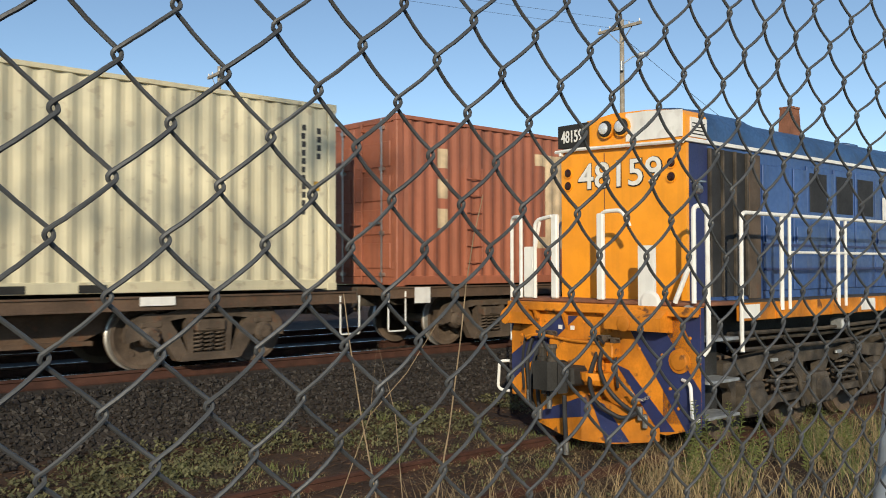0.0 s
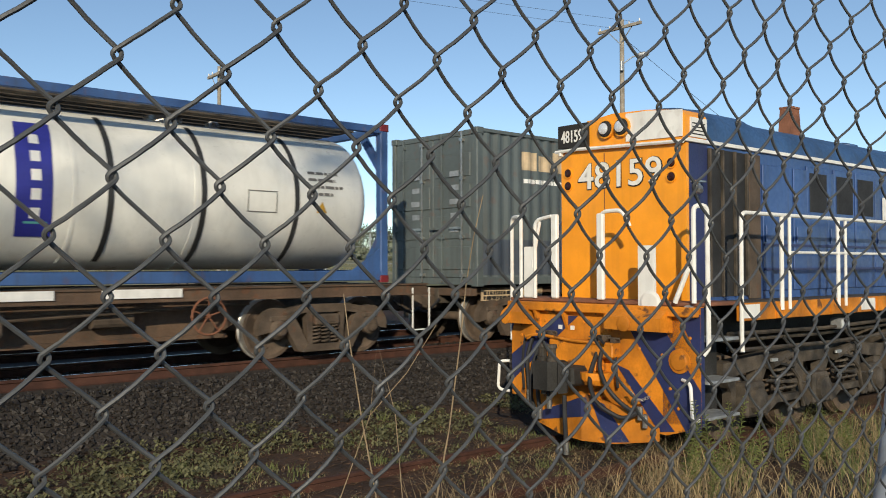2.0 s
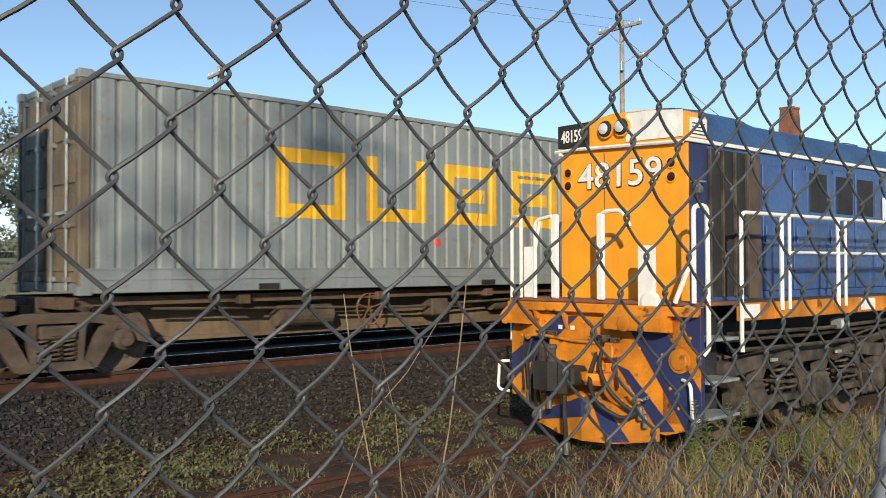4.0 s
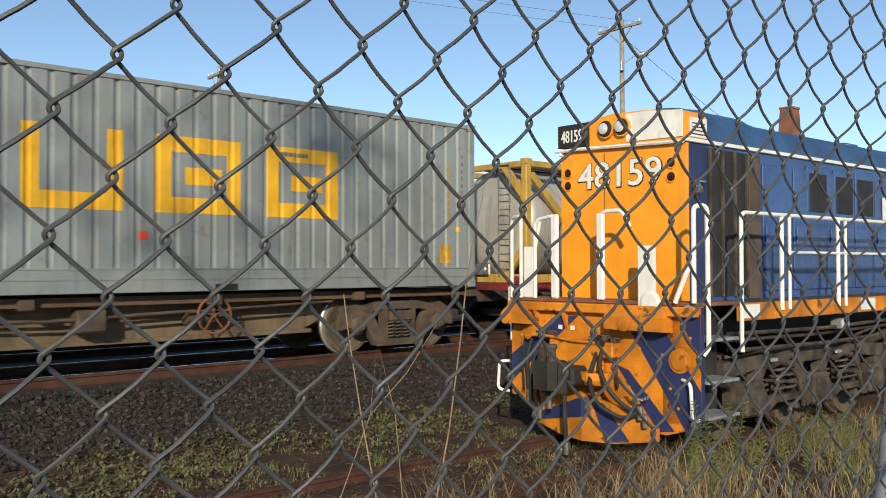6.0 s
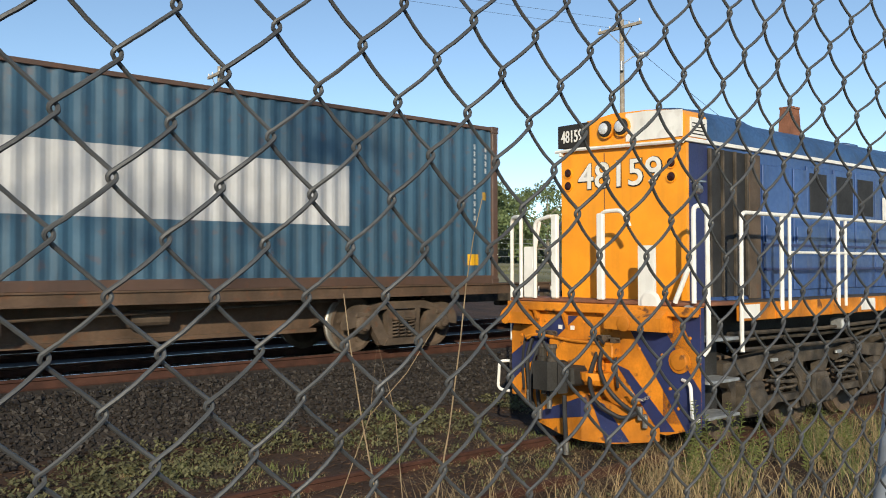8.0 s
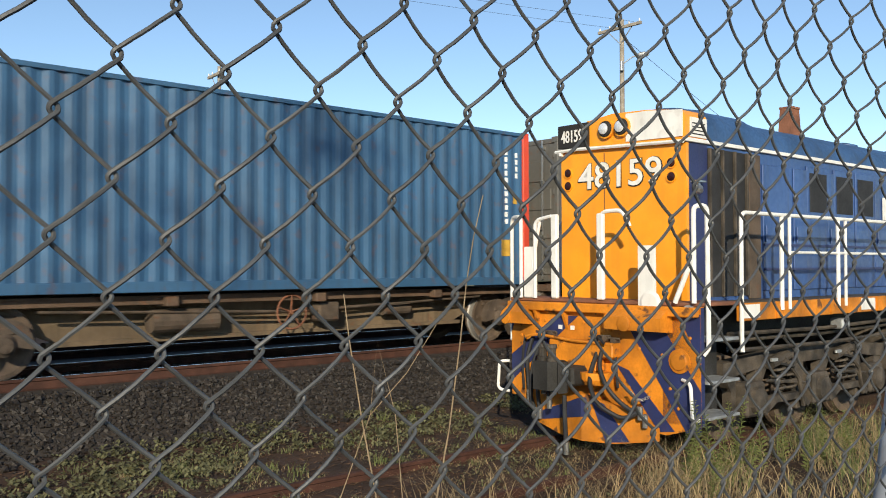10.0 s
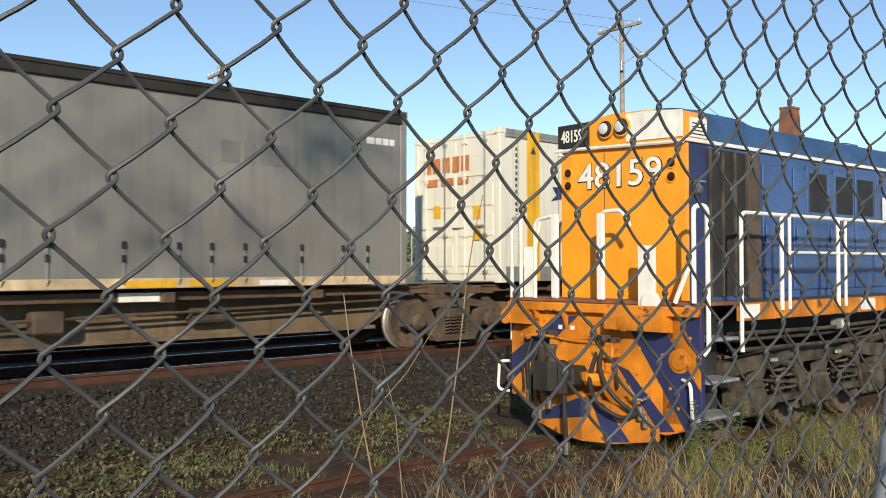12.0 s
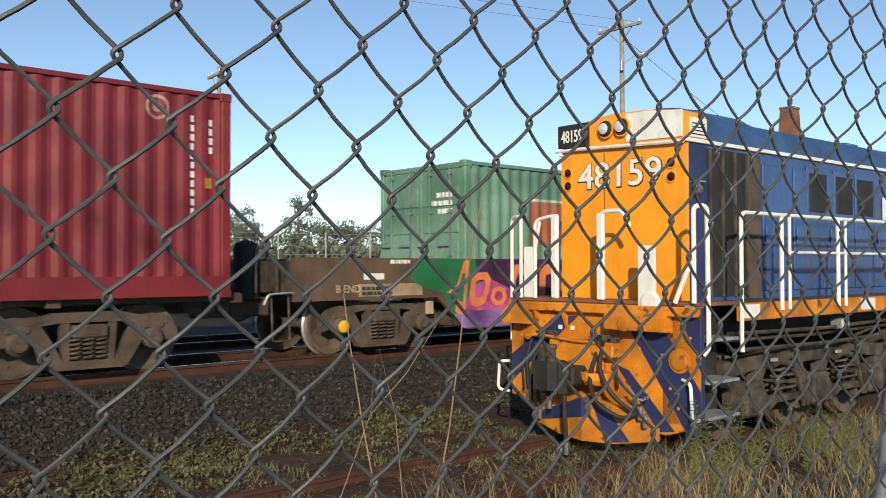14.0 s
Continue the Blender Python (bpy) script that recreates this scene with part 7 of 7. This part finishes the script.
# radiator bay: recessed dark louvres
bm = bmesh.new()
box(bm, 0.87, 1.7, -0.905, -0.9, 1.7, 3.4)
bay = part("radiator_bay", bm, M_GRILLE, loco, "dark slatted radiator bay")
for k in range(4):
    bm = bmesh.new()
    x = 0.88 + k * 0.26
    box(bm, x, x + 0.03, -0.945, -0.905, 1.7, 3.4, 0.005)
    part("radiator_fin", bm, M_GREASE, bay)
bm = bmesh.new()
box(bm, 1.72, 1.98, -0.93, -0.9, 1.66, 3.4, 0.008)
part("filter_panel", bm, M_DUST, loco, "grey-brown filter panel")
for x0, x1, z0, z1 in ((2.05, 2.75, 1.75, 3.3), (2.8, 3.15, 1.75, 3.3), (3.72, 3.9, 1.75, 3.3), (5.15, 5.9, 1.75, 3.3), (6.0, 6.8, 1.75, 3.3), (6.9, 7.7, 1.75, 3.3), (7.8, 8.6, 1.75, 3.3), (8.7, 9.5, 1.75, 3.3)):
    bm = bmesh.new()
    box(bm, x0, x1, -0.922, -0.9, z0, z1, 0.008)
    d = part("hood_door", bm, M_BLUE, loco)
    bm = bmesh.new()
    rod(bm, (x0 + 0.05, -0.935, 2.35), (x0 + 0.05, -0.935, 2.55), 0.012, seg=6)
    part("door_handle", bm, M_BLUE, d)
for x0, x1 in ((3.2, 3.66), (3.95, 4.42), (4.58, 5.06)):
    bm = bmesh.new()
    box(bm, x0 - 0.06, x1 + 0.06, -0.924, -0.9, 1.75, 3.36, 0.008)
    d = part("hood_door", bm, M_BLUE, loco)
    bm = bmesh.new()
    box(bm, x0, x1, -0.934, -0.924, 2.76, 3.27, 0.004)
    part("window_grille", bm, M_GRILLE, d, "dark mesh window")
for z in (2.3, 2.0):
    bm = bmesh.new()
    box(bm, 2.05, LL - 2.0, -0.936, -0.924, z, z + 0.03)
    part("belt_strip", bm, M_NAVY, loco)
bm = bmesh.new()
box(bm, 5.35, 6.6, -0.95, -0.936, 2.72, 3.05)
part("name_panel", bm, M_WHITE, loco, "white name panel")
bm = bmesh.new()
rod(bm, (0.6, -0.9, 2.95), (0.6, -0.98, 2.97), 0.022, seg=8)
lathe(bm, [(0, 0.05), (0.05, 0.055), (0.08, 0.025)], (0.58, -0.98, 2.93), (-0.5, -0.3, -1), 12)
box(bm, 0.54, 0.72, -0.99, -0.905, 2.99, 3.01)
part("side_lamp", bm, M_STEEL, loco, "small chrome side lamp")
# roof fittings
bm = bmesh.new()
prism(bm, [(4.24, 3.8), (4.64, 3.8), (4.55, 4.4), (4.33, 4.4)], 1, -0.09, 0.09)
box(bm, 4.32, 4.56, -0.1, 0.1, 4.37, 4.4)
part("exhaust_pipe", bm, M_RUST, loco, "rust-brown tapered exhaust pipe")
for x in (5.6, 7.2, 9.0):
    bm = bmesh.new()
    lathe(bm, [(0, 0.22), (0.07, 0.2), (0.1, 0.05)], (x, -0.25, 3.85), (0, -0.1, 1), 14)
    part("roof_vent", bm, M_ROOF, loco)
bm = bmesh.new()
rod(bm, (LL - 2.0 + 0.3, 0, 2), (LL - 2.0 + 0.3, 0, 2.1), 0.1, seg=8)
box(bm, LL - 2.0, LL - 0.6, -1.2, 1.2, 1.65, 3.85, 0.05)
part("cab", bm, M_BLUE, loco, "blue driver's cab")

# handrails on the front platform
R = 0.024


def rail(pts, r=R, name="handrail", material=None):
    bm = bmesh.new()
    tube(bm, bent(pts, 0.1, 5), r, 8)
    return part(name, bm, material or M_WHITE, loco, "white tubular handrail", smooth=True)


rail([(0.02, -1.39, 1.13), (0.06, -1.43, 1.2), (0.06, -1.42, 2.68), (-0.08, -1.35, 2.68), (-0.08, -1.35, 1.67)], 0.026)
rail([(0.02, 1.39, 1.13), (0.06, 1.43, 1.2), (0.06, 1.43, 2.68), (-0.06, 1.15, 2.68), (-0.06, 1.15, 1.67)])
rail([(-0.04, 0.93, 1.67), (-0.04, 0.93, 2.62), (-0.04, 0.66, 2.66)])
rail([(-0.04, 0.98, 2.05), (-0.04, 0.85, 2.6)], 0.02)
bm = bmesh.new()
box(bm, -0.06, 0.0, 0.56, 0.66, 1.67, 2.68, 0.015)
part("stanchion", bm, M_WHITE, loco)
bm = bmesh.new()
box(bm, -0.05, -0.01, 0.92, 1.12, 1.67, 2.3, 0.012)
part("drop_plate", bm, M_WHITE, loco, "white drop plate")
bm = bmesh.new()
box(bm, -0.06, 0.0, -0.14, -0.04, 1.67, 2.66, 0.015)
part("stanchion", bm, M_WHITE, loco)
rail([(-0.03, -0.09, 2.45), (-0.03, -0.09, 2.68), (-0.03, -0.38, 2.68), (0.0, -0.44, 2.58), (0.02, -0.46, 2.5)])
bm = bmesh.new()
prism(bm, [(-0.63, 1.62), (-0.63, 2.28), (-0.84, 2.28), (-0.84, 1.62), (-0.9, 1.58), (-0.86, 1.48), (-0.75, 1.44), (-0.64, 1.5)], 0, -0.06, -0.02)
part("drop_plate", bm, M_WHITE, loco, "white drop plate with rounded foot")
bm = bmesh.new()
lathe(bm, [(0, 0.13), (0.02, 0.13), (0.03, 0.1)], (-0.06, -0.8, 1.66), (-1, 0, 0), 18)
part("gauge_disc", bm, M_WHITE, loco)
rail([(-0.08, -1.12, 1.67), (-0.08, -1.34, 2.15)], 0.028)
rail([(-0.02, 1.4, 0.86), (-0.1, 1.5, 0.86), (-0.1, 1.53, 0.5), (-0.02, 1.4, 0.48)], 0.02)
rail([(-0.02, -1.16, 0.86), (-0.08, -1.3, 0.84), (-0.08, -1.32, 0.46), (-0.02, -1.37, 0.46)], 0.019)
# corner steps
# a black block stands for the shade inside the open steps
bm = bmesh.new()
box(bm, 0.06, 0.72, -1.10, -0.95, 0.38, 1.6)
part("step_well_shade", bm, M_BLACK, loco, "black block standing for shade in the open step well")
for z in (1.26, 0.82, 0.45):
    bm = bmesh.new()
    box(bm, 0.08, 0.66, -1.42, -1.05, z, z + 0.034, 0.006)
    part("step", bm, M_POST, loco, "worn white-edged corner step")
bm = bmesh.new()
box(bm, 0.0, 0.06, -1.378, -0.9, 0.38, 1.62)
part("step_plate", bm, M_NAVY, loco)
# side rails
rail([(0.72, -1.42, 1.12), (0.76, -1.39, 1.25), (0.76, -1.39, 2.64), (1.68, -1.39, 2.64), (LL - 2.4, -1.39, 2.64)], 0.024)
for x in (1.62, 1.8, 3.0, 3.2, 4.6, 6.0, 7.4, 8.8, 10.2):
    rail([(x, -1.39, 1.55), (x, -1.39, 2.64)], 0.026 if x in (1.62, 3.0) else 0.02, "rail_post")
rail([(1.8, -1.39, 2.21), (LL - 2.4, -1.39, 2.21)], 0.018)
rail([(0.9, 1.39, 1.6), (0.9, 1.39, 2.64), (LL - 2.4, 1.39, 2.64)], 0.024)
for x in (2.0, 4.0, 6.0):
    rail([(x, 1.39, 1.55), (x, 1.39, 2.64)], 0.02, "rail_post")

# running gear
for bx in (2.9, 10.6):
    for side in (-1, 1):
        bm = bmesh.new()
        prism(bm, [(bx - 2.05, 0.78), (bx - 2.05, 0.96), (bx - 0.6, 1.06), (bx + 0.6, 1.06), (bx + 2.05, 0.96), (bx + 2.05, 0.78), (bx + 1.2, 0.86), (bx - 1.2, 0.86)], 1, side * 1.02 - 0.08, side * 1.02 + 0.08)
        for dx in (-1.55, 0.0, 1.55):
            for a in (-1, 1):
                prism(bm, [(bx + dx + a * 0.21, 0.3), (bx + dx + a * 0.21, 0.9), (bx + dx + a * 0.5, 0.9), (bx + dx + a * 0.31, 0.62), (bx + dx + a * 0.29, 0.3)], 1, side * 1.02 - 0.06, side * 1.02 + 0.06)
        for dx in (-0.8, 0.8):
            prism(bm, [(bx + dx - 0.55, 0.38), (bx + dx - 0.3, 0.52), (bx + dx + 0.3, 0.52), (bx + dx + 0.55, 0.38), (bx + dx + 0.5, 0.32), (bx + dx + 0.25, 0.44), (bx + dx - 0.25, 0.44), (bx + dx - 0.5, 0.32)], 1, side * 1.14 - 0.05, side * 1.14 + 0.05)
        sf = part("bogie_frame", bm, M_GREASE, loco, "grimy dark bogie side frame")
        for dx in (-1.55, 0.0, 1.55):
            bm = bmesh.new()
            box(bm, bx + dx - 0.2, bx + dx + 0.2, side * 1.12 - 0.1, side * 1.12 + 0.1, 0.33, 0.72, 0.03)
            lathe(bm, [(0, 0.16), (0.05, 0.15), (0.07, 0.05)], (bx + dx, side * 1.22, 0.52), (0, side, 0), 14)
            part("axle_box", bm, M_GREASE, sf)
        for dx in (-0.8, 0.8):
            for ddx in (-0.13, 0.13):
                bm = bmesh.new()
                tube(bm, [(bx + dx + ddx + 0.09 * math.cos(i * 0.8), side * 1.14 + 0.07 * math.sin(i * 0.8), 0.55 + i * 0.0095) for i in range(45)], 0.018, 5)
                part("coil_spring", bm, M_GREASE, sf)
            bm = bmesh.new()
            rod(bm, (bx + dx - 0.35, side * 1.15, 0.9), (bx + dx + 0.05, side * 1.15, 0.98), 0.07, seg=10)
            part("brake_cylinder", bm, M_GREASE, sf)
            bm = bmesh.new()
            tube(bm, [(bx + dx - 0.1, side * 1.2, 0.96), (bx + dx + 0.2, side * 1.22, 0.7), (bx + dx + 0.36, side * 1.2, 0.35)], 0.028, 6)
            rod(bm, (bx + dx - 0.5, side * 1.2, 0.72), (bx + dx + 0.42, side * 1.2, 0.62), 0.02, seg=6)
            box(bm, bx + dx + 0.3, bx + dx + 0.42, side * 1.08 - 0.06, side * 1.08 + 0.06, 0.3, 0.58, 0.015)
            part("brake_rigging", bm, M_GREASE, sf)
            bm = bmesh.new()
            box(bm, bx + dx - 0.4, bx + dx - 0.26, side * 1.2 - 0.015, side * 1.2 + 0.015, 0.93, 0.97, 0.004)
            part("maker_plate", bm, M_POST, sf)
            bm = bmesh.new()
            tube(bm, [(bx + dx - 0.05, side * 1.16, 1.2), (bx + dx + 0.1, side * 1.24, 1.02), (bx + dx + 0.02, side * 1.26, 0.85), (bx + dx - 0.2, side * 1.2, 0.9)], 0.018, 6)
            part("brake_hose", bm, M_BLACK, sf)
    for dx in (-1.55, 0.0, 1.55):
        bm = bmesh.new()
        for y in (-0.7525, 0.7525):
            sg = 1 if y > 0 else -1
            lathe(bm, [(-0.1, 0.53), (-0.06, 0.525), (-0.05, 0.505), (0.04, 0.5), (0.042, 0.43), (0.01, 0.38), (0.0, 0.15)], (bx + dx, y, 0.5), (0, sg, 0), 32)
        rod(bm, (bx + dx, -0.8, 0.5), (bx + dx, 0.8, 0.5), 0.09, seg=10)
        part("wheelset", bm, M_WHEEL, loco, smooth=True)
bm = bmesh.new()
box(bm, 5.2, 8.3, -1.15, 1.15, 0.45, 1.2, 0.12)
part("fuel_tank", bm, M_GREASE, loco)
for z, y in ((1.3, -1.2), (1.22, -1.1), (1.12, -1.25)):
    bm = bmesh.new()
    tube(bm, [(0.8, y, z), (3.0, y, z - 0.03), (5.0, y, z), (LL - 1, y, z)], 0.025, 6)
    part("pipe", bm, M_GREASE, loco)
for x in (3.3,):
    bm = bmesh.new()
    box(bm, x, x + 0.2, -1.3, -1.12, 1.24, 1.38, 0.02)
    part("sand_filler", bm, M_POST, loco)
bm = bmesh.new()
box(bm, LL - 0.06, LL, -1.375, 1.375, 0.4, 1.63)
part("rear_headstock", bm, M_ORANGE_WORN, loco)

# tall dry stalks in front of the ballast
def gp(x, y):
    return (x, y, ground_z(x, y))


def tall_stalk(points, r, k):
    """Points seen from the eye at depth 1, set k metres away; the foot goes down to the soil."""
    pts = [EYE + (Vector(p) - EYE) * k for p in points]
    d = pts[0] - pts[1]
    while pts[0].z > ground_z(pts[0].x, pts[0].y):
        pts.insert(0, pts[0] + d.normalized() * 0.15)
    return stalk(pts, r)


tall_stalk([(3.228, 4.131, 0.905), (3.174, 4.17, 1.268), (3.115, 4.212, 1.731), (3.088, 4.229, 1.996)], 0.014, 1.25)
tall_stalk([(3.872, 4.635, 0.598), (3.831, 4.657, 1.151), (3.735, 4.731, 1.647), (3.705, 4.773, 1.152)], 0.008, 1.1)
tall_stalk([(3.6, 4.9, 0.7), (3.705, 4.773, 1.152), (3.884, 4.6, 1.437), (4.027, 4.461, 1.761)], 0.009, 1.1)
tall_stalk([(3.644, 4.025, 0.787), (3.69, 3.972, 1.165), (3.734, 3.916, 1.714), (3.755, 3.888, 2.04), (3.785, 3.853, 2.331), (3.825, 3.809, 2.589)], 0.013, 1.25)
# ---- chain-link fence in front of the camera ----
FO = EYE + Vector((0.1727, 0.5054, 0.0884))
FA = Vector((0.0334, -0.0017, -0.0006))
FB = Vector((0.0001, 0.0033, -0.0348))
FN = FA.cross(FB).normalized()
fence = thing("chain_link_fence", pose(0, 0, 0), "grey galvanised chain-link fence with interlocked wires", "fence", kind="structure")


REACH, BEND = 0.075, 0.092
EDGE = [(u, (BEND - math.sqrt(BEND * BEND - u * u)) / (1 + 2 * REACH)) for u in (0.0, 0.02, 0.04, 0.058, 0.074)]
EDGE += [(u, EDGE[4][1] + (0.5 - EDGE[4][1]) * (u - 0.074) / 0.426) for u in (0.15, 0.28, 0.4)]
EDGE += [(0.5, 0.5)] + [(1 - u, 1 - f) for u, f in EDGE[:0:-1]]
# the net hangs a little unevenly: (wire, shift along the fence, sag), in meshes
SLACK = [(0, -0.02, -0.005), (5, -0.003, 0.032), (10, -0.047, -0.028), (14, -0.07, -0.012), (18, -0.07, -0.053), (21, -0.16, -0.055), (24, -0.36, -0.07), (27, 0.09, -0.12), (30, 0.89, -0.085)]


def net_point(x, v):
    c = min(max(x, 0.0), 29.999)
    for (k0, a0, b0), (k1, a1, b1) in zip(SLACK, SLACK[1:]):
        if c < k1:
            w = (c - k0) / (k1 - k0)
            break
    a, b = a0 + (a1 - a0) * w, b0 + (b1 - b0) * w
    skew = min(max((x - 23.5) / 4, 0.0), 1.0)
    return FO + FA * (x + a - 0.00133 * v * x - 0.075 * v * skew) + FB * (v * 1.008 + b - 0.0019 * v * v - 0.00052 * x * v + 0.018 * v * skew)


def wire_mesh(k, j0, j1):
    """One zigzag wire wound as a flat coil; its bends hook into the neighbouring wires."""
    pts = []
    reach = REACH
    rw = random.Random(k * 7 + 1)
    for j in range(j0, j1):
        left = (k + j) % 2 == 0
        xa, xb = (k - reach, k + 1 + reach) if left else (k + 1 + reach, k - reach)
        for u, f in EDGE:
            x = xa + (xb - xa) * f
            depth = (0.0040 if left else -0.0040) * math.sin(math.pi * u)
            pts.append(net_point(x, j + u) + FN * depth + Vector((rw.uniform(-1, 1), 0, rw.uniform(-1, 1))) * 0.0002)
    bm = bmesh.new()
    tube(bm, pts, 0.00153, 6)
    return bm


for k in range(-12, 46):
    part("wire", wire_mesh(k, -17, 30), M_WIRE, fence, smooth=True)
bm = bmesh.new()
rod(bm, (0.84, 0.512, 0.3), (1.519, 0.512, 2.3), 0.028, 0.028, 20)
part("brace_post", bm, M_POST, fence, "round grey galvanised brace post", smooth=True)


# ---- movement ----
def motions():
    times = [0.0, 2.0, 4.0, 6.0, 8.0, 10.0, 12.0, 14.0]
    for t, s, y, z in MOVING:
        walk(t, [(q, pose(s - SPEED * q, y, z)) for q in times])
    turn = -SPEED / 0.46
    for w, dx, s in WHEELS:
        # the wheels turn while their wagon rolls past the fence
        t0 = min(13.9, max(0.0, (s - 22) / SPEED))
        t1 = max(0.1, min(14.0, (s + 3) / SPEED))
        if t1 <= t0:
            continue
        n = int(math.ceil((t1 - t0) * FPS))
        rows = []
        for i in range(n + 1):
            q = min(14.0, t0 + i / FPS)
            rows.append((q, pose(dx, 0, 0.46, 0, math.degrees(turn * (q - t0)) % 360, 0)))
        if rows[0][0] > 0:
            rows.insert(0, (0.0, rows[0][1]))
        if rows[-1][0] < 14.0:
            rows.append((14.0, rows[-1][1]))
        walk(w, rows)


motions()
